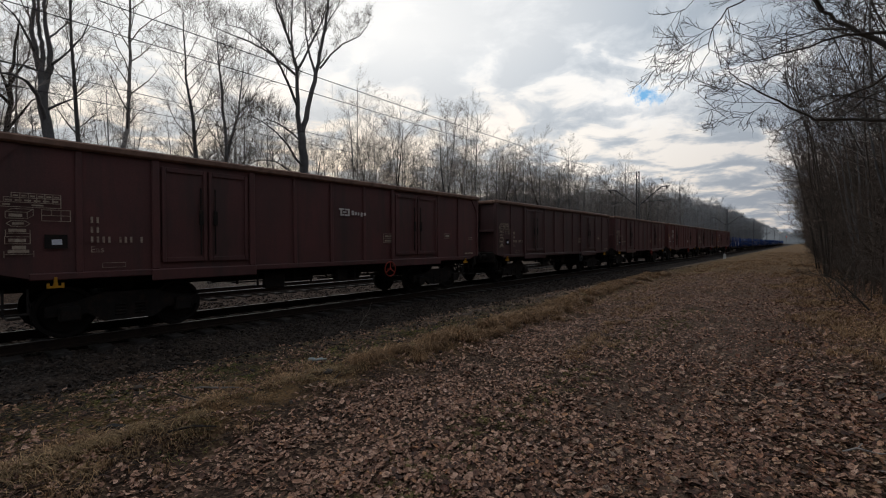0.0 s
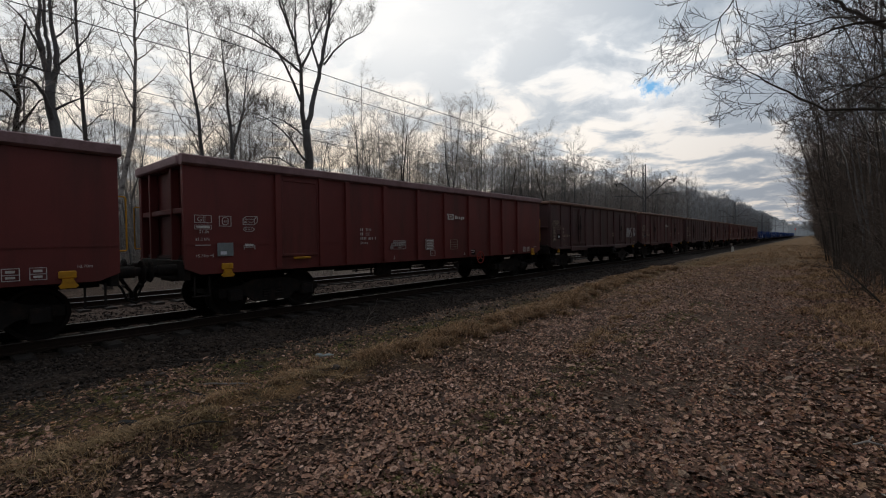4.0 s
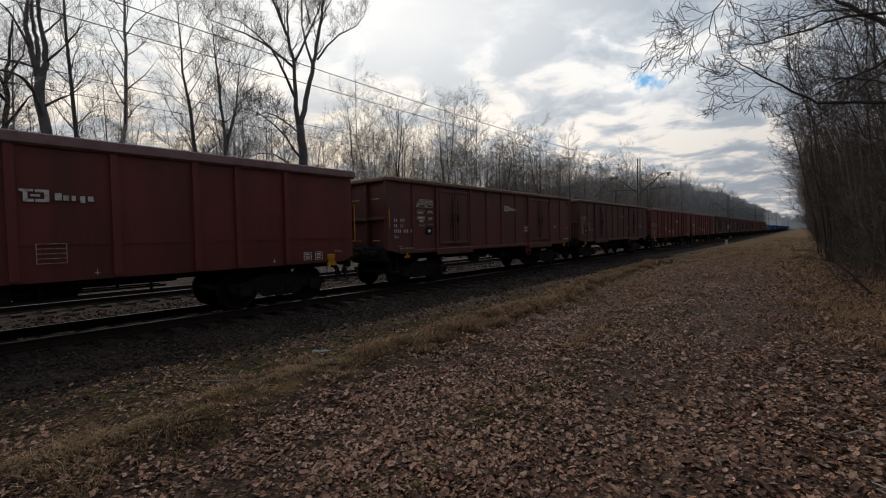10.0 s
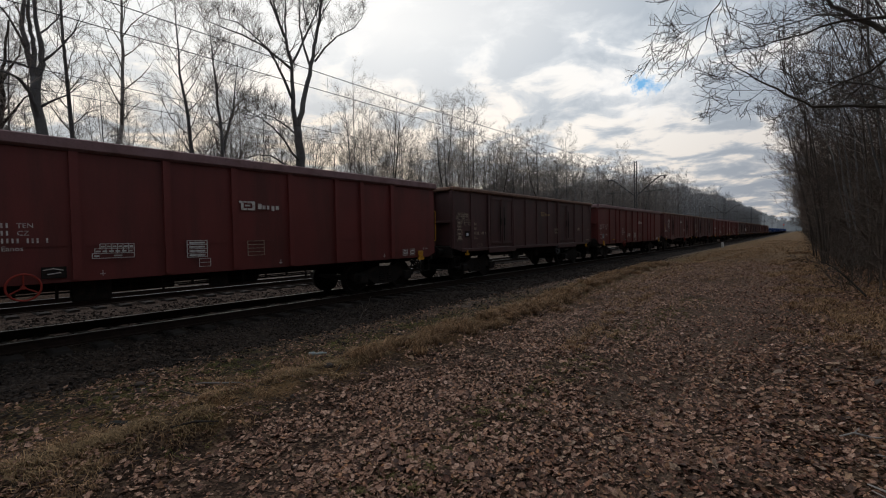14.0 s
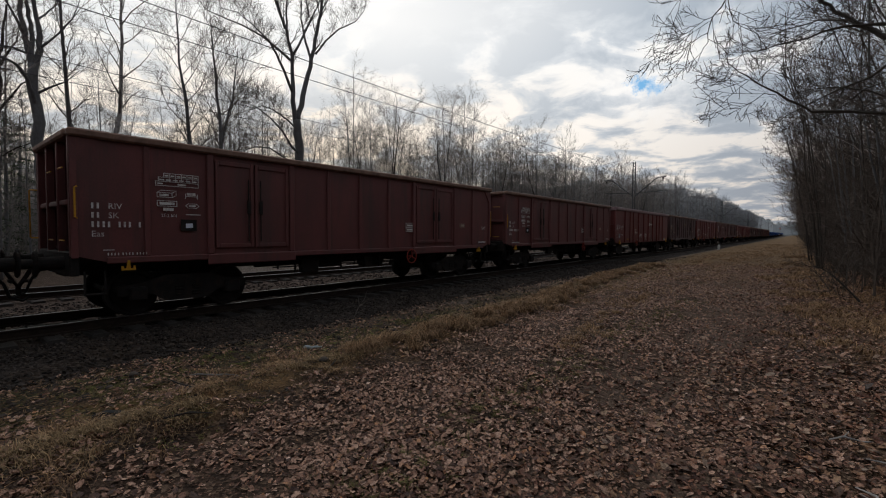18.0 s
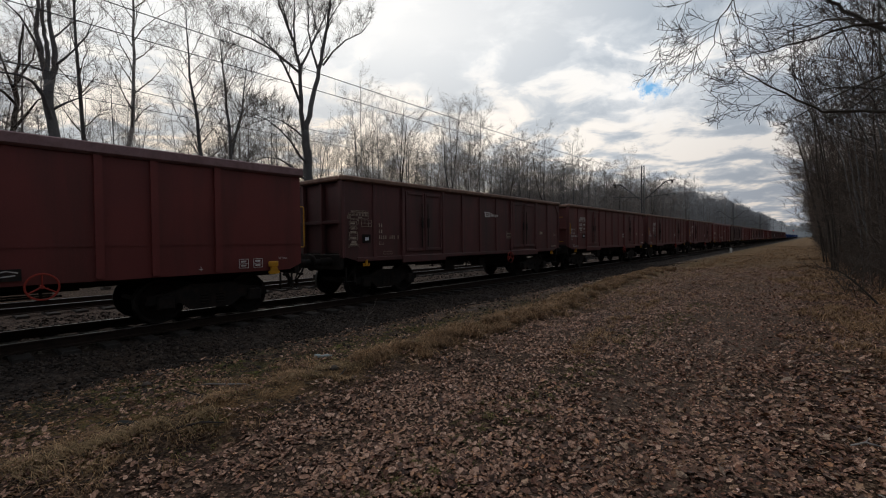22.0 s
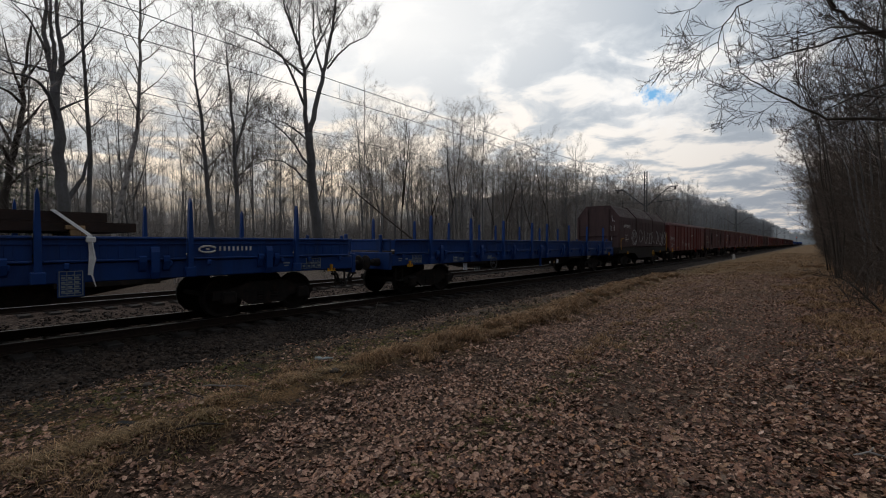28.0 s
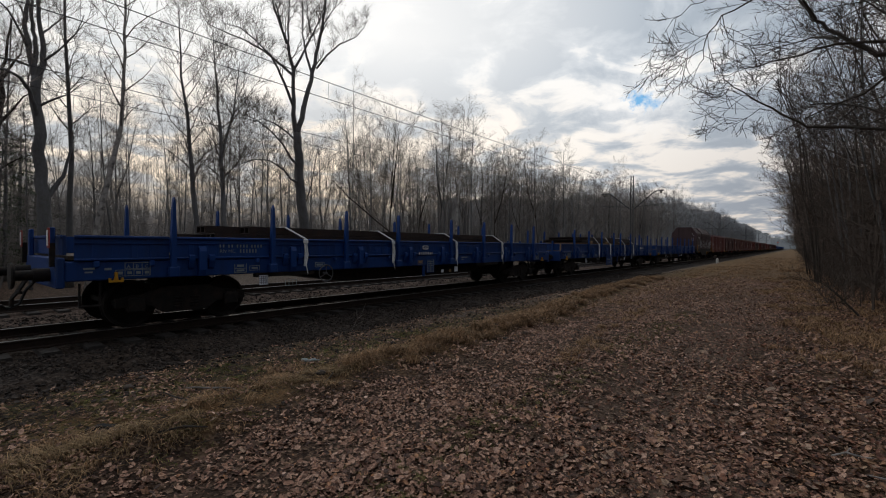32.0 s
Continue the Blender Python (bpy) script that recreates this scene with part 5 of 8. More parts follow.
def build_train():
    old_red = eas_wagon(M_RED_OLD, M_FADED, 0, "faded dark red high-sided steel wagon with side doors")
    mid_red = eas_wagon(M_RED_MID, M_WHITE, 3, "rust-red high-sided steel wagon with white markings")
    sooty = eas_wagon(M_DARK_OLD, M_FADED, 1, "sooty dark brown high-sided steel wagon with doors")
    long_red = eanos_wagon()
    flat, last_flat = flat_wagon(), flat_wagon(LAST_STAKES, LAST_LOCKS)
    train = []

    def put(proto, front, length, first=[]):
        key = proto.name
        ob = proto if key not in first else copy_thing(proto, Matrix())
        first.append(key)
        train.append((ob, front, length))
        return ob
    eas, ean = 12.9, 14.65
    plan = [("A", old_red, -0.10, eas), ("B", sooty, -14.10, eas), ("C", long_red, -28.03, ean), ("D", long_red, -43.74, ean), ("E", old_red, -59.53, eas),
            ("F", mid_red, -73.58, eas), ("H", long_red, -87.74, ean), ("I", sooty, -103.57, eas), ("J", long_red, -117.45, ean), ("JJ", mid_red, -133.19, eas),
            ("K", mid_red, -147.25, eas), ("L", mid_red, -161.12, eas), ("M", old_red, -175.13, eas), ("N", long_red, -189.23, ean)]
    made = {}
    for key, proto, front, length in plan:
        made[key] = put(proto, front, length)
    for i, proto in enumerate((sooty, old_red, mid_red, old_red, mid_red)):
        put(proto, 14.04 * (i + 1), eas)
    coil = coil_wagon()
    train.append((coil, -205.20, 11.1))
    fronts = [-217.36, -237.07, -256.81] + [14.04 * 5 + 19.9 * (i + 1) for i in range(12)]
    flats = [put(last_flat if i == 2 else flat, f, 18.5) for i, f in enumerate(fronts)]
    train.append((steel_load(-15.0, -4.9, (-5.63, -7.70, -10.73, -12.80), 0.15), fronts[1], 18.5))
    train.append((steel_load(-15.75, -4.0, (-13.67, -10.64, -7.49, -4.38)), fronts[2], 18.5))
    far_load = steel_load(-15.6, -4.6, (-7.8, -12.6))
    train.append((far_load, fronts[3], 18.5))
    for f in fronts[5::2]:
        train.append((copy_thing(far_load, Matrix()), f, 18.5))
    # boards and numbers that differ between the two loaded flats
    q, r = flats[1], flats[2]
    board = part("number_board", Shape().box(1.362, 1.38, -11.33, -10.20, 0.26, 0.79, 0.01), M_BLUE, q)
    bars([(0.14 + 0.075 * i + 0.06 * (i > 1), 0.33, 0.026, 0.09) for i in range(12)] + [(0.56 + 0.075 * i, 0.14, 0.026, 0.085) for i in range(5)], -11.33, 0.26, M_PLATE, board, "running_number", x=1.384)
    lettering("RIV MC", 0.115, -11.22, 0.40, M_PLATE, board, 1.388)
    bars([(0.072 * i + 0.04 * (i > 1) + 0.04 * (i > 3) + 0.04 * (i > 7), 0.0, 0.026, 0.08) for i in range(12)], -15.72, 1.375, M_PLATE, r, "running_number", x=1.37)
    lettering("RIV MC", 0.105, -15.72, 1.26, M_PLATE, r, 1.374)
    bars([(0.07 * i, 0.0, 0.026, 0.08) for i in range(6)], -15.28, 1.26, M_PLATE, r, "keeper_mark", x=1.37)
    eye = [(-9.10 + 0.15 * math.cos(a), 1.385 + 0.055 * math.sin(a)) for a in [0.4 + i * 0.5 for i in range(12)]]
    strokes([eye, [(-9.13, 1.385), (-9.07, 1.385)]], 0, 0, M_WHITE, r, 0.018, 1.375, "owner_emblem")
    bars([(0.088 * i, 0.0, 0.036, 0.085) for i in range(8)], -9.45, 1.15, M_WHITE, r, "owner_mark", x=1.412)
    panel = part("notice_board", Shape().box(1.362, 1.375, -9.03, -8.65, 0.55, 0.99), M_BLUE, r)
    bars(frame_bars(0.02, 0.02, 0.34, 0.40, 0.012) + [(0.05, 0.07 + 0.07 * i, 0.28, 0.02) for i in range(5)] + [(0.18, 0.03, 0.01, 0.38)], -9.03, 0.55, M_PLATE, panel, x=1.378)
    bars(frame_bars(0, 0, 0.22, 0.13, 0.012) + [(0.04, 0.035, 0.14, 0.06)], -9.46, 0.84, M_OCHRE, r, "sill_mark", x=1.366)
    mark = [(-3.70 + 0.17 * math.cos(a), 1.345 + 0.065 * math.sin(a)) for a in [0.4 + i * 0.5 for i in range(12)]]
    strokes([mark, [(-3.73, 1.345), (-3.67, 1.345)]], 0, 0, M_WHITE, q, 0.020, 1.375, "owner_emblem")
    bars([(0.093 * i, 0.0, 0.038, 0.09) for i in range(8)], -3.47, 1.31, M_WHITE, q, "owner_mark", x=1.37)
    panel = part("notice_board", Shape().box(1.362, 1.375, -6.06, -5.70, 0.56, 1.02), M_BLUE, q)
    bars(frame_bars(0.02, 0.02, 0.32, 0.42, 0.012) + [(0.05, 0.06 + 0.075 * i, 0.26, 0.014) for i in range(5)] + [(0.12, 0.03, 0.01, 0.40), (0.22, 0.03, 0.01, 0.40)] + [(0.05 + 0.09 * i, 0.085 + 0.075 * j, 0.055, 0.03) for i in range(3) for j in range(4)], -6.06, 0.56, M_PLATE, panel, x=1.378)
    for x in (-1.27, 1.27):
        plate = part("tail_plate", Shape().box(x - 0.075, x + 0.075, -18.455, -18.44, 1.36, 1.70, 0.01), M_WHEELRED, r, "red-edged white reflective tail plate")
        part("bracket", Shape().box(x - 0.02, x + 0.02, -18.4395, -18.36, 1.05, 1.45, 0.006), M_STEEL, plate)
        part("reflector", Shape().box(x - 0.045, x + 0.045, -18.467, -18.4555, 1.40, 1.66, 0.006), M_STRAP, plate)
    for key, mat, y, z in (("A", M_WHITE, -6.38, 2.21), ("F", M_WHITE, -6.46, 2.35), ("E", M_OCHRE, -6.30, 2.30), ("I", M_OCHRE, -6.26, 2.31), ("M", M_WHITE, -6.35, 2.30)):
        emblem(y, z, mat, made[key], 0.97)
    # each long wagon has its brake wheel and plate at one end or the other
    for key, y in (("C", -4.72), ("N", -4.72), ("J", -10.03), ("H", -10.03), ("D", -10.03)):
        part("brake_handwheel", ME_WHEEL_RED, None, made[key], "spoked brake handwheel", (1.47, y, 0.77))
        plate = part("info_plate", Shape().box(1.40, 1.41, y - 0.55 if y > -9 else y + 0.22, y - 0.23 if y > -9 else y + 0.54, 0.88, 1.07, 0.003), M_STEEL, made[key])
        draw([[(0.03, 0.13), (0.15, 0.15), (0.27, 0.12)], [(0.08, 0.06), (0.24, 0.08)]], y - 0.55 if y > -9 else y + 0.22, 0.89, M_WHITE, plate, "plate_mark", 0.016, 1.414)
    tag = [[(0.0, 0.0), (0.12, 0.62)], [(0.16, 0.0), (0.20, 0.62)], [(0.40, 0.02), (0.36, 0.62)], [(0.18, 0.3), (0.38, 0.33)], [(0.50, 0.0), (0.52, 0.6), (0.66, 0.05), (0.70, 0.6)],
           [(1.02, 0.62), (0.84, 0.6), (0.82, 0.32), (1.0, 0.34), (0.92, 0.05), (0.78, 0.0)], [(1.42, 0.62), (1.42, 0.05), (1.62, 0.12), (1.74, 0.38), (1.62, 0.6), (1.40, 0.62)]]
    strokes(tag, -2.25, 1.42, M_CHALK, made["B"], 0.022, 1.45)
    return train


TRAIN = build_train()


# ---- ground, ballast and tracks
PROFILE = [(-300, 0.3), (-60, -0.15), (-24, -0.35), (-20.5, -0.45), (-19, -0.68), (-8.2, -0.68), (-7.4, -0.40), (-5.6, -0.30), (-5.0, -0.19), (-4.6, -0.12), (-4.35, -0.11), (-3.95, -0.20), (-3.6, -0.225), (-3.1, -0.21), (-2.5, -0.15), (-1.9, -0.14), (-1.3, -0.20), (-0.9, -0.20), (-0.3, -0.12), (0.9, -0.08), (2.2, 0.05), (8, 0.18), (40, 0.4), (300, 0.6)]
PX, PZ = [p[0] for p in PROFILE], [p[1] for p in PROFILE]


BANK_S, BANK_X = [-2, 0.5, 2.3, 3.5, 5.1, 8.5, 11.7, 15.0, 25.0, 60.0], [-4.25, -4.25, -4.3, -4.45, -4.6, -4.7, -5.0, -5.5, -5.9, -6.1]


def bank_at(s):
    """Where the crest of the grassy bank runs."""
    return float(np.interp(s, BANK_S, BANK_X))


# scraped hollows of bare dark earth along the bank: x, s, radius
HOLLOWS = [(-4.22, 2.45, 0.30), (-3.74, 1.46, 0.22), (-4.42, 5.1, 0.32), (-4.75, 1.20, 0.20), (-6.25, 3.1, 0.22), (-4.30, 3.3, 0.22), (-4.50, 6.6, 0.30), (-5.35, 2.75, 0.2)]


def hollow(x, s):
    return max(math.exp(-((x - a) ** 2 + 0.6 * (s - b) ** 2) / (r * r)) for a, b, r in HOLLOWS)


def ground_z(x, s):
    u = x - bend(s)
    k = max(0.0, min(1.0, (u + 8.0) / 1.2, (-2.4 - u) / 1.2))
    z = float(np.interp(u - k * (bank_at(s) + 4.5), PX, PZ))
    if abs(x) < 40:
        z += 0.05 * noise.noise((x * 0.5, s * 0.35, 1.0)) + 0.025 * noise.noise((x * 1.9, s * 1.6, 5.0)) + 0.010 * noise.noise((x * 7.0, s * 7.0, 9.0))
        if -7.6 < x < -3.9:
            z += 0.045 * noise.noise((x * 2.3, s * 2.1, 12.0)) + 0.02 * noise.noise((x * 6.0, s * 5.0, 17.0))
        if -7.0 < x < -3.0 and 0 < s < 9:
            z -= 0.075 * hollow(x, s)
    return z


def make_ground():
    xs = [-900, -400, -200, -100, -60, -45, -36, -30, -26, -23, -21, -20, -19, -14, -9, -8.4]
    xs += [-8.0 + 0.11 * i for i in range(102)] + [3.5, 4, 4.6, 5.4, 6.4, 8, 10, 14, 20, 30, 50, 100, 250, 900]
    ys = [-300, -120, -60, -30, -20, -14, -10, -7, -5, -4, -3, -2] + [-1.5 + 0.13 * i for i in range(100)]
    y = ys[-1]
    while y < 1800:
        y += max(0.2, (y - 8) * 0.045)
        ys.append(y)
    s = Shape()
    nx = len(xs)
    vs = [(x + (bend(y) if abs(x) < 60 else 0), y, ground_z(x + bend(y), y) if abs(x) < 299 else 0.5) for y in ys for x in xs]
    fs = [(j * nx + i, j * nx + i + 1, (j + 1) * nx + i + 1, (j + 1) * nx + i) for j in range(len(ys) - 1) for i in range(nx - 1)]
    s.add(vs, fs)
    return tagged(part("ground", s, M_GROUND, smooth=True), "leaf-littered earth path with dry grass and mossy verge", "ground", kind="structure")


GROUND = make_ground()


def sweep(profile, s_list, x0):
    """A cross-section of (x, z) pairs carried along the bent line."""
    n = len(profile)
    s = Shape()
    vs = [(x0 + bend(y) + px, y, pz) for y in s_list for px, pz in profile]
    fs = [(j * n + i, j * n + (i + 1) % n, (j + 1) * n + (i + 1) % n, (j + 1) * n + i) for j in range(len(s_list) - 1) for i in range(n)]
    return s.add(vs, fs)


LINE = [-120, -60, -20, -5] + [5 * i for i in range(0, 31)] + [170, 200, 250, 320, 420, 560, 800]
BED = [(-7.55, -0.60), (-8.75, -0.45), (-9.3, -0.435), (-13.0, -0.43), (-13.7, -0.46), (-14.5, -0.43), (-18.7, -0.43), (-19.9, -0.70)]


def make_ballast():
    ys = [-120, -60, -30, -15] + [-10 + 0.35 * i for i in range(130)] + [37, 40, 44, 50, 58, 70, 90, 120, 160, 220, 300, 420, 600, 800]
    prof = []
    for (a, za), (b, zb) in zip(BED, BED[1:]):
        n = max(1, round(abs(b - a) / 0.35))
        prof += [(a + (b - a) * i / n, za + (zb - za) * i / n) for i in range(n)]
    prof.append(BED[-1])
    n = len(prof)
    s = Shape()
    vs = []
    for y in ys:
        for i, (x, z) in enumerate(prof):
            w = 0.05 * noise.noise((x * 1.5, y * 1.5, 3.0)) + 0.03 * noise.noise((x * 5, y * 5, 7.0))
            vs.append((x + bend(y), y, z + (w if i not in (0, n - 1) else 0)))
    fs = [(j * n + i + 1, j * n + i, (j + 1) * n + i, (j + 1) * n + i + 1) for j in range(len(ys) - 1) for i in range(n - 1)]
    s.add(vs, fs)
    return tagged(part("ballast_bed", s, M_BED), "dark oily crushed-stone ballast under two tracks", "ballast", kind="structure")


def bed_material():
    m = bpy.data.materials.new("ballast_bed")
    m.use_nodes = True
    nt = m.node_tree
    bsdf = nt.nodes["Principled BSDF"]
    coord = nt.nodes.new("ShaderNodeTexCoord").outputs["Object"]
    vor = nt.nodes.new("ShaderNodeTexVoronoi")
    vor.inputs["Scale"].default_value = 17.0
    wire(nt, (coord, vor.inputs["Vector"]))
    sep = nt.nodes.new("ShaderNodeSeparateColor")
    wire(nt, (vor.outputs["Color"], sep.inputs[0]))
    big = noise_tex(nt, coord, 0.8, 4.0)
    col = ramp(nt, sep.outputs[0], [(0.0, (0.018, 0.014, 0.012)), (0.6, (0.040, 0.031, 0.026)), (1.0, (0.082, 0.066, 0.056))])
    col = mix(nt, ramp(nt, big, [(0.45, (0, 0, 0)), (0.65, (0.5,) * 3)]), col, (0.06, 0.040, 0.028))
    # the far cess is covered by dead leaves
    px = nt.nodes.new("ShaderNodeSeparateXYZ")
    wire(nt, (coord, px.inputs[0]))
    cess = nt.nodes.new("ShaderNodeMapRange")
    cess.inputs[1].default_value, cess.inputs[2].default_value = -11.2, -12.2
    wire(nt, (px.outputs[0], cess.inputs[0]))
    leaf = ramp(nt, sep.outputs[1], [(0.0, (0.035, 0.022, 0.017)), (0.6, (0.085, 0.056, 0.043)), (1.0, (0.17, 0.125, 0.10))])
    col = mix(nt, nmath(nt, "MULTIPLY", cess.outputs[0], 0.75), col, leaf)
    wire(nt, (col, bsdf.inputs["Base Color"]))
    bsdf.inputs["Roughness"].default_value = 0.95
    bsdf.inputs["Specular IOR Level"].default_value = 0.15
    bn = nt.nodes.new("ShaderNodeBump")
    bn.inputs["Strength"].default_value, bn.inputs["Distance"].default_value = 1.0, 0.05
    wire(nt, (nmath(nt, "SUBTRACT", 1.0, vor.outputs["Distance"]), bn.inputs["Height"]), (bn.outputs[0], bsdf.inputs["Normal"]))
    return m


M_BED = bed_material()
make_ballast()


def make_track(x0, name):
    track = tagged(new(name), "railway track of worn steel rails on concrete sleepers", "railway track", kind="structure")
    track.location = (0, 0, RAIL_Z)
    web = [(-0.075, -0.172), (0.075, -0.172), (0.075, -0.155), (0.012, -0.135), (0.012, -0.045), (0.036, -0.030), (0.036, -0.006), (-0.036, -0.006), (-0.036, -0.030), (-0.012, -0.045), (-0.012, -0.135), (-0.075, -0.155)]
    top = [(-0.035, -0.0055), (0.035, -0.0055), (0.030, 0.0), (-0.030, 0.0)]
    for k in (-0.7535, 0.7535):
        rail = part("rail", sweep(web, LINE, x0 + k), M_RAIL, track)
        part("railhead", sweep(top, LINE, x0 + k), M_RAIL_TOP, rail, "polished running surface")
    me = Shape().prism([(-0.15, -0.37), (0.15, -0.37), (0.125, -0.19), (0.10, -0.176), (-0.10, -0.176), (-0.125, -0.19)], "x", -1.3, 1.3).mesh("sleeper", M_SLEEPER)
    clip = Shape().box(-0.13, -0.08, -0.05, 0.05, -0.1755, -0.14, 0.01).box(0.08, 0.13, -0.05, 0.05, -0.1755, -0.14, 0.01).mesh("rail_clip", M_RAIL)
    for i in range(110):
        y = -8.0 + 0.6 * i
        sl = part("sleeper", me, None, track, "", (x0 + bend(y), y, 0))
        if -2 < y < 26:
            for k in (-0.7535, 0.7535):
                part("rail_clip", clip, None, sl, "", (k, 0, 0))
    return track


make_track(TRACK_X, "near_track")
make_track(TRACK2_X, "far_track")


# ---- catenary: lattice masts between the tracks, arms and wires
def mast(s):
    m = tagged(new("catenary_mast"), "grey steel lattice mast with two bracket arms", "mast", "overhead line masts")
    x0, H, z0 = -13.75 + bend(s), 9.45, -0.50
    m.location = (x0, s, z0)
    for dx in (-0.125, 0.125):
        part("leg", Shape().box(dx - 0.04, dx + 0.04, -0.045, 0.045, 0.0, H, 0.01), M_MAST, m)
    lace = Shape()
    n = 30
    for i in range(n):
        a, b = H * i / n, H * (i + 1) / n
        k = 1 if i % 2 else -1
        lace.tube([(-0.125 * k, 0, a), (0.125 * k, 0, b)], 0.026, 4)
    part("lacing", lace, M_MAST, m)
    part("foundation", Shape().box(-0.4, 0.4, -0.35, 0.35, -0.25, 0.12, 0.03), M_SLEEPER, m)
    for k, track in ((1, TRACK_X), (-1, TRACK2_X)):
        d = abs(track + 13.75)
        part("bracket_arm", Shape().tube([(0.17 * k, 0, 5.9), ((d - 0.7) * k, 0, 7.55), ((d - 0.45) * k, 0, 7.68), ((d + 0.25) * k, 0, 7.70)], 0.05, 8), M_MAST, m)
        part("stay_tube", Shape().tube([(0.17 * k, 0, 6.15), ((d + 0.3) * k, 0, 6.35)], 0.028, 6).tube([((d - 0.9) * k, 0, 6.32), (d * k, 0, 6.08)], 0.018, 5), M_MAST, m)
        part("insulator", Shape().lathe([(0.0, 0.05), (0.04, 0.09), (0.08, 0.05), (0.12, 0.09), (0.16, 0.05), (0.20, 0.09), (0.24, 0.05)], 10, "z").move(d * k, 0, 7.40), M_SLEEPER, m)
    return m


MASTS = [-21.0, 48.7, 117.0, 186.0, 256.0, 326.0]
for y in MASTS:
    mast(y)


def make_wires():
    line = tagged(new("overhead_line"), "thin dark overhead contact and carrier wires", "overhead wire")
    for x0 in (TRACK_X, TRACK2_X):
        for a, b in zip(MASTS, MASTS[1:]):
            pts = []
            for i in range(13):
                t = i / 12
                y = a + (b - a) * t
                pts.append((x0 + bend(y), y, 7.1 - (1.0 - (2 * t - 1) ** 2) * 0.85))
            part("carrier_wire", Shape().tube(pts, 0.011, 5), M_MAST, line)
            drop = Shape()
            for i in range(1, 12):
                p = pts[i]
                drop.tube([p, (p[0], p[1], 5.78)], 0.004, 3)
            part("droppers", drop, M_MAST, line)
        part("contact_wire", Shape().tube([(x0 + bend(y), y, 5.78) for y in [-21 + 9.97 * i for i in range(36)]], 0.010, 5), M_MAST, line)


make_wires()


# ---- trees
def wobble(rng, pts, amount):
    return [pts[0]] + [Vector(p) + Vector((rng.uniform(-1, 1), rng.uniform(-1, 1), rng.uniform(-0.4, 0.4))) * amount for p in pts[1:]]


def spike(shape, a, b, way, r):
    """A fine twig: three sides that meet in a point."""
    u = way.orthogonal().normalized() * r
    v = way.cross(u).normalized() * r
    shape.add([a + u, a - u * 0.5 + v * 0.87, a - u * 0.5 - v * 0.87, b], [(0, 1, 3), (1, 2, 3), (2, 0, 3)])


def grow_branch(rng, shape, start, way, length, r, level, droop=0.0, n_sub=6, n_twig=5, twig=0.55, thin=0.0075):
    """A limb with side branches and twigs, tapering to its tip."""
    pts, d, p = [Vector(start)], Vector(way).normalized(), Vector(start)
    steps = 4 if level == 0 else 2
    for i in range(steps):
        d = (d + Vector((rng.uniform(-0.24, 0.24), rng.uniform(-0.24, 0.24), rng.uniform(-0.08, 0.22) - droop))).normalized()
        p = p + d * (length / steps)
        pts.append(p.copy())
    radii = [max(0.0035, r * (1 - 0.8 * i / steps)) for i in range(steps + 1)]
    if level and thin >= 0.0055:
        spike(shape, pts[0], pts[-1], d, radii[0])
    else:
        shape.tube(pts, radii, 5 if r > 0.05 else 3, False)
    n = n_sub if level == 0 else n_twig
    for i in range(n):
        t = 0.18 + 0.82 * (i + rng.random()) / n
        k = min(int(t * steps), steps - 1)
        base = pts[k].lerp(pts[k + 1], t * steps - k)
        along = (pts[k + 1] - pts[k]).normalized()
        side = along.orthogonal().normalized()
        side.rotate(Matrix.Rotation(rng.uniform(0, 6.283), 3, along))
        w = (along * rng.uniform(0.6, 1.1) + side * rng.uniform(0.6, 1.0) + Vector((0, 0, 0.15 - droop))).normalized()
        if level == 0:
            grow_branch(rng, shape, base, w, length * rng.uniform(0.28, 0.55) * (1.15 - 0.6 * t), r * 0.38 * (1.2 - 0.6 * t), 1, droop, n_sub, n_twig, twig, thin)
        else:
            L = twig * rng.uniform(0.5, 1.2)
            spike(shape, base, base + (w + Vector((0, 0, 0.1 - 1.5 * droop))) * L, w, thin)


def dress(rng, shape, stem, r0, r1, low, n, reach, rise, droop, n_sub, n_twig, twig, thin=0.0075):
    """Branches along a stem given by its points."""
    seg = [(stem[i + 1] - stem[i]).length for i in range(len(stem) - 1)]
    total = sum(seg)
    for i in range(n):
        t = low + (1 - low) * (i + rng.random() * 0.9) / n
        a = t * total
        k = 0
        while k < len(seg) - 1 and a > seg[k]:
            a -= seg[k]
            k += 1
        base = stem[k].lerp(stem[k + 1], min(1, a / seg[k]))
        az = i * 2.4 + rng.uniform(-0.5, 0.5)
        up = rise * (0.7 + 0.6 * t)
        rr = (r0 + (r1 - r0) * t) * 0.42
        q = (t - low) / (1.001 - low)
        L = reach * (0.45 + 0.65 * math.sin(math.pi * (0.15 + 0.75 * q))) * rng.uniform(0.7, 1.2)
        grow_branch(rng, shape, base, (math.cos(az), math.sin(az), up), L, max(rr, 0.012), 0, droop, n_sub, n_twig, twig, thin)


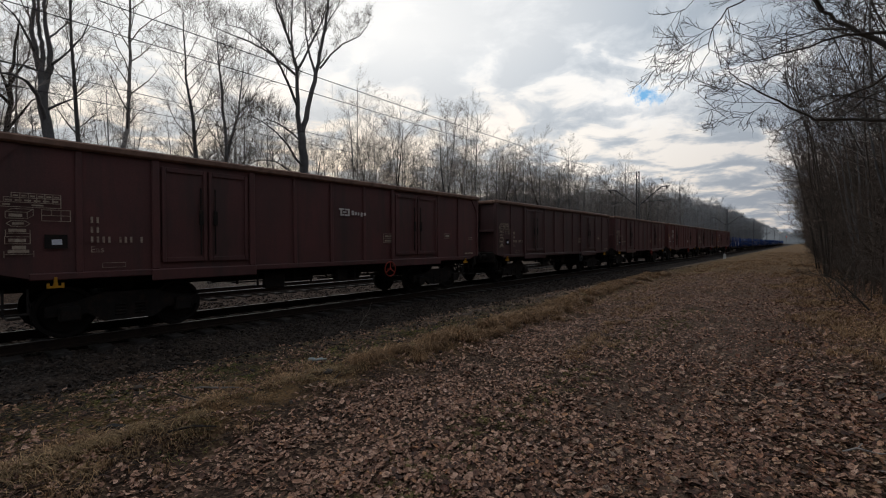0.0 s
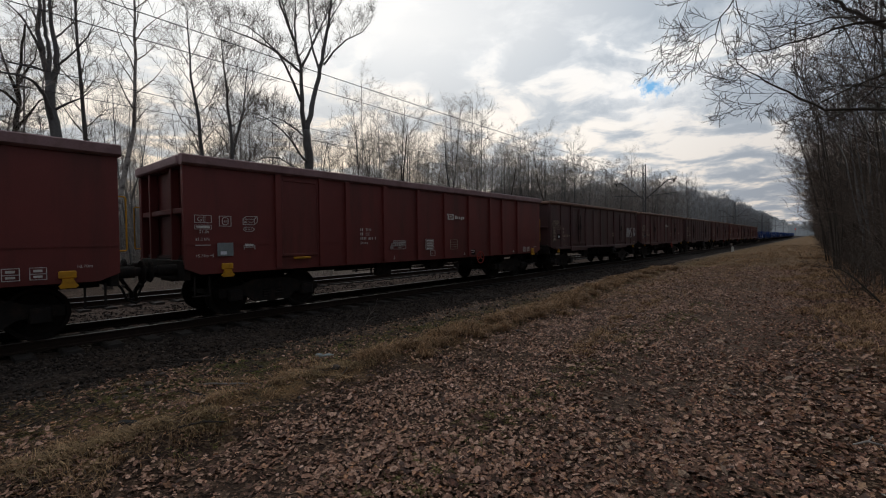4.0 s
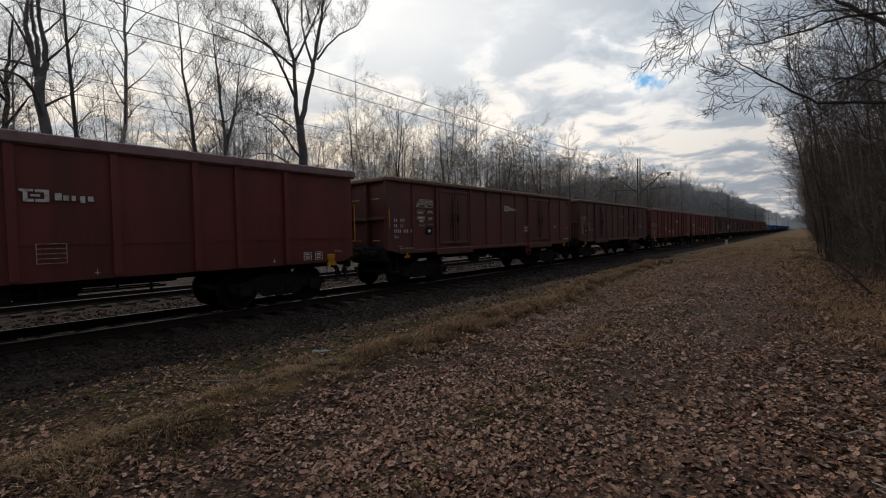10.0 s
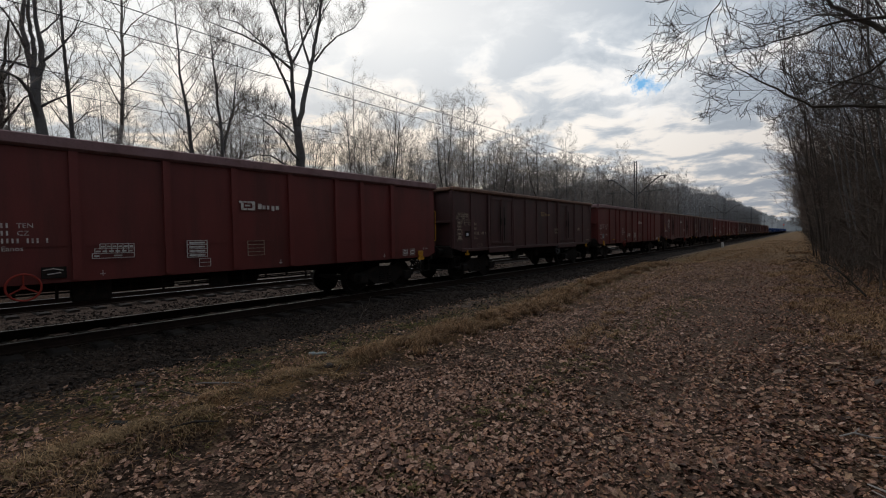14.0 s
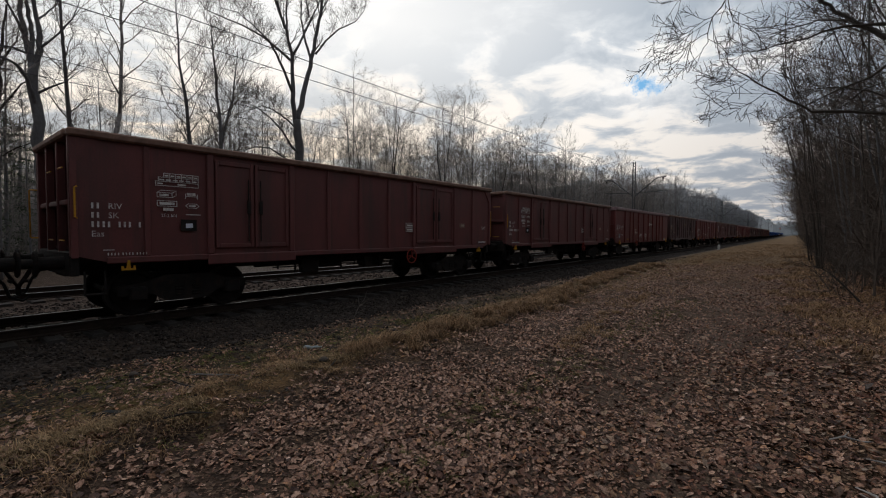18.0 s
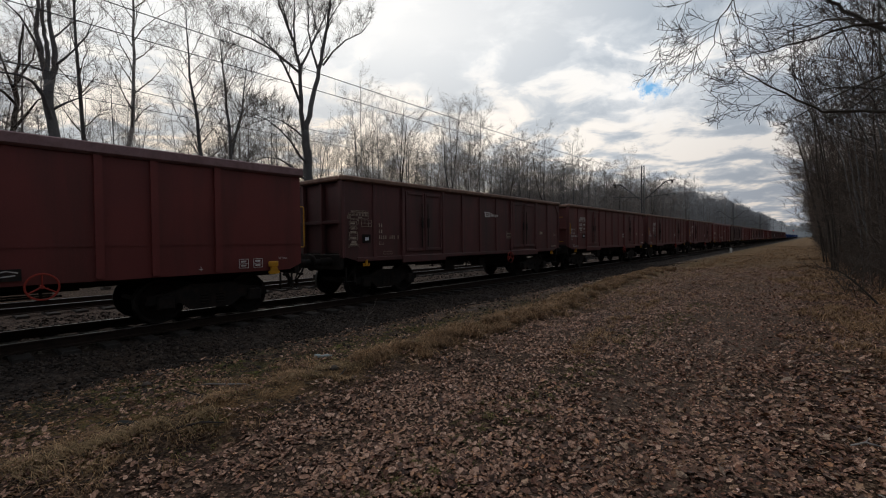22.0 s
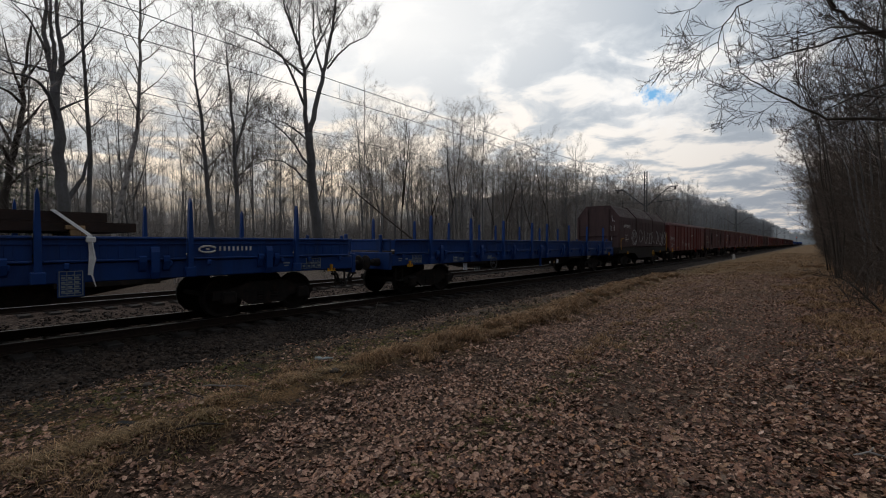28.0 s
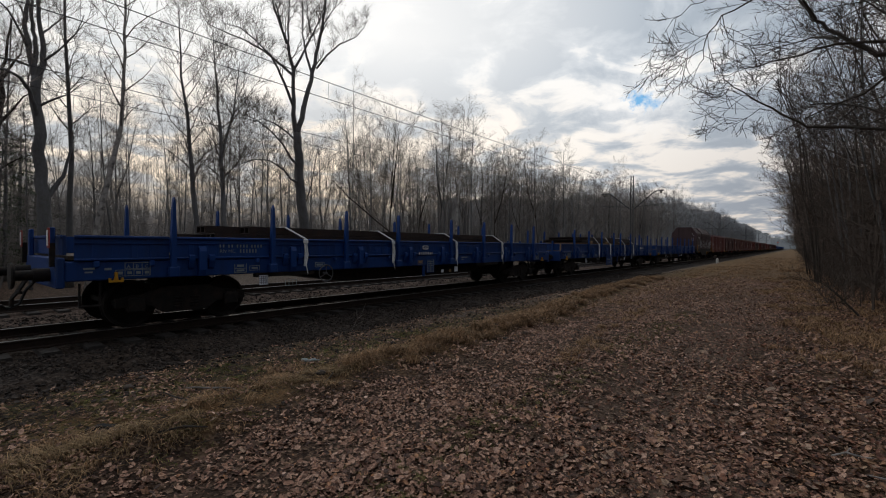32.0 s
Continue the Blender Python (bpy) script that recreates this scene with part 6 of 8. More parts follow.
def stems_tree(rng, stems, bark, low=0.35, n=18, reach=2.4, rise=0.9, droop=0.0, n_sub=6, n_twig=7, twig=0.75, sides=8, thin=0.0075):
    """Trunk and crown shapes from stems of (points, radius at foot, radius at tip)."""
    trunk, crown = Shape(), Shape()
    for pts, r0, r1, *lows in stems:
        pts = [Vector(p) for p in pts]
        fine = []
        for a, b in zip(pts, pts[1:]):
            for i in range(3):
                fine.append(a.lerp(b, i / 3) + Vector((rng.uniform(-1, 1), rng.uniform(-1, 1), 0)) * min(0.06, r0 * 0.25))
        fine.append(pts[-1])
        m = len(fine) - 1
        rad = [r0 + (r1 - r0) * (i / m) ** 0.85 for i in range(m + 1)]
        if not lows:
            rad[0] *= 1.35
        trunk.tube(fine, rad, sides)
        lo = lows[0] if lows else low
        if lo < 1:
            dress(rng, crown, fine, r0, r1, lo, n if not lows else max(5, int(n * 0.6)), reach, rise, droop, n_sub, n_twig, twig, thin)
    return trunk, crown


def straight_stem(rng, H, lean=0.4, curve=0.25):
    a, k = rng.uniform(0, 6.283), rng.uniform(0.2, 1.0) * lean
    pts = []
    for i in range(6):
        t = i / 5
        pts.append(Vector((math.cos(a) * k * t * 1.5 + curve * math.sin(3 * t + a) * t, math.sin(a) * k * t * 1.5 + curve * math.cos(2.5 * t + a) * t, H * t)))
    return pts


def make_tree(name, label, trunk, crown, bark, loc, group="bare trees", twig_mat=None, kind=""):
    tree = tagged(new(name), label, "tree", group, kind)
    tree.location = loc
    part("trunk", trunk, bark, tree, smooth=True)
    part("crown", crown, twig_mat or M_TWIG, tree)
    return tree


def ground_at(x, s):
    return (x, s, ground_z(x, s) - 0.05)


def left_woods():
    rng = random.Random(11)
    # trees that stand out at the wood's edge, by the run of their stems
    def hero(name, label, stems, bark, **k):
        x, y = stems[0][0][0][0], stems[0][0][0][1]
        z = ground_z(x, y) - 0.05
        local = [([(p[0] - x, p[1] - y, p[2] - z) for p in s[0]], *s[1:]) for s in stems]
        trunk, crown = stems_tree(rng, local, bark, **k)
        make_tree(name, label, trunk, crown, bark, (x, y, z))
    X = -22.0
    hero("alder_tree", "old grey alder with twisted triple stem and broken limb", [
        ([(X, 3.45, 1.42), (X, 3.41, 2.68), (X, 3.31, 4.18), (X, 3.24, 6.10), (X, 3.21, 7.58)], 0.240, 0.150, 1.00),
        ([(X, 3.20, 7.45), (X, 3.06, 8.07), (X, 2.97, 8.67), (X, 2.90, 9.38), (X, 2.95, 10.24), (X, 2.93, 11.69), (X, 2.88, 13.33)], 0.120, 0.030, 0.35),
        ([(X, 3.20, 7.45), (X, 3.14, 7.82), (X, 3.20, 8.54), (X, 3.12, 9.25), (X, 3.05, 9.96), (X, 3.10, 10.93), (X, 3.20, 12.66)], 0.100, 0.030, 0.35),
        ([(X, 3.20, 7.45), (X, 3.36, 8.01), (X, 3.41, 8.50), (X, 3.33, 9.07), (X, 3.29, 9.74), (X, 3.23, 10.35), (X, 3.39, 11.69), (X, 3.50, 13.24)], 0.120, 0.030, 0.35),
        ([(X, 3.23, 5.99), (X + 0.3, 3.10, 6.45), (X + 0.6, 2.91, 6.87), (X + 0.9, 2.65, 7.18), (X + 0.9, 2.30, 7.33), (X + 0.9, 1.86, 7.30), (X + 0.9, 1.37, 7.46)], 0.090, 0.020, 0.25),
        ([(X, 2.97, 8.57), (X + 0.4, 2.69, 8.99), (X + 0.8, 2.36, 9.43), (X + 0.8, 1.95, 9.79)], 0.055, 0.015, 0.25),
        ([(X, 3.16, 7.89), (X - 0.3, 2.69, 8.10), (X - 0.7, 2.23, 8.16), (X - 0.7, 1.73, 8.36)], 0.050, 0.015, 0.25),
        ([(X, 3.31, 6.54), (X + 0.4, 3.61, 6.77), (X + 0.8, 3.96, 6.96), (X + 0.8, 4.35, 7.46)], 0.050, 0.012, 0.25),
        ([(X, 3.33, 9.20), (X - 0.4, 3.64, 9.65), (X - 0.4, 3.98, 10.17), (X - 0.4, 4.20, 10.85)], 0.045, 0.012, 0.25),
        ([(X, 3.36, 8.16), (X + 0.5, 3.75, 8.61), (X + 0.9, 4.19, 9.30), (X + 0.9, 4.41, 10.05)], 0.045, 0.012, 0.25),
        ([(X, 3.48, 3.12), (X, 3.71, 3.51), (X, 3.97, 4.00), (X, 4.10, 4.62), (X, 4.27, 5.60)], 0.110, 0.030, 1.00)], M_BARK, n=9, reach=1.6, rise=0.7, n_sub=6, n_twig=5, twig=0.45, thin=0.005)
    hero("poplar_tree", "tall bare tree forking into several straight main stems", [
        ([(X, 14.66, 1.45), (X, 14.44, 3.01), (X, 14.22, 5.25), (X, 14.15, 6.52), (X, 14.04, 7.71)], 0.310, 0.210, 1.00),
        ([(X, 14.04, 7.45), (X, 13.83, 8.68), (X, 13.83, 9.78), (X, 13.79, 11.03), (X, 13.48, 12.34), (X, 12.87, 13.65), (X, 12.31, 14.93), (X, 11.74, 16.73)], 0.150, 0.020, 0.25),
        ([(X, 14.04, 7.45), (X, 14.45, 9.14), (X, 14.94, 10.88), (X, 15.29, 12.46), (X, 15.68, 14.24), (X, 15.92, 15.83), (X, 16.17, 18.28), (X, 16.33, 20.70)], 0.170, 0.025, 0.30),
        ([(X, 13.83, 9.15), (X + 0.3, 13.20, 9.93), (X + 0.7, 12.46, 10.64), (X + 1.0, 11.88, 11.06), (X + 1.3, 10.97, 11.34), (X + 1.5, 10.10, 11.61), (X + 1.5, 9.21, 11.48)], 0.085, 0.012, 0.25),
        ([(X, 13.76, 10.86), (X - 0.3, 13.03, 11.42), (X - 0.6, 12.37, 11.90), (X - 1.0, 11.57, 12.28), (X - 1.0, 10.67, 12.29), (X - 1.0, 9.69, 12.37), (X - 1.0, 9.29, 12.94)], 0.075, 0.012, 0.25),
        ([(X, 13.83, 11.14), (X + 0.4, 14.16, 12.09), (X + 0.5, 14.56, 13.02), (X + 0.5, 15.13, 14.20), (X + 0.5, 15.52, 15.34), (X + 0.5, 15.68, 17.05)], 0.075, 0.012, 0.25),
        ([(X, 13.48, 12.18), (X - 0.4, 13.73, 13.36), (X - 0.6, 13.91, 15.00), (X - 0.6, 13.95, 17.52)], 0.070, 0.012, 0.25),
        ([(X, 13.37, 12.46), (X + 0.5, 12.76, 13.16), (X + 0.9, 12.21, 13.84), (X + 0.9, 11.58, 14.61)], 0.060, 0.012, 0.25),
        ([(X, 15.05, 11.24), (X - 0.3, 14.86, 12.32), (X - 0.7, 14.83, 13.76), (X - 0.7, 14.87, 15.39), (X - 0.7, 14.76, 17.60)], 0.080, 0.015, 0.25),
        ([(X, 15.32, 11.71), (X + 0.3, 15.80, 12.56), (X + 0.6, 16.50, 13.36), (X + 0.6, 17.70, 14.22), (X + 0.6, 18.38, 15.07), (X + 0.6, 18.62, 15.59)], 0.065, 0.010, 0.25),
        ([(X, 15.60, 13.88), (X - 0.4, 16.21, 14.94), (X - 0.4, 16.92, 16.07), (X - 0.4, 17.35, 17.81)], 0.055, 0.010, 0.25),
        ([(X + 0.5, 14.56, 13.34), (X + 0.9, 14.09, 13.96), (X + 0.9, 14.02, 15.04)], 0.045, 0.010, 0.25),
        ([(X, 14.07, 5.87), (X + 0.4, 13.36, 6.24), (X + 0.8, 12.68, 6.75), (X + 0.8, 12.09, 7.24), (X + 0.8, 11.41, 7.61), (X + 0.8, 10.80, 7.77), (X + 0.8, 10.37, 7.79)], 0.070, 0.010, 0.30),
        ([(X, 14.07, 7.21), (X - 0.4, 13.72, 7.71), (X - 0.8, 13.09, 8.20), (X - 0.8, 12.45, 8.28), (X - 0.8, 11.87, 7.94), (X - 0.8, 11.25, 7.70)], 0.060, 0.010, 0.30),
        ([(X, 14.14, 4.92), (X + 0.3, 13.53, 5.01), (X + 0.7, 12.85, 5.39), (X + 0.7, 12.03, 5.77), (X + 0.7, 11.25, 5.71), (X + 0.7, 10.36, 5.30), (X + 0.7, 9.93, 4.91)], 0.065, 0.010, 0.30)], M_BARK, n=26, reach=1.25, rise=1.5, n_sub=6, n_twig=6, twig=0.55, thin=0.006)
    hero("birch_tree", "leaning white-barked birch with fine drooping twigs", [
        ([(X, 4.75, -0.4), (X, 5.05, 2.3), (X, 5.5, 4.5), (X, 5.8, 6.3), (X, 5.9, 8.5), (X, 5.95, 11.0), (X, 6.0, 15.5)], 0.14, 0.03)], M_BIRCH, low=0.4, n=20, reach=2.3, rise=1.2, droop=0.08)
    hero("alder_tree", "slender dark alder with narrow crown of upright twigs", [
        ([(X, 9.1, -0.4), (X, 8.6, 3.9), (X, 8.4, 7.2), (X, 8.1, 9.1), (X, 8.0, 12.0)], 0.15, 0.02)], M_BARK, low=0.35, n=26, reach=2.1, rise=1.0)
    hero("alder_tree", "slender dark alder forked low with upright branches", [
        ([(X, 10.1, -0.4), (X, 10.0, 3.1), (X, 9.9, 6.3), (X, 9.7, 8.9), (X, 9.5, 11.5)], 0.17, 0.02),
        ([(X, 9.9, 5.8), (X, 10.5, 8.0), (X, 10.8, 10.6)], 0.08, 0.02, 0.3)], M_BARK, low=0.35, n=26, reach=2.1, rise=1.0)
    hero("alder_tree", "slim straight alder behind the old double-stemmed tree", [
        ([(X - 1.5, 4.4, -0.4), (X - 1.5, 4.5, 5.0), (X - 1.5, 4.3, 10.0), (X - 1.5, 4.2, 14.5)], 0.13, 0.02)], M_BARK, low=0.35, n=22, reach=2.0, rise=1.0)
    hero("oak_tree", "crooked dark oak with tangled spreading limbs", [
        ([(-24.0, 1.86, 1.42), (-24.0, 1.97, 3.35), (-24.0, 2.14, 4.57), (-24.0, 2.41, 5.95), (-24.0, 2.53, 6.93), (-24.0, 2.51, 7.86), (-24.0, 2.63, 8.90), (-24.0, 2.77, 10.18)], 0.150, 0.030, 0.35),
        ([(-24.0, 2.53, 6.93), (-23.7, 2.13, 7.27), (-23.4, 1.79, 7.34), (-23.1, 1.34, 7.32)], 0.070, 0.015, 0.20),
        ([(-24.0, 2.51, 7.75), (-24.3, 2.79, 8.44), (-24.6, 3.10, 9.05), (-24.9, 3.28, 9.92)], 0.060, 0.012, 0.20),
        ([(-24.0, 2.14, 4.57), (-23.6, 1.85, 5.18), (-23.2, 1.47, 5.33), (-22.8, 1.11, 5.69)], 0.070, 0.015, 0.20),
        ([(-24.0, 2.41, 5.95), (-23.7, 2.78, 6.63), (-23.4, 3.05, 7.10), (-23.1, 3.35, 7.36)], 0.055, 0.012, 0.20),
        ([(-24.0, 2.01, 3.57), (-23.7, 2.39, 4.23), (-23.4, 2.86, 4.65), (-23.1, 3.33, 4.90)], 0.050, 0.012, 0.20),
        ([(-24.0, 2.24, 5.10), (-24.3, 1.93, 6.07), (-24.6, 1.71, 6.78), (-24.9, 1.57, 7.81)], 0.060, 0.012, 0.20),
        ([(-24.0, 2.53, 7.09), (-24.2, 2.27, 8.23), (-24.4, 2.09, 9.05), (-24.6, 1.97, 10.09)], 0.060, 0.012, 0.20)], M_DARKBARK, n=16, reach=1.6, rise=0.35, n_sub=6, n_twig=5, twig=0.45, thin=0.005)
    # patterns for the rest of the wood
    protos = []
    kinds = [("alder_tree", "slender bare alder in the wood beside the line", M_BARK, 2.4, 0.95, 0.0), ("birch_tree", "slim white birch in the wood beside the line", M_BIRCH, 2.2, 1.1, 0.10),
             ("oak_tree", "bare dark-barked tree with spreading twigs", M_DARKBARK, 3.0, 0.75, 0.0)]
    for i in range(9):
        name, label, bark, reach, rise, droop = kinds[(0, 0, 1, 0, 2, 0, 1, 2, 0)[i]]
        H = rng.uniform(10.0, 13.2)
        stems = [(straight_stem(rng, H, 0.8), rng.uniform(0.06, 0.10), 0.014)]
        if i in (4, 7, 8):
            s = stems[0][0]
            stems.append(([s[2], s[2] + Vector((0.7, 0.5, 2.5)), s[2] + Vector((1.0, 0.9, 5.5))], 0.07, 0.02, 0.2))
        trunk, crown = stems_tree(rng, stems, bark, low=rng.uniform(0.25, 0.42), n=21, reach=reach * 0.98, rise=rise * 0.8, droop=droop, n_sub=7, n_twig=6, twig=0.6, sides=6, thin=0.0055)
        protos.append(make_tree(name, label, trunk, crown, bark, (0, 0, 0)))
    used = set()
    spots = []
    tries = 0
    spots += [(-23.0, 27.5), (-24.0, 30.0), (-23.5, 36.0), (-24.5, 38.5), (-23.5, 19.0), (-24.0, 23.0), (-23.5, -1.2), (-25.0, 0.6), (-26.5, -3.0), (-24.5, -4.2), (-28.0, 3.0), (-27.2, 7.0), (-26.0, 11.8), (-31.0, 1.8), (-30.0, -5.5), (-35.0, -1.0), (-33.0, 7.5)]
    while len(spots) < 195 and tries < 9000:
        tries += 1
        s = rng.uniform(-6, 46) if len(spots) < 66 else rng.uniform(12, 42) if len(spots) < 105 else rng.uniform(40, 112)
        d = rng.random() ** (1.0 if s < 40 else 1.5) * (26 if s < 40 else 16)
        x = -21.0 - d + bend(s)
        if d < 8.0 and -8 < s < 18 or d < 4 and s < 26:
            continue
        if any((x - a) ** 2 + (s - b) ** 2 < (1.0 if d > 6 else 2.2) for a, b in spots):
            continue
        spots.append((x, s))
    for i, (x, s) in enumerate(spots):
        j = rng.randrange(len(protos))
        k = rng.uniform(0.80, 1.12)
        m = Matrix.Translation(ground_at(x, s)) @ Matrix.Rotation(rng.uniform(0, 6.283), 4, "Z")
        if j not in used:
            used.add(j)
            protos[j].matrix_basis = m
        else:
            t = copy_thing(protos[j], m)
            t.scale = (k, k, k * rng.uniform(0.95, 1.08))
    return protos


def far_mass(name, label, protos, spots, rng, lo, hi, mats=(M_BARK, M_TWIG)):
    """A far stand of trees as two joined meshes."""
    base = tagged(new(name), label, "woodland", kind="stuff")
    arrays = []
    for p in protos:
        per = []
        for c in sorted(p.children, key=lambda o: o.name.split(".")[0] != "trunk"):
            me = c.data
            v = np.empty(len(me.vertices) * 3)
            me.vertices.foreach_get("co", v)
            per.append((v.reshape(-1, 3), [tuple(f.vertices) for f in me.polygons], me.materials[0]))
        arrays.append(per)
    for which, nm in ((0, "trunks"), (1, "crowns")):
        V, F, n = [], [], 0
        r2 = random.Random(5)
        for x, s in spots:
            per = arrays[r2.randrange(len(arrays))]
            a, k = r2.uniform(0, 6.283), r2.uniform(lo, hi)
            v, f, mat = per[which]
            c, sn = math.cos(a) * k, math.sin(a) * k
            q = np.stack([v[:, 0] * c - v[:, 1] * sn + x, v[:, 0] * sn + v[:, 1] * c + s, v[:, 2] * k + ground_z(x, s) - 0.05], 1)
            V.append(q)
            F += [tuple(n + i for i in face) for face in f]
            n += len(q)
        me = bpy.data.meshes.new(nm)
        me.from_pydata(np.concatenate(V).tolist(), [], F)
        me.materials.append(mats[which])
        part(nm, me, None, base)
    return base


WOOD = left_woods()


def light_protos(rng, n, H, reach, rise, twig, bark, nb=12):
    out = []
    for i in range(n):
        trunk, crown = stems_tree(rng, [(straight_stem(rng, rng.uniform(*H), 0.8), 0.15, 0.03)], bark, low=0.25, n=nb, reach=reach, rise=rise, n_sub=5, n_twig=3, twig=twig, sides=4, thin=0.015)
        out.append(make_tree("tree", "bare tree in a far stand", trunk, crown, bark, (0, 0, 0)))
    return out


def drop_protos(protos):
    for p in protos:
        for o in (*p.children, p):
            bpy.data.objects.remove(o)


rng_far = random.Random(3)
far_set = light_protos(rng_far, 5, (10.5, 12.5), 2.7, 0.75, 0.85, M_BARK, 20)
spots = []
for i in range(380):
    s = 40 + 320 * (i / 380) ** 1.3
    x = (-20.5 if s > 80 else -24) - rng_far.random() ** 1.3 * (18 if s < 160 else 6) + bend(s)
    spots.append((x, s + rng_far.uniform(-3, 3)))
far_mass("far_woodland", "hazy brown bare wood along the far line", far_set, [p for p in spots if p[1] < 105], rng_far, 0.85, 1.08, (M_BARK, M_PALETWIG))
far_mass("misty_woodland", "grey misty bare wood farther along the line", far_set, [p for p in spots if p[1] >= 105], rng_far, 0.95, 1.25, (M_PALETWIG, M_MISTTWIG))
back = [(-47 - 30 * rng_far.random(), rng_far.uniform(-30, 170)) for i in range(36)] + [(-27 - 20 * rng_far.random(), rng_far.uniform(-45, -9)) for i in range(14)]
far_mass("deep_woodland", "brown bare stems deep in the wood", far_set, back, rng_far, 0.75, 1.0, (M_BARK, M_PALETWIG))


# ---- undergrowth along the wood's edge
def brush():
    rng = random.Random(21)
    protos = []
    for i in range(4):
        s = Shape()
        for j in range(11):
            a, L = rng.uniform(0, 6.283), rng.uniform(0.9, 2.3)
            grow_branch(rng, s, (rng.uniform(-0.3, 0.3), rng.uniform(-0.3, 0.3), 0), (0.4 * math.cos(a), 0.4 * math.sin(a), 1), L, 0.014, 0, 0, 5, 3, 0.35)
        protos.append(tagged(part("shrub", s, M_TWIG), "leafless brown shrub at the wood's edge", "shrub", "leafless shrubs"))
    for i in range(60):
        s = rng.uniform(-4, 70)
        x = -20.6 - rng.random() ** 1.4 * 14 + bend(s)
        m = Matrix.Translation(ground_at(x, s)) @ Matrix.Rotation(rng.uniform(0, 6.283), 4, "Z")
        if i < 4:
            protos[i].matrix_basis = m
        else:
            c = copy_thing(protos[rng.randrange(4)], m)
            c.scale = (rng.uniform(0.8, 1.4),) * 3


brush()


def underbrush():
    rng = random.Random(23)
    protos = []
    for i in range(4):
        s = Shape()
        for j in range(9):
            a, L = rng.uniform(0, 6.283), rng.uniform(0.6, 1.7)
            grow_branch(rng, s, (rng.uniform(-0.4, 0.4), rng.uniform(-0.4, 0.4), 0), (0.7 * math.cos(a), 0.7 * math.sin(a), 0.9), L, 0.009, 0, 0.02, 5, 3, 0.3, 0.005)
        protos.append(tagged(part("shrub", s, M_DARKTWIG), "tangled brown bush at the foot of the thicket", "shrub", "thicket bushes"))
    for i in range(110):
        s = 9.5 + 50 * rng.random() ** 1.3
        x = (0.95 if s > 15 else 2.0) + rng.random() ** 1.6 * 3.5 + bend(s)
        m = Matrix.Translation(ground_at(x, s)) @ Matrix.Rotation(rng.uniform(0, 6.283), 4, "Z")
        if i < 4:
            protos[i].matrix_basis = m
        else:
            copy_thing(protos[rng.randrange(4)], m).scale = (rng.uniform(0.7, 1.3),) * 3


underbrush()


def saplings():
    rng = random.Random(41)
    protos = []
    for i in range(5):
        trunk, crown = stems_tree(rng, [(straight_stem(rng, rng.uniform(5.0, 9.0), 0.9), rng.uniform(0.03, 0.05), 0.008)], M_BARK, low=0.15, n=16, reach=1.1, rise=0.8, n_sub=4, n_twig=4, twig=0.5, sides=5)
        protos.append(make_tree("sapling", "thin bare sapling under the taller trees", trunk, crown, M_BARK, (0, 0, 0), "saplings"))
    for i in range(90):
        s = rng.uniform(-6, 80)
        x = -22.5 - rng.random() ** 1.2 * 20 + bend(s)
        m = Matrix.Translation(ground_at(x, s)) @ Matrix.Rotation(rng.uniform(0, 6.283), 4, "Z")
        if i < 5:
            protos[i].matrix_basis = m
        else:
            copy_thing(protos[rng.randrange(5)], m).scale = (rng.uniform(0.7, 1.15),) * 3


saplings()


def deep_stems(name, label, count, x0, x1, s0, s1, h0, h1, mat, seed):
    """Thin far stems with short side twigs, one mesh."""
    rng = random.Random(seed)
    shape = Shape()
    for i in range(count):
        s = s0 + (s1 - s0) * rng.random() ** 1.2
        x = x0 + (x1 - x0) * rng.random() + bend(s)
        z = ground_z(x, s) - 0.05
        h = rng.uniform(h0, h1)
        foot = Vector((x, s, z))
        tip = foot + Vector((rng.uniform(-0.16, 0.16) * h, rng.uniform(-0.16, 0.16) * h, h))
        mid = foot.lerp(tip, 0.5) + Vector((rng.uniform(-0.06, 0.06), rng.uniform(-0.06, 0.06), 0)) * h
        r = rng.uniform(0.012, 0.036)
        shape.tube([foot, mid, tip], [r, r * 0.7, 0.006], 3, False)
        for j in range(18):
            t = 0.10 + 0.88 * rng.random()
            a = foot.lerp(mid, t * 2) if t < 0.5 else mid.lerp(tip, t * 2 - 1)
            w = Vector((rng.uniform(-1, 1), rng.uniform(-1, 1), rng.uniform(-0.1, 0.9))).normalized()
            spike(shape, a, a + w * rng.uniform(0.4, 1.6), w, 0.010)
    me = shape.mesh(name, mat)
    return tagged(part(name, me), label, "undergrowth", kind="stuff")


deep_stems("young_growth", "dense haze-grey young growth deep in the wood", 6000, -24.5, -60, -22, 175, 1.6, 5.5, M_PALETWIG, 51)
deep_stems("slender_growth", "slim haze-grey young stems standing deep in the wood", 1100, -27, -66, -25, 150, 6.0, 12.5, M_PALETWIG, 53)
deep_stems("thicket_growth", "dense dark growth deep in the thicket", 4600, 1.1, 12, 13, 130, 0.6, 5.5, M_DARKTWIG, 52)


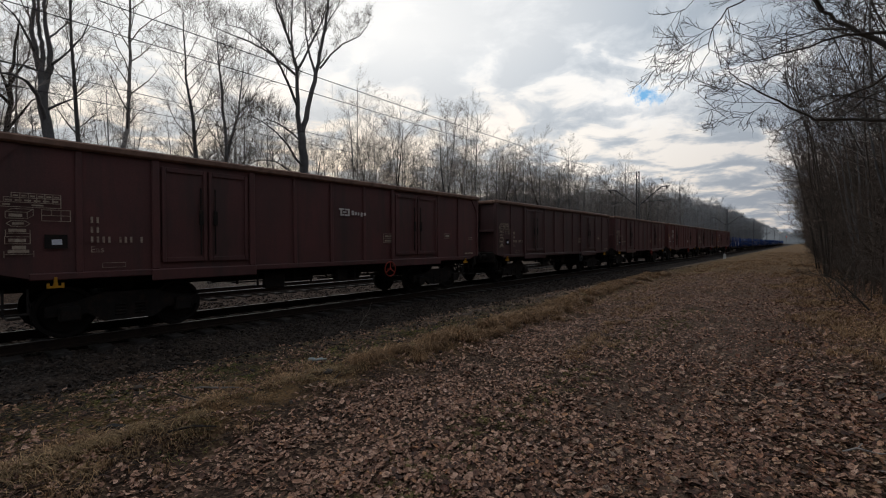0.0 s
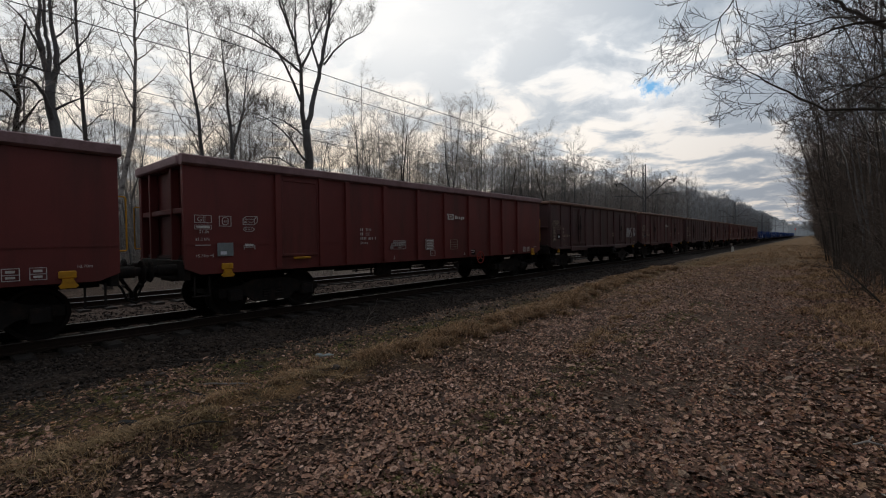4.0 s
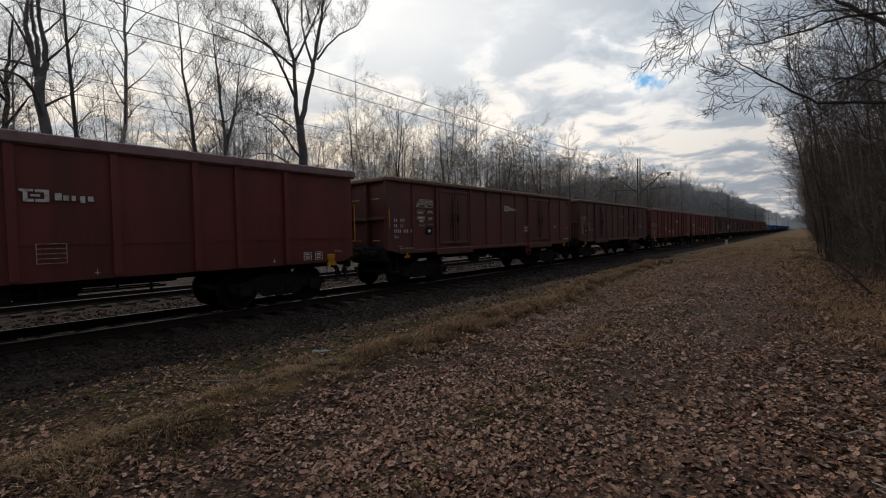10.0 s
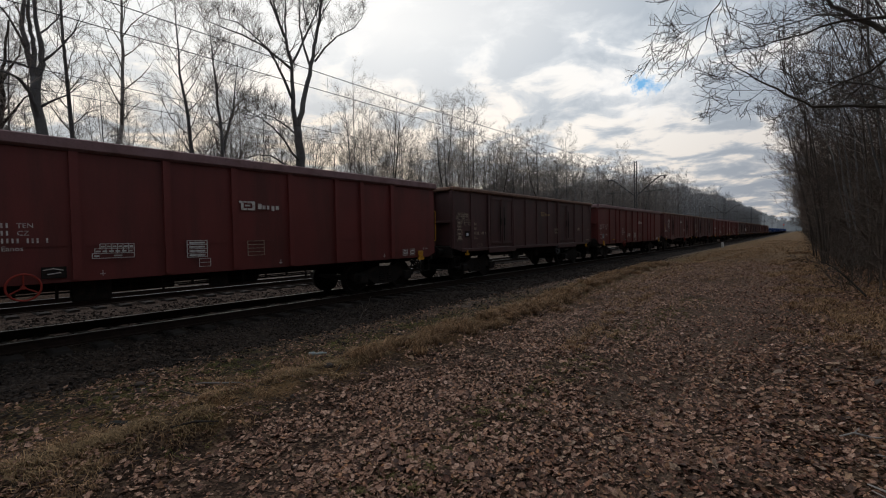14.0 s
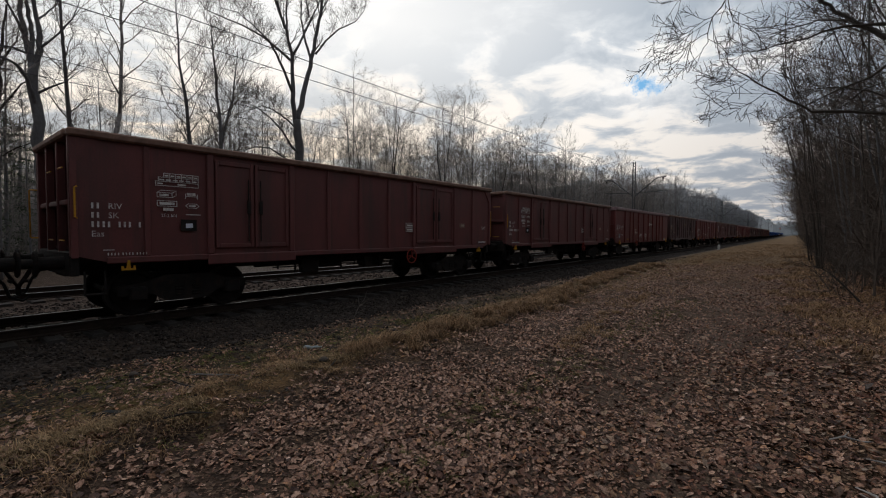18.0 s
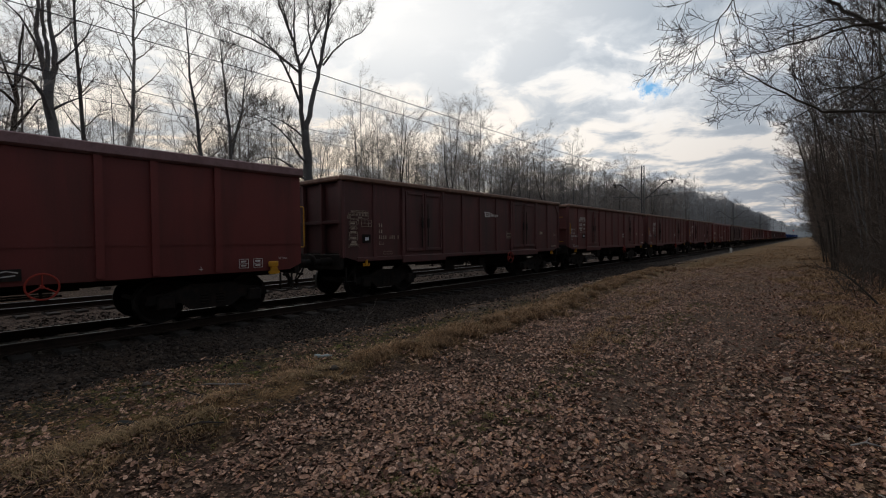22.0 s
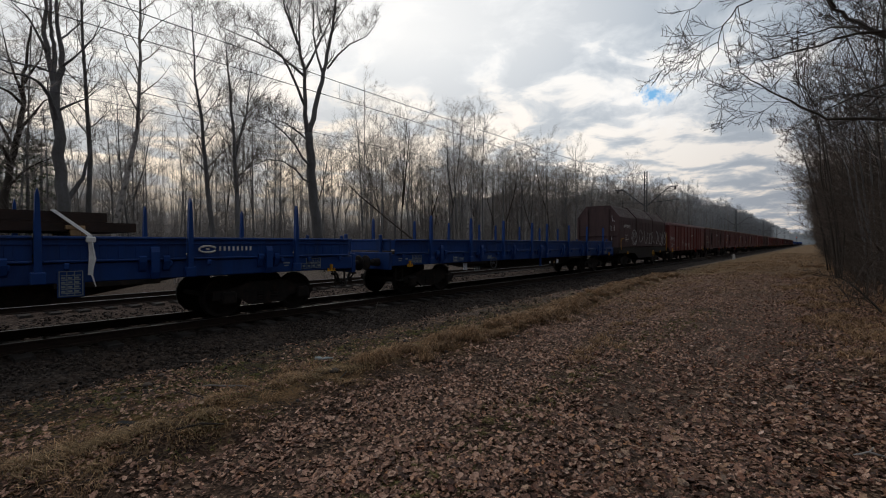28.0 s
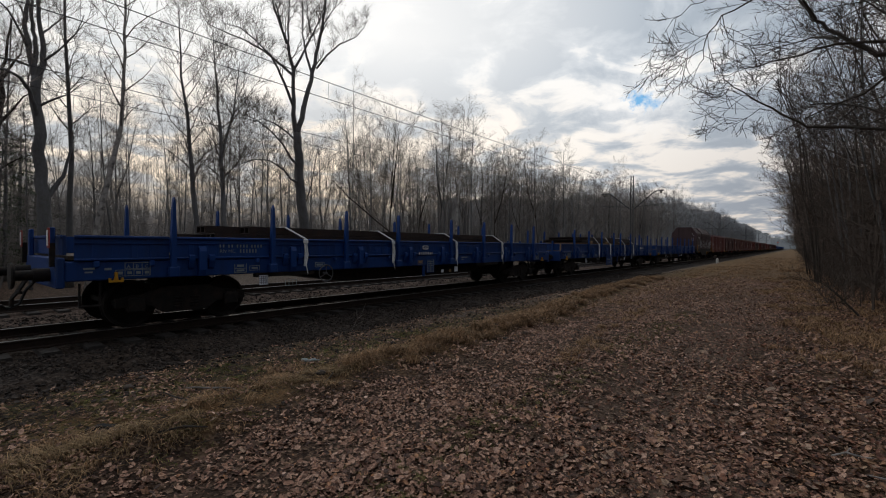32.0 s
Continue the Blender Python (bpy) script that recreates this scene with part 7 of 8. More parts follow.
def backdrop(name, label, line, h, mat, seed):
    """A distant belt of woods with an uneven top, far behind everything else."""
    s = Shape()
    vs, n = [], 0
    for (xa, ya), (xb, yb) in zip(line, line[1:]):
        m = int(math.hypot(xb - xa, yb - ya) / 0.35)
        for i in range(m):
            t = i / m
            x, y = xa + (xb - xa) * t, ya + (yb - ya) * t
            top = h * (0.85 + 0.22 * noise.noise((y * 0.05, seed, x * 0.05)) + 0.10 * noise.noise((y * 0.3, seed + 3, x * 0.3)) + 0.10 * noise.noise((y * 1.3, seed + 7, x * 1.3)) + 0.12 * noise.noise((y * 5.3, seed + 9, x * 5.3)))
            vs += [(x, y, -1.0), (x, y, top), (x + 3 * math.copysign(1, x), y, -1.0), (x + 3 * math.copysign(1, x), y, top - 0.5)]
            n += 1
    fs = []
    for i in range(n - 1):
        a, b = 4 * i, 4 * i + 4
        fs += [(a, b, b + 1, a + 1), (a + 1, b + 1, b + 3, a + 3), (a + 3, b + 3, b + 2, a + 2)]
    return tagged(part(name, s.add(vs, fs), mat), label, "distant woods", kind="structure")


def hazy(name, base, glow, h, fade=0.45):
    """Far woods on a plain backdrop: a faint glow stands in for misty air, the twigs thinning out upwards."""
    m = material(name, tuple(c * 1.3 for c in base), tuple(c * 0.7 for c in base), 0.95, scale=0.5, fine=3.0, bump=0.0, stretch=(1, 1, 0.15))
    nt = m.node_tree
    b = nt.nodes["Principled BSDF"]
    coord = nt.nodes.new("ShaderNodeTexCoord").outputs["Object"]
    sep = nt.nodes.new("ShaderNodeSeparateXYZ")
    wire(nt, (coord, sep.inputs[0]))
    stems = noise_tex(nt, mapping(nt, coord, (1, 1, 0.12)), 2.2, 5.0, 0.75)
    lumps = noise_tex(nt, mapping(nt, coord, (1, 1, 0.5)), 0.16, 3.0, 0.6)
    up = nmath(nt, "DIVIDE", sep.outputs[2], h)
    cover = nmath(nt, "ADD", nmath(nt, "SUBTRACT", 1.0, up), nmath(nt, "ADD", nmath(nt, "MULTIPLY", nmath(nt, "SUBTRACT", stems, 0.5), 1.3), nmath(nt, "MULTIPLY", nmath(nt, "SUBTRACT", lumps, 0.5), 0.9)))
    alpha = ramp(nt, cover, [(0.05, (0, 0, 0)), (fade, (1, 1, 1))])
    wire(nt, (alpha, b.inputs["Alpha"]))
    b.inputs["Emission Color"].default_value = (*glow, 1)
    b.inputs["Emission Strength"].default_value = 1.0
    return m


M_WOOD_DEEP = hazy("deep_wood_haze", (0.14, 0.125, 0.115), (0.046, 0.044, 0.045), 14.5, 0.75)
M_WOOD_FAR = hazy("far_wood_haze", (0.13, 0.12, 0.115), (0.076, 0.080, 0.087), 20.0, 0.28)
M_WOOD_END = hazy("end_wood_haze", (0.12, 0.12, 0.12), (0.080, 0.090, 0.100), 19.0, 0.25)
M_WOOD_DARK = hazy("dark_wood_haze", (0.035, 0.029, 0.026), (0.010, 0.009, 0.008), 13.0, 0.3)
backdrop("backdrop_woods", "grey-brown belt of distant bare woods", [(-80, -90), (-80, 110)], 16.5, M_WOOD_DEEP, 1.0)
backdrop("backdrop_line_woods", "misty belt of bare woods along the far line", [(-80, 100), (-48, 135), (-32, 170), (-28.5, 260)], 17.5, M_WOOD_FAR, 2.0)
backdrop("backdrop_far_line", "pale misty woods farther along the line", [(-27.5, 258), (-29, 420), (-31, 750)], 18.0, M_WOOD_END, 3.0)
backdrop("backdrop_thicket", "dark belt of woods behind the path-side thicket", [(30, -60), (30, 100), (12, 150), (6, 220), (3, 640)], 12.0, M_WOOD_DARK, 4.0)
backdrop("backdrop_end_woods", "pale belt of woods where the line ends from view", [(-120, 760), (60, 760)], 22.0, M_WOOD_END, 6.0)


def evergreens():
    rng = random.Random(8)
    tree = None
    for i, (x, s, k) in enumerate([(-27, 2.0, 1.0), (-30, 3.2, 1.15), (-34, 1.0, 1.2), (-29.5, 0.2, 1.1), (-25.5, 0.3, 0.8), (-32.0, -2.0, 1.3), (-36.0, 4.5, 1.3), (-28.5, -3.0, 1.1)]):
        if tree is None:
            trunk, crown = Shape(), Shape()
            trunk.tube([(0, 0, 0), (0.05, 0, 3), (0, 0.05, 6.6)], [0.10, 0.07, 0.02], 6)
            for j in range(54):
                z = 0.8 + 5.6 * j / 54
                a = j * 2.4
                L = (7.6 - z) * 0.36 * rng.uniform(0.7, 1.2)
                tip = Vector((math.cos(a) * L, math.sin(a) * L, z - 0.15 * L))
                for q in range(26):
                    b = Vector((0, 0, z)).lerp(tip, 0.2 + 0.8 * (q + 1) / 26)
                    w = Vector((rng.uniform(-1, 1), rng.uniform(-1, 1), rng.uniform(-0.5, 0.6))).normalized() * 0.34
                    spike(crown, b, b + w, w.normalized(), 0.013)
            tree = make_tree("pine_tree", "small dark green conifer among bare trees", trunk, crown, M_BARK, ground_at(x, s), "conifers", M_EVERGREEN)
        else:
            copy_thing(tree, Matrix.Translation(ground_at(x, s)) @ Matrix.Rotation(i, 4, "Z")).scale = (k,) * 3


evergreens()


# ---- the thicket beside the path
def thicket():
    rng = random.Random(31)
    protos = []
    for i in range(6):
        H = rng.uniform(8.5, 12.0)
        stems = []
        for j in range(2 if i % 2 else 3):
            s = straight_stem(rng, H * rng.uniform(0.7, 1.0), 0.9)
            off = Vector((rng.uniform(-0.3, 0.3), rng.uniform(-0.3, 0.3), 0))
            # stems lean out over the path
            stems.append(([p + off + Vector((-0.011 * p.z ** 2 * rng.uniform(0.3, 1.2), 0, 0)) for p in s], rng.uniform(0.026, 0.055), 0.010, 0.12))
        bark = M_BARK if i == 2 else M_DARKBARK
        trunk, crown = stems_tree(rng, stems, bark, n=28, reach=1.9, rise=0.45, n_sub=6, n_twig=6, twig=0.42, sides=5, thin=0.0045)
        protos.append(make_tree("young_alder" if bark is M_BARK else "hazel_tree", "thin grey alder stems in the path-side thicket" if bark is M_BARK else "many-stemmed bare hazel leaning over the path", trunk, crown, bark, (0, 0, 0), "thicket trees", M_DARKTWIG))
    spots = [(3.4, 12.6), (2.9, 15.6), (5.2, 10.2), (4.4, 11.6), (6.0, 12.6), (4.9, 13.6), (3.9, 12.9), (6.6, 10.9), (1.95, 18.5), (1.6, 22.5), (2.3, 21.6), (1.5, 24.2)] + [(0.75 + 0.3 * (i % 3), 26 + 2.6 * i) for i in range(14)]
    tries = 0
    while len(spots) < 122 and tries < 6000:
        tries += 1
        n = len(spots)
        s = rng.uniform(9.5, 40) if n < 66 else rng.uniform(40, 95)
        x = (1.0 if s > 24 else 1.7 if s > 14 else 2.7) + rng.random() ** 1.5 * 6.5 + bend(s)
        if any((x - a) ** 2 + (s - b) ** 2 < 0.7 for a, b in spots):
            continue
        spots.append((x, s))
    for i, (x, s) in enumerate(spots):
        m = Matrix.Translation(ground_at(x, s)) @ Matrix.Rotation(rng.uniform(-0.5, 0.5), 4, "Z")
        if i < 6:
            protos[i].matrix_basis = m
        else:
            k = rng.uniform(0.8, 1.15)
            copy_thing(protos[rng.randrange(6)], m).scale = (k, k, k)
    r2 = random.Random(6)
    light = light_protos(r2, 4, (9.0, 12.5), 3.2, 0.5, 0.9, M_DARKBARK, 16)
    far = [(0.5 + r2.random() ** 1.5 * 7 + bend(s), s) for s in [80 + 420 * (i / 140) ** 1.4 for i in range(140)]]
    far_mass("far_thicket", "dark bare thicket along the far path", light, far, r2, 0.85, 1.15, (M_DARKBARK, M_DARKTWIG))
    # Stems out of view, added to close off light beside and behind the viewpoint.
    behind = [(r2.uniform(2.5, 16), r2.uniform(-30, 9.0)) for i in range(34)] + [(r2.uniform(9, 26), r2.uniform(9, 80)) for i in range(50)]
    behind = [p for p in behind if not (p[0] < 5 and p[1] > -3)]
    far_mass("deep_thicket", "unseen dark stems beside and behind the path, added to block light", light, behind, r2, 0.9, 1.2, (M_DARKBARK, M_DARKTWIG))
    drop_protos(light)
    return protos


thicket()
drop_protos(far_set)


def overhanging_tree():
    """A tree just out of view whose limbs reach over the path."""
    rng = random.Random(77)
    trunk, crown = Shape(), Shape()
    x, y = 4.2, 7.6
    z = ground_z(x, y) - 0.05
    trunk.tube([(0, 0, 0), (-0.1, 0, 1.5), (-0.1, 0.1, 3.2), (0.1, 0.1, 6.5), (0.1, 0.2, 9.5)], [0.24, 0.19, 0.16, 0.10, 0.03], 10)
    runs = [([(4.1, 7.6, 2.9), (2.2, 7.2, 3.3), (0.98, 7.0, 3.61), (0.67, 7.0, 3.67), (0.42, 7.0, 3.9), (0.24, 7.0, 4.06), (0.11, 7.0, 4.25), (-0.03, 7.0, 4.5), (-0.2, 6.9, 4.9)], 0.060, 0.015),
            ([(4.1, 7.6, 2.2), (2.5, 7.4, 2.6), (1.28, 7.2, 2.76), (0.71, 7.2, 2.85), (0.07, 7.2, 2.98), (-0.15, 7.2, 3.15), (-0.3, 7.2, 3.28), (-0.52, 7.2, 3.46), (-0.71, 7.2, 3.65), (-0.84, 7.2, 3.81), (-0.91, 7.2, 4.01)], 0.042, 0.004),
            ([(-0.3, 7.2, 3.28), (-0.45, 7.25, 3.3), (-0.65, 7.3, 3.22), (-0.9, 7.3, 3.2), (-1.0, 7.3, 3.1)], 0.008, 0.002),
            ([(-0.52, 7.2, 3.46), (-0.62, 7.1, 3.5), (-0.8, 7.1, 3.45), (-1.05, 7.1, 3.38)], 0.008, 0.002),
            ([(1.6, 7.1, 3.45), (0.78, 6.8, 3.72), (0.33, 6.8, 3.8), (0.14, 6.8, 3.81), (-0.16, 6.8, 3.75), (-0.44, 6.8, 3.75), (-0.64, 6.8, 3.75), (-0.76, 6.8, 3.67)], 0.032, 0.003),
            ([(0.11, 7.0, 4.25), (-0.08, 6.6, 4.53), (-0.5, 6.6, 4.49), (-0.82, 6.6, 4.42), (-0.95, 6.6, 4.22), (-1.0, 6.6, 4.02), (-1.04, 6.6, 3.85), (-1.13, 6.6, 3.68), (-1.24, 6.6, 3.57)], 0.020, 0.002),
            ([(-1.0, 6.6, 4.02), (-1.2, 6.65, 4.0), (-1.4, 6.7, 3.94), (-1.62, 6.7, 3.94)], 0.007, 0.002),
            ([(-0.95, 6.6, 4.22), (-1.14, 6.65, 4.17), (-1.34, 6.7, 4.14)], 0.007, 0.002),
            ([(-0.82, 6.6, 4.42), (-0.73, 6.65, 4.12), (-0.55, 6.7, 3.95), (-0.40, 6.7, 3.91)], 0.008, 0.002),
            ([(-0.5, 6.6, 4.49), (-0.9, 6.7, 4.75), (-1.18, 6.7, 4.69), (-1.38, 6.7, 4.57), (-1.55, 6.7, 4.36), (-1.69, 6.7, 4.13)], 0.010, 0.002),
            ([(0.42, 7.0, 3.9), (0.1, 7.4, 4.15), (-0.25, 7.7, 4.25), (-0.6, 8.0, 4.2)], 0.020, 0.003),
            ([(0.98, 7.0, 3.61), (0.6, 7.6, 3.4), (0.1, 8.2, 3.35), (-0.4, 8.7, 3.2), (-0.6, 9.0, 3.25)], 0.026, 0.003),
            ([(4.1, 7.6, 3.3), (3.0, 8.6, 4.4), (1.9, 9.4, 5.2), (0.9, 10.0, 5.5), (0.2, 10.3, 5.7)], 0.06, 0.006),
            ([(4.1, 7.6, 3.6), (2.9, 9.5, 4.2), (1.8, 11.0, 4.4), (0.9, 12.0, 4.3), (0.2, 12.6, 3.9)], 0.06, 0.006),
            ([(4.1, 7.6, 4.0), (3.0, 9.5, 5.2), (2.0, 11.0, 5.8), (1.2, 12.0, 6.3), (0.5, 12.8, 6.4), (-0.1, 13.3, 6.2)], 0.05, 0.004),
            ([(4.1, 7.6, 2.8), (2.6, 9.0, 3.4), (1.5, 10.4, 3.8), (0.8, 11.2, 3.7), (0.1, 11.9, 3.9), (-0.3, 12.2, 3.7)], 0.04, 0.004),
            ([(1.8, 7.2, 3.4), (1.0, 7.4, 4.0), (0.6, 7.5, 4.5), (0.2, 7.6, 4.9), (-0.2, 7.7, 5.2)], 0.026, 0.003),
            ([(1.28, 7.2, 2.76), (0.8, 7.6, 3.1), (0.4, 7.9, 3.4), (0.0, 8.1, 3.5), (-0.3, 8.3, 3.8)], 0.022, 0.003)]
    for pts, r0, r1 in runs:
        pts = [Vector(p) - Vector((x, y, z)) for p in pts]
        fine = []
        for a, b in zip(pts, pts[1:]):
            for i in range(2):
                fine.append(a.lerp(b, i / 2) + Vector((rng.uniform(-1, 1), rng.uniform(-1, 1), rng.uniform(-1, 1))) * 0.02)
        fine.append(pts[-1])
        m = len(fine) - 1
        crown.tube(fine, [0.72 * (r0 + (r1 - r0) * (i / m) ** 0.8) for i in range(m + 1)], 7, False)
        many = 17 if r0 > 0.021 else 7
        for i in range(many):
            t = 0.15 + 0.85 * (i + rng.random()) / many
            k = min(int(t * m), m - 1)
            base = fine[k].lerp(fine[k + 1], t * m - k)
            along = (fine[k + 1] - fine[k]).normalized()
            side = along.orthogonal().normalized()
            side.rotate(Matrix.Rotation(rng.uniform(0, 6.283), 3, along))
            grow_branch(rng, crown, base, along * 0.9 + side * 0.8 + Vector((0.15, 0.2, -0.02)), rng.uniform(0.2, 0.5) * (1.0 + 0.9 * (1 - t)), 0.0034, 0, 0.03, 6, 4, 0.12, 0.0013)
    dress(rng, crown, [Vector(p) for p in ((-0.1, 0, 2.5), (-0.1, 0.1, 4.5), (0.1, 0.1, 6.5), (0.1, 0.2, 9.5))], 0.14, 0.03, 0.1, 14, 2.4, 0.5, 0, 5, 4, 0.5, 0.004)
    make_tree("oak_tree", "dark bare oak with limbs hanging over the path", trunk, crown, M_DARKBARK, (x, y, z), twig_mat=M_DARKBARK)


overhanging_tree()


# ---- small things
def small_things():
    rng = random.Random(4)
    s = Shape().box(-0.11, 0.11, -0.11, 0.11, -0.1, 0.62, 0.02).add([(-0.09, -0.09, 0.62), (0.09, -0.09, 0.62), (0.09, 0.09, 0.62), (-0.09, 0.09, 0.62), (0, 0, 0.68)], [(0, 1, 4), (1, 2, 4), (2, 3, 4), (3, 0, 4)])
    post = tagged(part("distance_post", s, M_CONCRETE), "short white-painted stone post beside the ballast", "marker post")
    post.location = (-7.1, 57.0, -0.42)
    sig = tagged(new("line_signal"), "distant railway signal showing a red light", "signal")
    sig.location = (-7.6 + bend(300), 300, -0.4)
    part("post", Shape().tube([(0, 0, 0), (0, 0, 5.2)], 0.08, 8), M_MAST, sig)
    part("head", Shape().box(-0.28, 0.28, -0.12, 0.12, 4.2, 5.4, 0.05), M_MAST, sig)
    red = bpy.data.materials.new("red_signal_light")
    red.use_nodes = True
    b = red.node_tree.nodes["Principled BSDF"]
    b.inputs["Base Color"].default_value = (0.8, 0.05, 0.03, 1)
    b.inputs["Emission Color"].default_value = (1, 0.10, 0.06, 1)
    b.inputs["Emission Strength"].default_value = 0.7
    part("red_lamp", Shape().lathe([(-0.16, 0.16), (-0.13, 0.16)], 12, "y").move(0, 0, 4.8), red, sig, "glowing red signal lamp")
    br = Shape()
    run = [(0, 0, 0.72), (0.15, 0, 0.69), (0.36, 0.02, 0.53), (0.55, 0.03, 0.32), (0.70, 0.02, 0.14), (0.85, 0, -0.05)]
    br.tube(run, [0.008, 0.013, 0.017, 0.019, 0.021, 0.024], 6)
    for i in range(9):
        a = Vector(run[1 + i % 4]).lerp(Vector(run[2 + i % 4]), rng.random())
        grow_branch(rng, br, a, (rng.uniform(-0.8, 0.5), rng.uniform(-0.6, 0.6), rng.uniform(-0.1, 0.8)), 0.8, 0.008, 0, 0, 5, 3, 0.2, 0.004)
    fb = tagged(part("fallen_branch", br, M_DARKBARK), "dark fallen branch leaning in the path-side brush", "branch")
    fb.location = (0.19, 13.5, 0.0)
    lg = Shape().tube([(-0.16, 0, 0.04), (-0.05, 0.02, 0.06), (0.1, -0.01, 0.05), (0.2, 0.03, 0.04)], [0.018, 0.032, 0.028, 0.014], 7)
    log = tagged(part("charred_log", lg, M_RUBBER), "short charred log lying in the litter", "log")
    log.location = (-4.80, 1.16, ground_z(-4.80, 1.16))
    log.rotation_euler = (0, 0, 0.9)
    st = Shape().tube([(-0.12, 0.0, 0.03), (-0.11, 0.0, 0.03), (-0.04, 0.005, 0.028), (0.0, -0.01, 0.022), (0.05, 0.0, 0.028), (0.09, 0.01, 0.03), (0.12, 0.012, 0.03), (0.15, 0.015, 0.032)], [0.014, 0.026, 0.028, 0.018, 0.026, 0.024, 0.010, 0.010], 9)
    pb = tagged(part("plastic_bottle", st, M_IVORY), "crushed pale plastic bottle lying on the verge", "rubbish")
    pb.location = (-5.75, 3.9, ground_z(-5.75, 3.9))
    pb.rotation_euler = (0, 0, 0.7)
    for i in range(16):
        x, y = rng.uniform(-7.2, -4.0), rng.uniform(0.8, 9)
        tw = Shape()
        L = rng.uniform(0.2, 0.6)
        tw.tube([(0, 0, 0.015), (L * 0.5, 0.03, 0.03), (L, -0.02, 0.02)], [0.008, 0.010, 0.005], 5)
        t = tagged(part("dead_twig", tw, M_DARKBARK), "dead twig lying on the mossy verge", "twig", "dead twigs")
        t.location = (x, y, ground_z(x, y))
        t.rotation_euler = (0, 0, rng.uniform(0, 6.28))
    for i in range(30):
        x, y = rng.uniform(-7.0, -4.0), 0.8 + 9 * rng.random() ** 1.3
        r = rng.uniform(0.02, 0.06)
        bm = bmesh.new()
        bmesh.ops.create_icosphere(bm, subdivisions=2, radius=r)
        for v in bm.verts:
            v.co *= 1 + 0.35 * noise.noise(v.co * 9 + Vector((i, 0, 0)))
            v.co.z *= 0.6
        me = bpy.data.meshes.new("clod")
        bm.to_mesh(me)
        bm.free()
        me.materials.append(M_DARKBARK if i % 2 else M_STONE)
        c = tagged(part("earth_clod" if i % 2 else "loose_stone", me), "dark clod of earth on the verge" if i % 2 else "loose grey stone on the verge", "clod" if i % 2 else "stone", "stones and clods")
        c.location = (x, y, ground_z(x, y) + r * 0.2)
    # bleached sticks among the leaves by the thicket
    for x, y, a, L in ((0.45, 3.3, 2.0, 0.34), (0.55, 2.75, 1.2, 0.30), (0.75, 3.9, 2.6, 0.42), (0.2, 4.4, 0.4, 0.28), (0.95, 4.6, 1.7, 0.5), (0.1, 2.6, 0.1, 0.22)):
        st = Shape().tube([(0, 0, 0.02), (L * 0.35, 0.05 * L, 0.05), (L * 0.7, -0.08 * L, 0.04), (L, 0.06 * L, 0.03)], [0.006, 0.008, 0.007, 0.004], 6).tube([(L * 0.35, 0.05 * L, 0.05), (L * 0.55, 0.25 * L, 0.07)], [0.005, 0.003], 5)
        t = tagged(part("dead_twig", st, M_BIRCH), "bleached forked stick among fallen leaves", "twig", "dead twigs")
        t.location = (x, y, ground_z(x, y))
        t.rotation_euler = (0, 0, a)
    # a bare weed stalk by the ballast
    w = Shape()
    grow_branch(rng, w, (0, 0, 0), (0.15, 0.1, 1), 0.6, 0.004, 0, 0, 4, 2, 0.08, 0.002)
    weed = tagged(part("weed_stalk", w, M_TWIG), "single dry weed stalk beside the ballast", "weed")
    weed.location = (-7.6, 6.2, ground_z(-7.6, 6.2))
    lean = Shape().tube([(0, 0, 0), (0.05, -1.6, 0.95), (0.05, -3.1, 1.75), (0, -6.2, 3.5), (0.1, -8.6, 4.85), (0.2, -9.9, 5.75)], [0.085, 0.075, 0.065, 0.05, 0.03, 0.012], 7)
    for i in range(9):
        t = 0.35 + 0.07 * i
        grow_branch(rng, lean, (0.1, -9.6 * t, 5.45 * t), (rng.uniform(-1, 1), -0.8, rng.uniform(0.1, 1.0)), 1.1, 0.016, 0, 0, 4, 3, 0.35, 0.006)
    dead = tagged(part("dead_tree", lean, M_DARKBARK), "dead leaning tree caught among the others", "tree")
    dead.location = (-21.6, 25.9, ground_z(-21.6, 25.9) - 0.05)
    bs = Shape().tube([(-0.26, -0.16, 0.02), (-0.13, -0.13, 0.05), (-0.04, 0.03, 0.02), (0.10, 0.05, 0.05), (0.16, 0.17, 0.03), (0.27, 0.18, 0.02)], [0.007, 0.010, 0.011, 0.010, 0.008, 0.005], 7)
    stick = tagged(part("birch_stick", bs, M_PALETWIG), "pale broken birch stick lying on the verge", "branch")
    stick.location = (-5.28, 2.26, ground_z(-5.28, 2.26) + 0.01)


small_things()


# ---- scattered ground cover
def scatter(name, label, mat, verts, faces, category):
    me = bpy.data.meshes.new(name)
    me.from_pydata(verts, [], faces)
    me.materials.append(mat)
    return tagged(part(name, me), label, category, kind="stuff")


def leaf_outline(rng, lobed):
    """A flat leaf about the unit size: a rounded or lobed rim of (u, w) pairs."""
    n = 10 if lobed else 8
    rim = []
    for i in range(n):
        a = 2 * math.pi * (i + 0.3 * rng.uniform(-1, 1)) / n
        r = 1.0 + 0.12 * rng.uniform(-1, 1)
        if lobed and i % 2:
            r *= rng.uniform(0.55, 0.8)
        rim.append((r * math.cos(a), r * math.sin(a) * 0.72))
    return rim


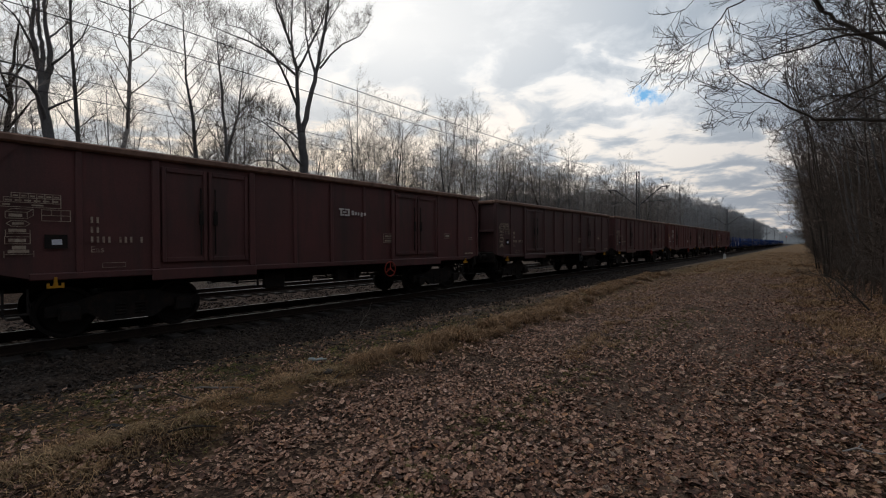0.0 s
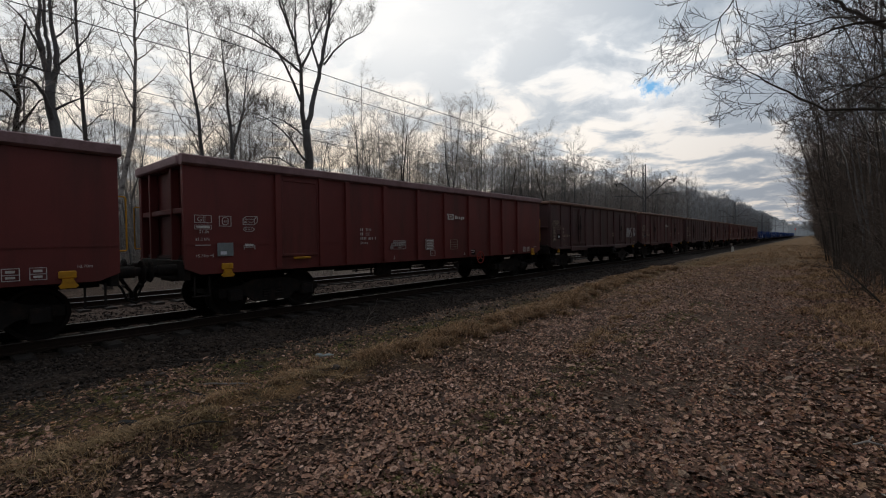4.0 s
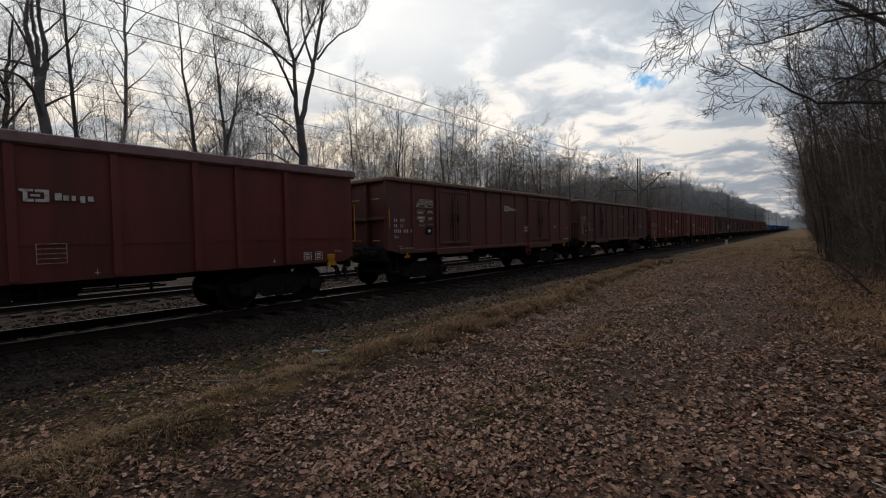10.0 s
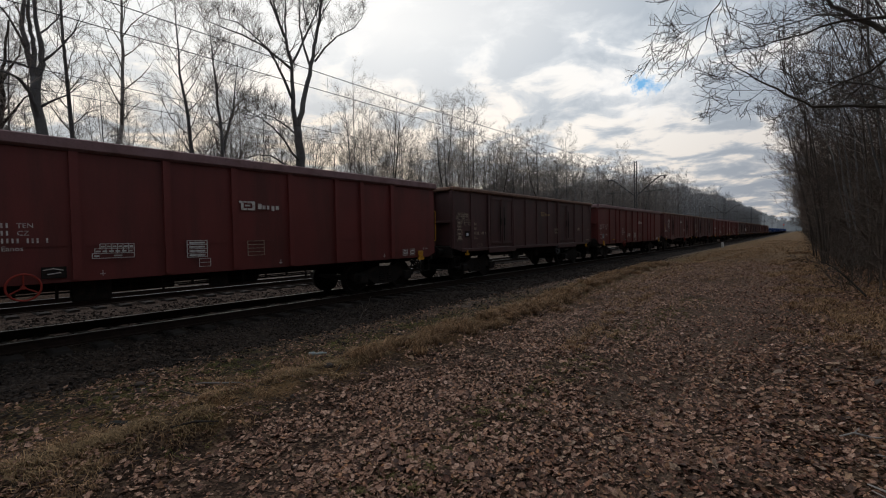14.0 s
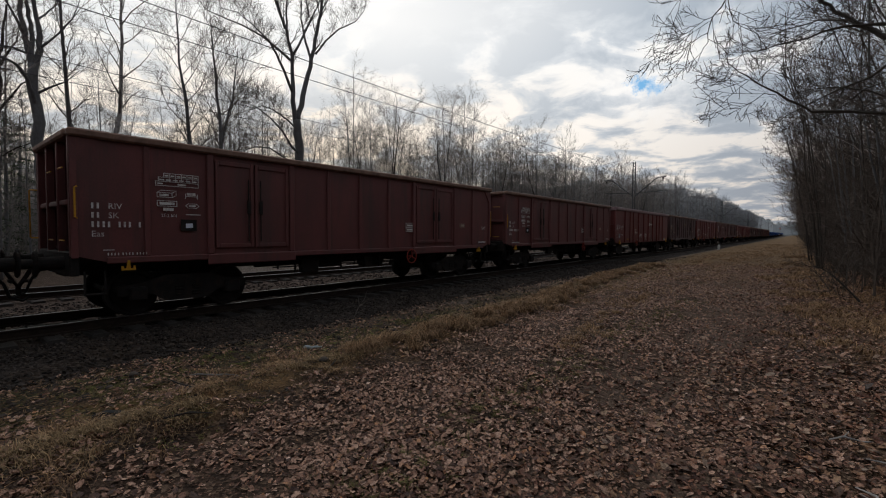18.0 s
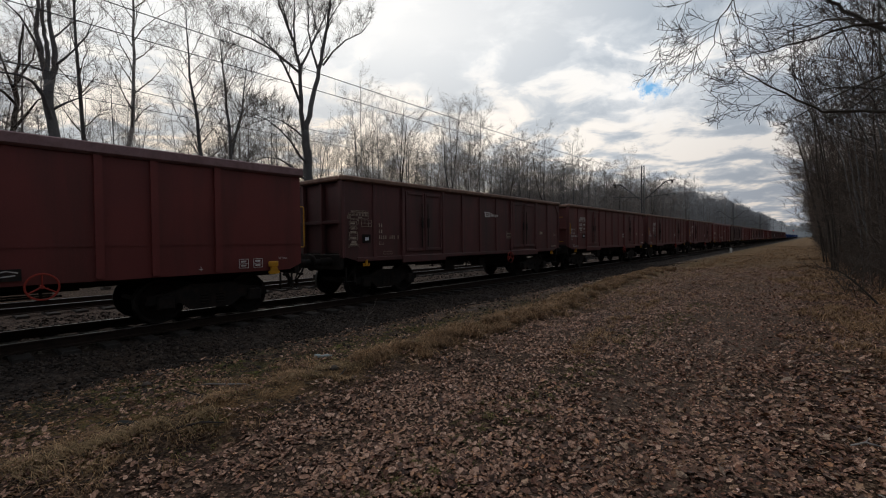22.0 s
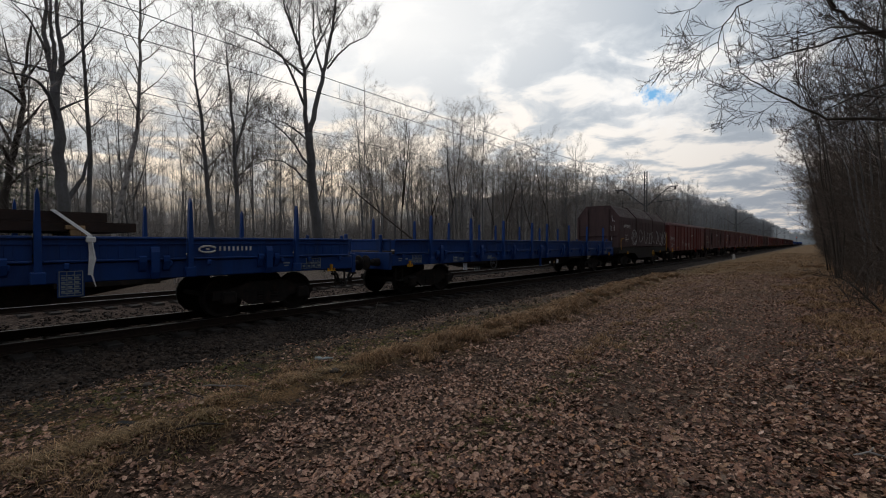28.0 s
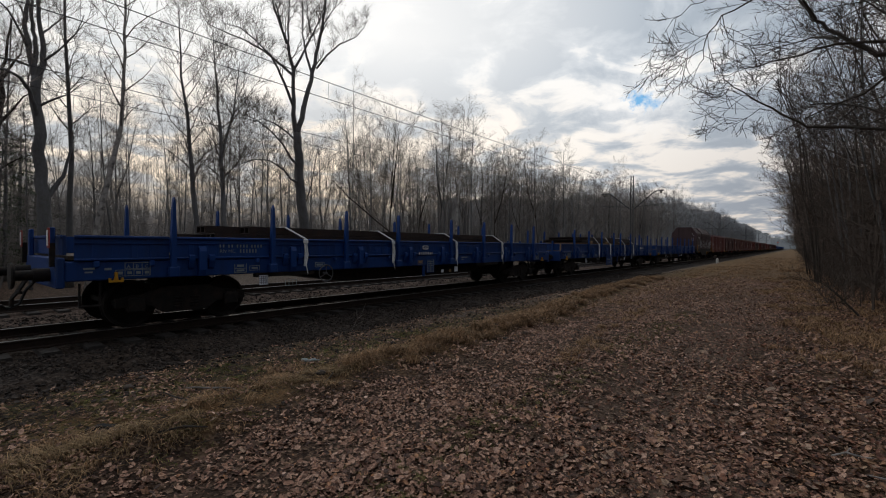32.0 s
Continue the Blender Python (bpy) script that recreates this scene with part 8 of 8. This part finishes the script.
def leaves(name, label, mat, count, seed, x0, x1, sparse, size=1.0, lobed=0.25, reach=27.0):
    rng = np.random.RandomState(seed)
    outlines = [[leaf_outline(rng, lob) for _ in range(24)] for lob in (False, True)]
    V, F = [], []
    n = 0
    while n < count:
        x = rng.uniform(x0, x1)
        s = 0.15 + reach * rng.rand() ** 1.8
        far = rng.rand()
        if far < 0.16:
            x, s = rng.normal(-1.5, 5.5), rng.normal(-2.0, 3.5) if far < 0.06 else rng.uniform(0, 16)
            if x < -8 or x > 9:
                continue
        else:
            x, s = x + rng.normal(0, 0.35), s + rng.normal(0, 0.3) - (0.8 * rng.rand() if s < 1.2 else 0)
        d = math.hypot(x, s)
        dens = 1.0
        if sparse:
            dens = 1.0 if x > bank_at(s) + 0.5 else 0.42 if x > bank_at(s) + 0.12 else 0.22 if x < bank_at(s) - 0.3 else 0.08 if s < 5 else 0.25
            if x > -0.7:
                dens = 0.7
            if -1.5 < x < -0.8 or -3.2 < x < -2.7:
                dens = 0.72
        dens *= 0.10 + 1.2 * max(0, 0.5 + 0.9 * noise.noise((x * 0.9, s * 0.7, 2.0 + seed)) + 0.7 * noise.noise((x * 3.1, s * 2.6, 8.0 + seed)))
        if -7.0 < x < -3.0 and 0 < s < 9:
            dens *= 1 - 0.92 * hollow(x, s) ** 0.6
        if rng.rand() > dens:
            continue
        L = size * (0.006 + 0.019 * rng.rand() ** 1.6 + (0.016 * rng.rand() if rng.rand() < 0.14 else 0)) * (1 + 0.010 * d)
        a = rng.uniform(0, 6.283)
        z = ground_z(x, s) + rng.uniform(0.0, 0.024) + 0.006
        t1, t2, cup = rng.uniform(-0.55, 0.55), rng.uniform(-0.55, 0.55), rng.uniform(-0.25, 0.75)
        c, sn = math.cos(a), math.sin(a)
        b = len(V)
        n += 1
        if d > 7 or s < 0:
            W = L * rng.uniform(0.5, 0.85)
            for u, w, h in ((-L, 0, 0), (0, W, cup * W), (L, 0, 0.2 * L), (0, -W, 0.3 * cup * W)):
                V.append((x + c * u - sn * w, s + sn * u + c * w, z + h + t1 * u + t2 * w))
            F.append((b, b + 3, b + 2, b + 1))
            continue
        rim = outlines[int(rng.rand() < lobed)][rng.randint(24)]
        k = rng.uniform(0.75, 1.15)
        m = len(rim)
        V.append((x, s, z))
        roll = rng.uniform(-0.5, 0.5)
        for u, w in rim:
            h = cup * (0.35 * u * u + w * w) * L + roll * u * w * L
            u, w = u * L, w * L * k
            V.append((x + c * u - sn * w, s + sn * u + c * w, z + h + t1 * u + t2 * w))
        if d < 4.2:
            F += [(b, b + 1 + q, b + 1 + (q + 1) % m) for q in range(m)]
        else:
            F += [(b, b + 1 + q, b + 1 + (q + 1) % m, b + 1 + (q + 2) % m) for q in range(0, m, 2)]
    scatter(name, label, mat, V, F, "leaves")


def grass(name, label, mat, patches, count, h0, h1, seed):
    rng = random.Random(seed)
    V, F = [], []
    for i in range(count):
        x0, x1, s0, s1, p = patches[i % len(patches)]
        s = s0 + (s1 - s0) * rng.random() ** p
        x = rng.gauss((x0 + x1) / 2, (x1 - x0) / 3.2)
        # blades gather in tufts
        tx, ts = round(x / 0.22) * 0.22 + 0.1 * math.sin(7 * s), round(s / 0.25) * 0.25
        x, s = x + (tx - x) * 0.6, s + (ts - s) * 0.6
        if noise.noise((x * 1.1, s * 0.8, 4.0 + seed)) + 0.35 < rng.random() * 0.75:
            continue
        x += bend(s)
        z = ground_z(x, s) - 0.01
        h = rng.uniform(h0, h1)
        a = rng.uniform(0, 6.283)
        lean = rng.uniform(0.5, 1.9)
        dx, dy = math.cos(a), math.sin(a)
        w = rng.uniform(0.002, 0.0045) * (1 + 0.05 * s)
        b = len(V)
        V += [(x - dy * w, s + dx * w, z), (x + dy * w, s - dx * w, z),
              (x + dx * h * 0.35 * lean - dy * w * 0.8, s + dy * h * 0.35 * lean + dx * w * 0.8, z + h * 0.5), (x + dx * h * 0.35 * lean + dy * w * 0.8, s + dy * h * 0.35 * lean - dx * w * 0.8, z + h * 0.5),
              (x + dx * h * lean, s + dy * h * lean, z + h * (1.0 - 0.42 * lean))]
        F += [(b, b + 1, b + 3, b + 2), (b + 2, b + 3, b + 4)]
    scatter(name, label, mat, V, F, "grass")


def stones():
    rng = np.random.RandomState(9)
    V, F = [], []
    octa = [(1, 0, 0), (-1, 0, 0), (0, 1, 0), (0, -1, 0), (0, 0, 1), (0, 0, -1)]
    tri = [(0, 2, 4), (2, 1, 4), (1, 3, 4), (3, 0, 4), (2, 0, 5), (1, 2, 5), (3, 1, 5), (0, 3, 5)]
    cube = [(x, y, z) for x in (-0.7, 0.7) for y in (-0.7, 0.7) for z in (-0.7, 0.7)]
    cf = [(0, 1, 3, 2), (4, 6, 7, 5), (0, 4, 5, 1), (2, 3, 7, 6), (0, 2, 6, 4), (1, 5, 7, 3)]
    bx, bz = [p[0] for p in BED][::-1], [p[1] for p in BED][::-1]
    for i in range(18000):
        s = -1.5 + 34 * rng.rand() ** 1.5
        x = rng.uniform(-9.7, -7.1) if i % 4 else rng.uniform(-14.9, -11.9)
        if i % 11 == 0:
            x = rng.uniform(-8.0, -5.8)
        z = max(float(np.interp(x, bx, bz)) if x < -7.55 else -9, ground_z(x, s) if x > -8.6 else -9)
        r = rng.uniform(0.018, 0.042)
        vs, fs = (octa, tri) if i % 2 else (cube, cf)
        a = rng.uniform(0, 6.283)
        c, sn = math.cos(a), math.sin(a)
        k = rng.uniform(0.6, 1.15, (len(vs), 3)) * r
        k[:, 2] *= 0.8
        b = len(V)
        for (u, w, h), q in zip(vs, k):
            u, w, h = u * q[0], w * q[1], h * q[2]
            V.append((x + bend(s) + c * u - sn * w, s + sn * u + c * w, z + 0.012 + h + 0.3 * u * (1 if i % 3 else -1)))
        F += [tuple(b + j for j in f) for f in fs]
    scatter("ballast_stones", "loose dark crushed stones on the ballast shoulder", M_STONE, V, F, "stones")


def tangles(name, label, mat, centres, per, h0, h1, seed, lie=None):
    """Bent-over dry blades in tangled tufts round the given centres."""
    rng = random.Random(seed)
    V, F = [], []
    for cx, cs, r in centres:
        for k in range(max(4, int(26 * r))):
            rx, rs = cx + rng.gauss(0, r * 0.7), cs + rng.gauss(0, r * 1.1)
            comb = rng.uniform(0, 6.283) if lie is None else rng.gauss(lie, 0.9)
            for q in range(per):
                x, s = rx + rng.gauss(0, 0.05), rs + rng.gauss(0, 0.05)
                x += bend(s)
                z = ground_z(x, s) - 0.01
                h = rng.uniform(h0, h1)
                a = comb + rng.gauss(0, 0.8)
                dx, dy = math.cos(a), math.sin(a)
                w = rng.uniform(0.0015, 0.003) * (1 + 0.08 * s)
                b = len(V)
                lean = rng.uniform(0.5, 1.2)
                for u, up, ww in ((0, 0, w), (0.25 * lean, 0.45, w), (0.7 * lean, 0.62, 0.8 * w), (1.15 * lean, 0.40 * rng.uniform(0.2, 1.6), 0.3 * w)):
                    V += [(x + dx * h * u - dy * ww, s + dy * h * u + dx * ww, z + h * up), (x + dx * h * u + dy * ww, s + dy * h * u - dx * ww, z + h * up)]
                F += [(b, b + 1, b + 3, b + 2), (b + 2, b + 3, b + 5, b + 4), (b + 4, b + 5, b + 7, b + 6)]
    scatter(name, label, mat, V, F, "grass")


rng_bank = random.Random(29)
BANK = [(-5.0, 1.9, 0.3), (-5.6, 3.4, 0.3), (-2.5, 5.7, 0.25), (-2.6, 6.5, 0.25), (-2.8, 7.4, 0.3), (-3.0, 9.0, 0.35), (-3.4, 11.5, 0.4), (-3.8, 13.6, 0.5), (-4.2, 0.45, 0.5), (-4.2, 0.9, 0.5), (-4.9, 3.4, 0.3), (-4.75, 3.85, 0.25), (-5.0, 4.4, 0.25), (-5.4, 2.6, 0.2)]
RIDGE = []
s = 4.0
while s < 24:
    if s < 11 or noise.noise((s * 0.9, 3.0, 1.0)) > -0.22:
        RIDGE.append((bank_at(s) + rng_bank.gauss(0, 0.07), s, 0.15 + 0.012 * s))
    s += 0.22 + 0.03 * s
rng_edge = random.Random(19)
EDGE = []
for _ in range(60):
    s = 7.5 + 32 * rng_edge.random() ** 1.2
    EDGE.append((rng_edge.uniform(-0.9 if s > 11 else 0.0, 1.7), s, rng_edge.uniform(0.15, 0.4) * (1 + 0.02 * s)))
leaves("leaf_litter", "brown fallen leaves strewn over the path", M_LEAF, 175000, 5, -7.4, 2.6, True)
leaves("rusty_leaves", "rust-coloured fallen leaves along the thicket", M_LEAF_RED, 42000, 6, -1.4, 2.6, False)
leaves("oak_leaves", "large lobed oak leaves lying beside the thicket", M_LEAF_OAK, 9000, 7, -1.3, 2.4, False, 1.75, 0.75, 7.0)
tangles("bank_grass", "tangled straw-coloured grass tufts on the verge bank", M_STRAW, RIDGE, 125, 0.08, 0.25, 11, -0.6)
HUMP = [(-4.25 + 0.12 * math.sin(2.1 * i) + 0.012 * i, 0.15 + 0.105 * i, 0.17) for i in range(14) if i % 5] + [(-4.55 + 0.15 * math.sin(1.7 * i), 2.75 + 0.22 * i, 0.12) for i in range(6)]
tangles("hump_grass", "matted olive and straw grass hump on the verge", M_HAY, HUMP, 60, 0.04, 0.12, 14)
MOSSY = [(-6.3, 1.64, 0.28), (-6.1, 1.9, 0.2), (-4.0, 1.62, 0.2), (-5.95, 3.36, 0.3), (-5.7, 3.0, 0.2), (-5.6, 4.0, 0.25), (-6.0, 5.9, 0.5), (-5.8, 7.0, 0.5), (-6.3, 4.6, 0.3), (-6.5, 2.6, 0.25), (-4.55, 2.0, 0.15)]
tangles("moss_cushions", "bright green moss and short grass cushions on the verge", M_CUSHION, MOSSY, 70, 0.012, 0.05, 15)
RUST = [(-4.55, 1.85, 0.12), (-4.72, 2.75, 0.22), (-4.8, 3.1, 0.2)]
tangles("rusty_grass", "reddish dry grass tufts on the verge bank", M_STRAW, RUST, 60, 0.05, 0.13, 16)
tangles("path_grass", "low tufts of straw grass on the path", M_STRAW, BANK, 36, 0.05, 0.14, 12)
tangles("edge_grass", "golden dry grass tufts along the path edge", M_STRAW, EDGE, 24, 0.06, 0.2, 13)
grass("dry_grass", "straw-coloured dry grass beside the path", M_STRAW, [(-5.6, -4.2, 8, 45, 1.2), (-0.1, 1.6, 9, 45, 1.3), (-4.2, -2.0, 10, 50, 1.2), (-4.2, 1.4, 18, 70, 1.2), (-5, 1, 25, 90, 1.0)], 44000, 0.05, 0.18, 2)
grass("green_grass", "short green grass and moss on the verge", M_MOSS, [(-7.2, -4.8, 0.5, 14, 1.3), (-6.6, -5.0, 1, 9, 1.2), (-2.4, -1.8, 1.5, 12, 1.2)], 27000, 0.02, 0.08, 3)


def stalks():
    """Broken stalks and bark bits strewn over the verge."""
    rng = random.Random(61)
    for name, label, mat, count in (("dead_stalks", "dark broken stalks and bark bits on the verge", M_DARKBARK, 9000), ("straw_bits", "pale straw bits lying on the verge soil", M_STRAW, 6000)):
        shape = Shape()
        for i in range(count):
            s = 0.3 + 13 * rng.random() ** 1.5
            x = rng.uniform(-7.3, bank_at(s) + 0.5)
            z = ground_z(x, s) + rng.uniform(0.004, 0.02)
            a = rng.uniform(0, 6.283)
            way = Vector((math.cos(a), math.sin(a), rng.uniform(-0.1, 0.35))).normalized()
            p = Vector((x, s, z))
            spike(shape, p, p + way * rng.uniform(0.03, 0.13), way, rng.uniform(0.002, 0.006))
        tagged(part(name, shape.mesh(name, mat)), label, "litter", kind="stuff")


stalks()
stones()


# ---- motion of the train
def motions():
    for ob, front, length in TRAIN:
        rows = []
        for i in range(17):
            t = 2.0 * i
            s = train_at(t) + front
            mid = s - length / 2
            turn = heading(mid)
            x = TRACK_X + bend(mid) - math.sin(radians(turn)) * length / 2
            rows.append((t, pose(x, s, 0, 0, 0, turn)))
        walk(ob, rows)
    # the wheels roll without slip; all wheelsets of a side of the bogie share their turn
    for dy, name in ((-0.9, "rear"), (0.9, "front")):
        sets = [o for o in scene.objects if o.name.split(".")[0] == "wheelset" and abs(o.location.y - dy) < 0.01]
        rows = [(i / 15, Matrix.Translation((0, dy, 0.46)) @ Matrix.Rotation(-(train_at(i / 15) - train_at(0)) / 0.46, 4, "X")) for i in range(481)]
        walk(sets[0], rows)
        source = sets[0].animation_data
        for o in sets[1:]:
            o.rotation_mode = "QUATERNION"
            data = o.animation_data_create()
            data.action = source.action
            data.action_slot = source.action_slot


motions()
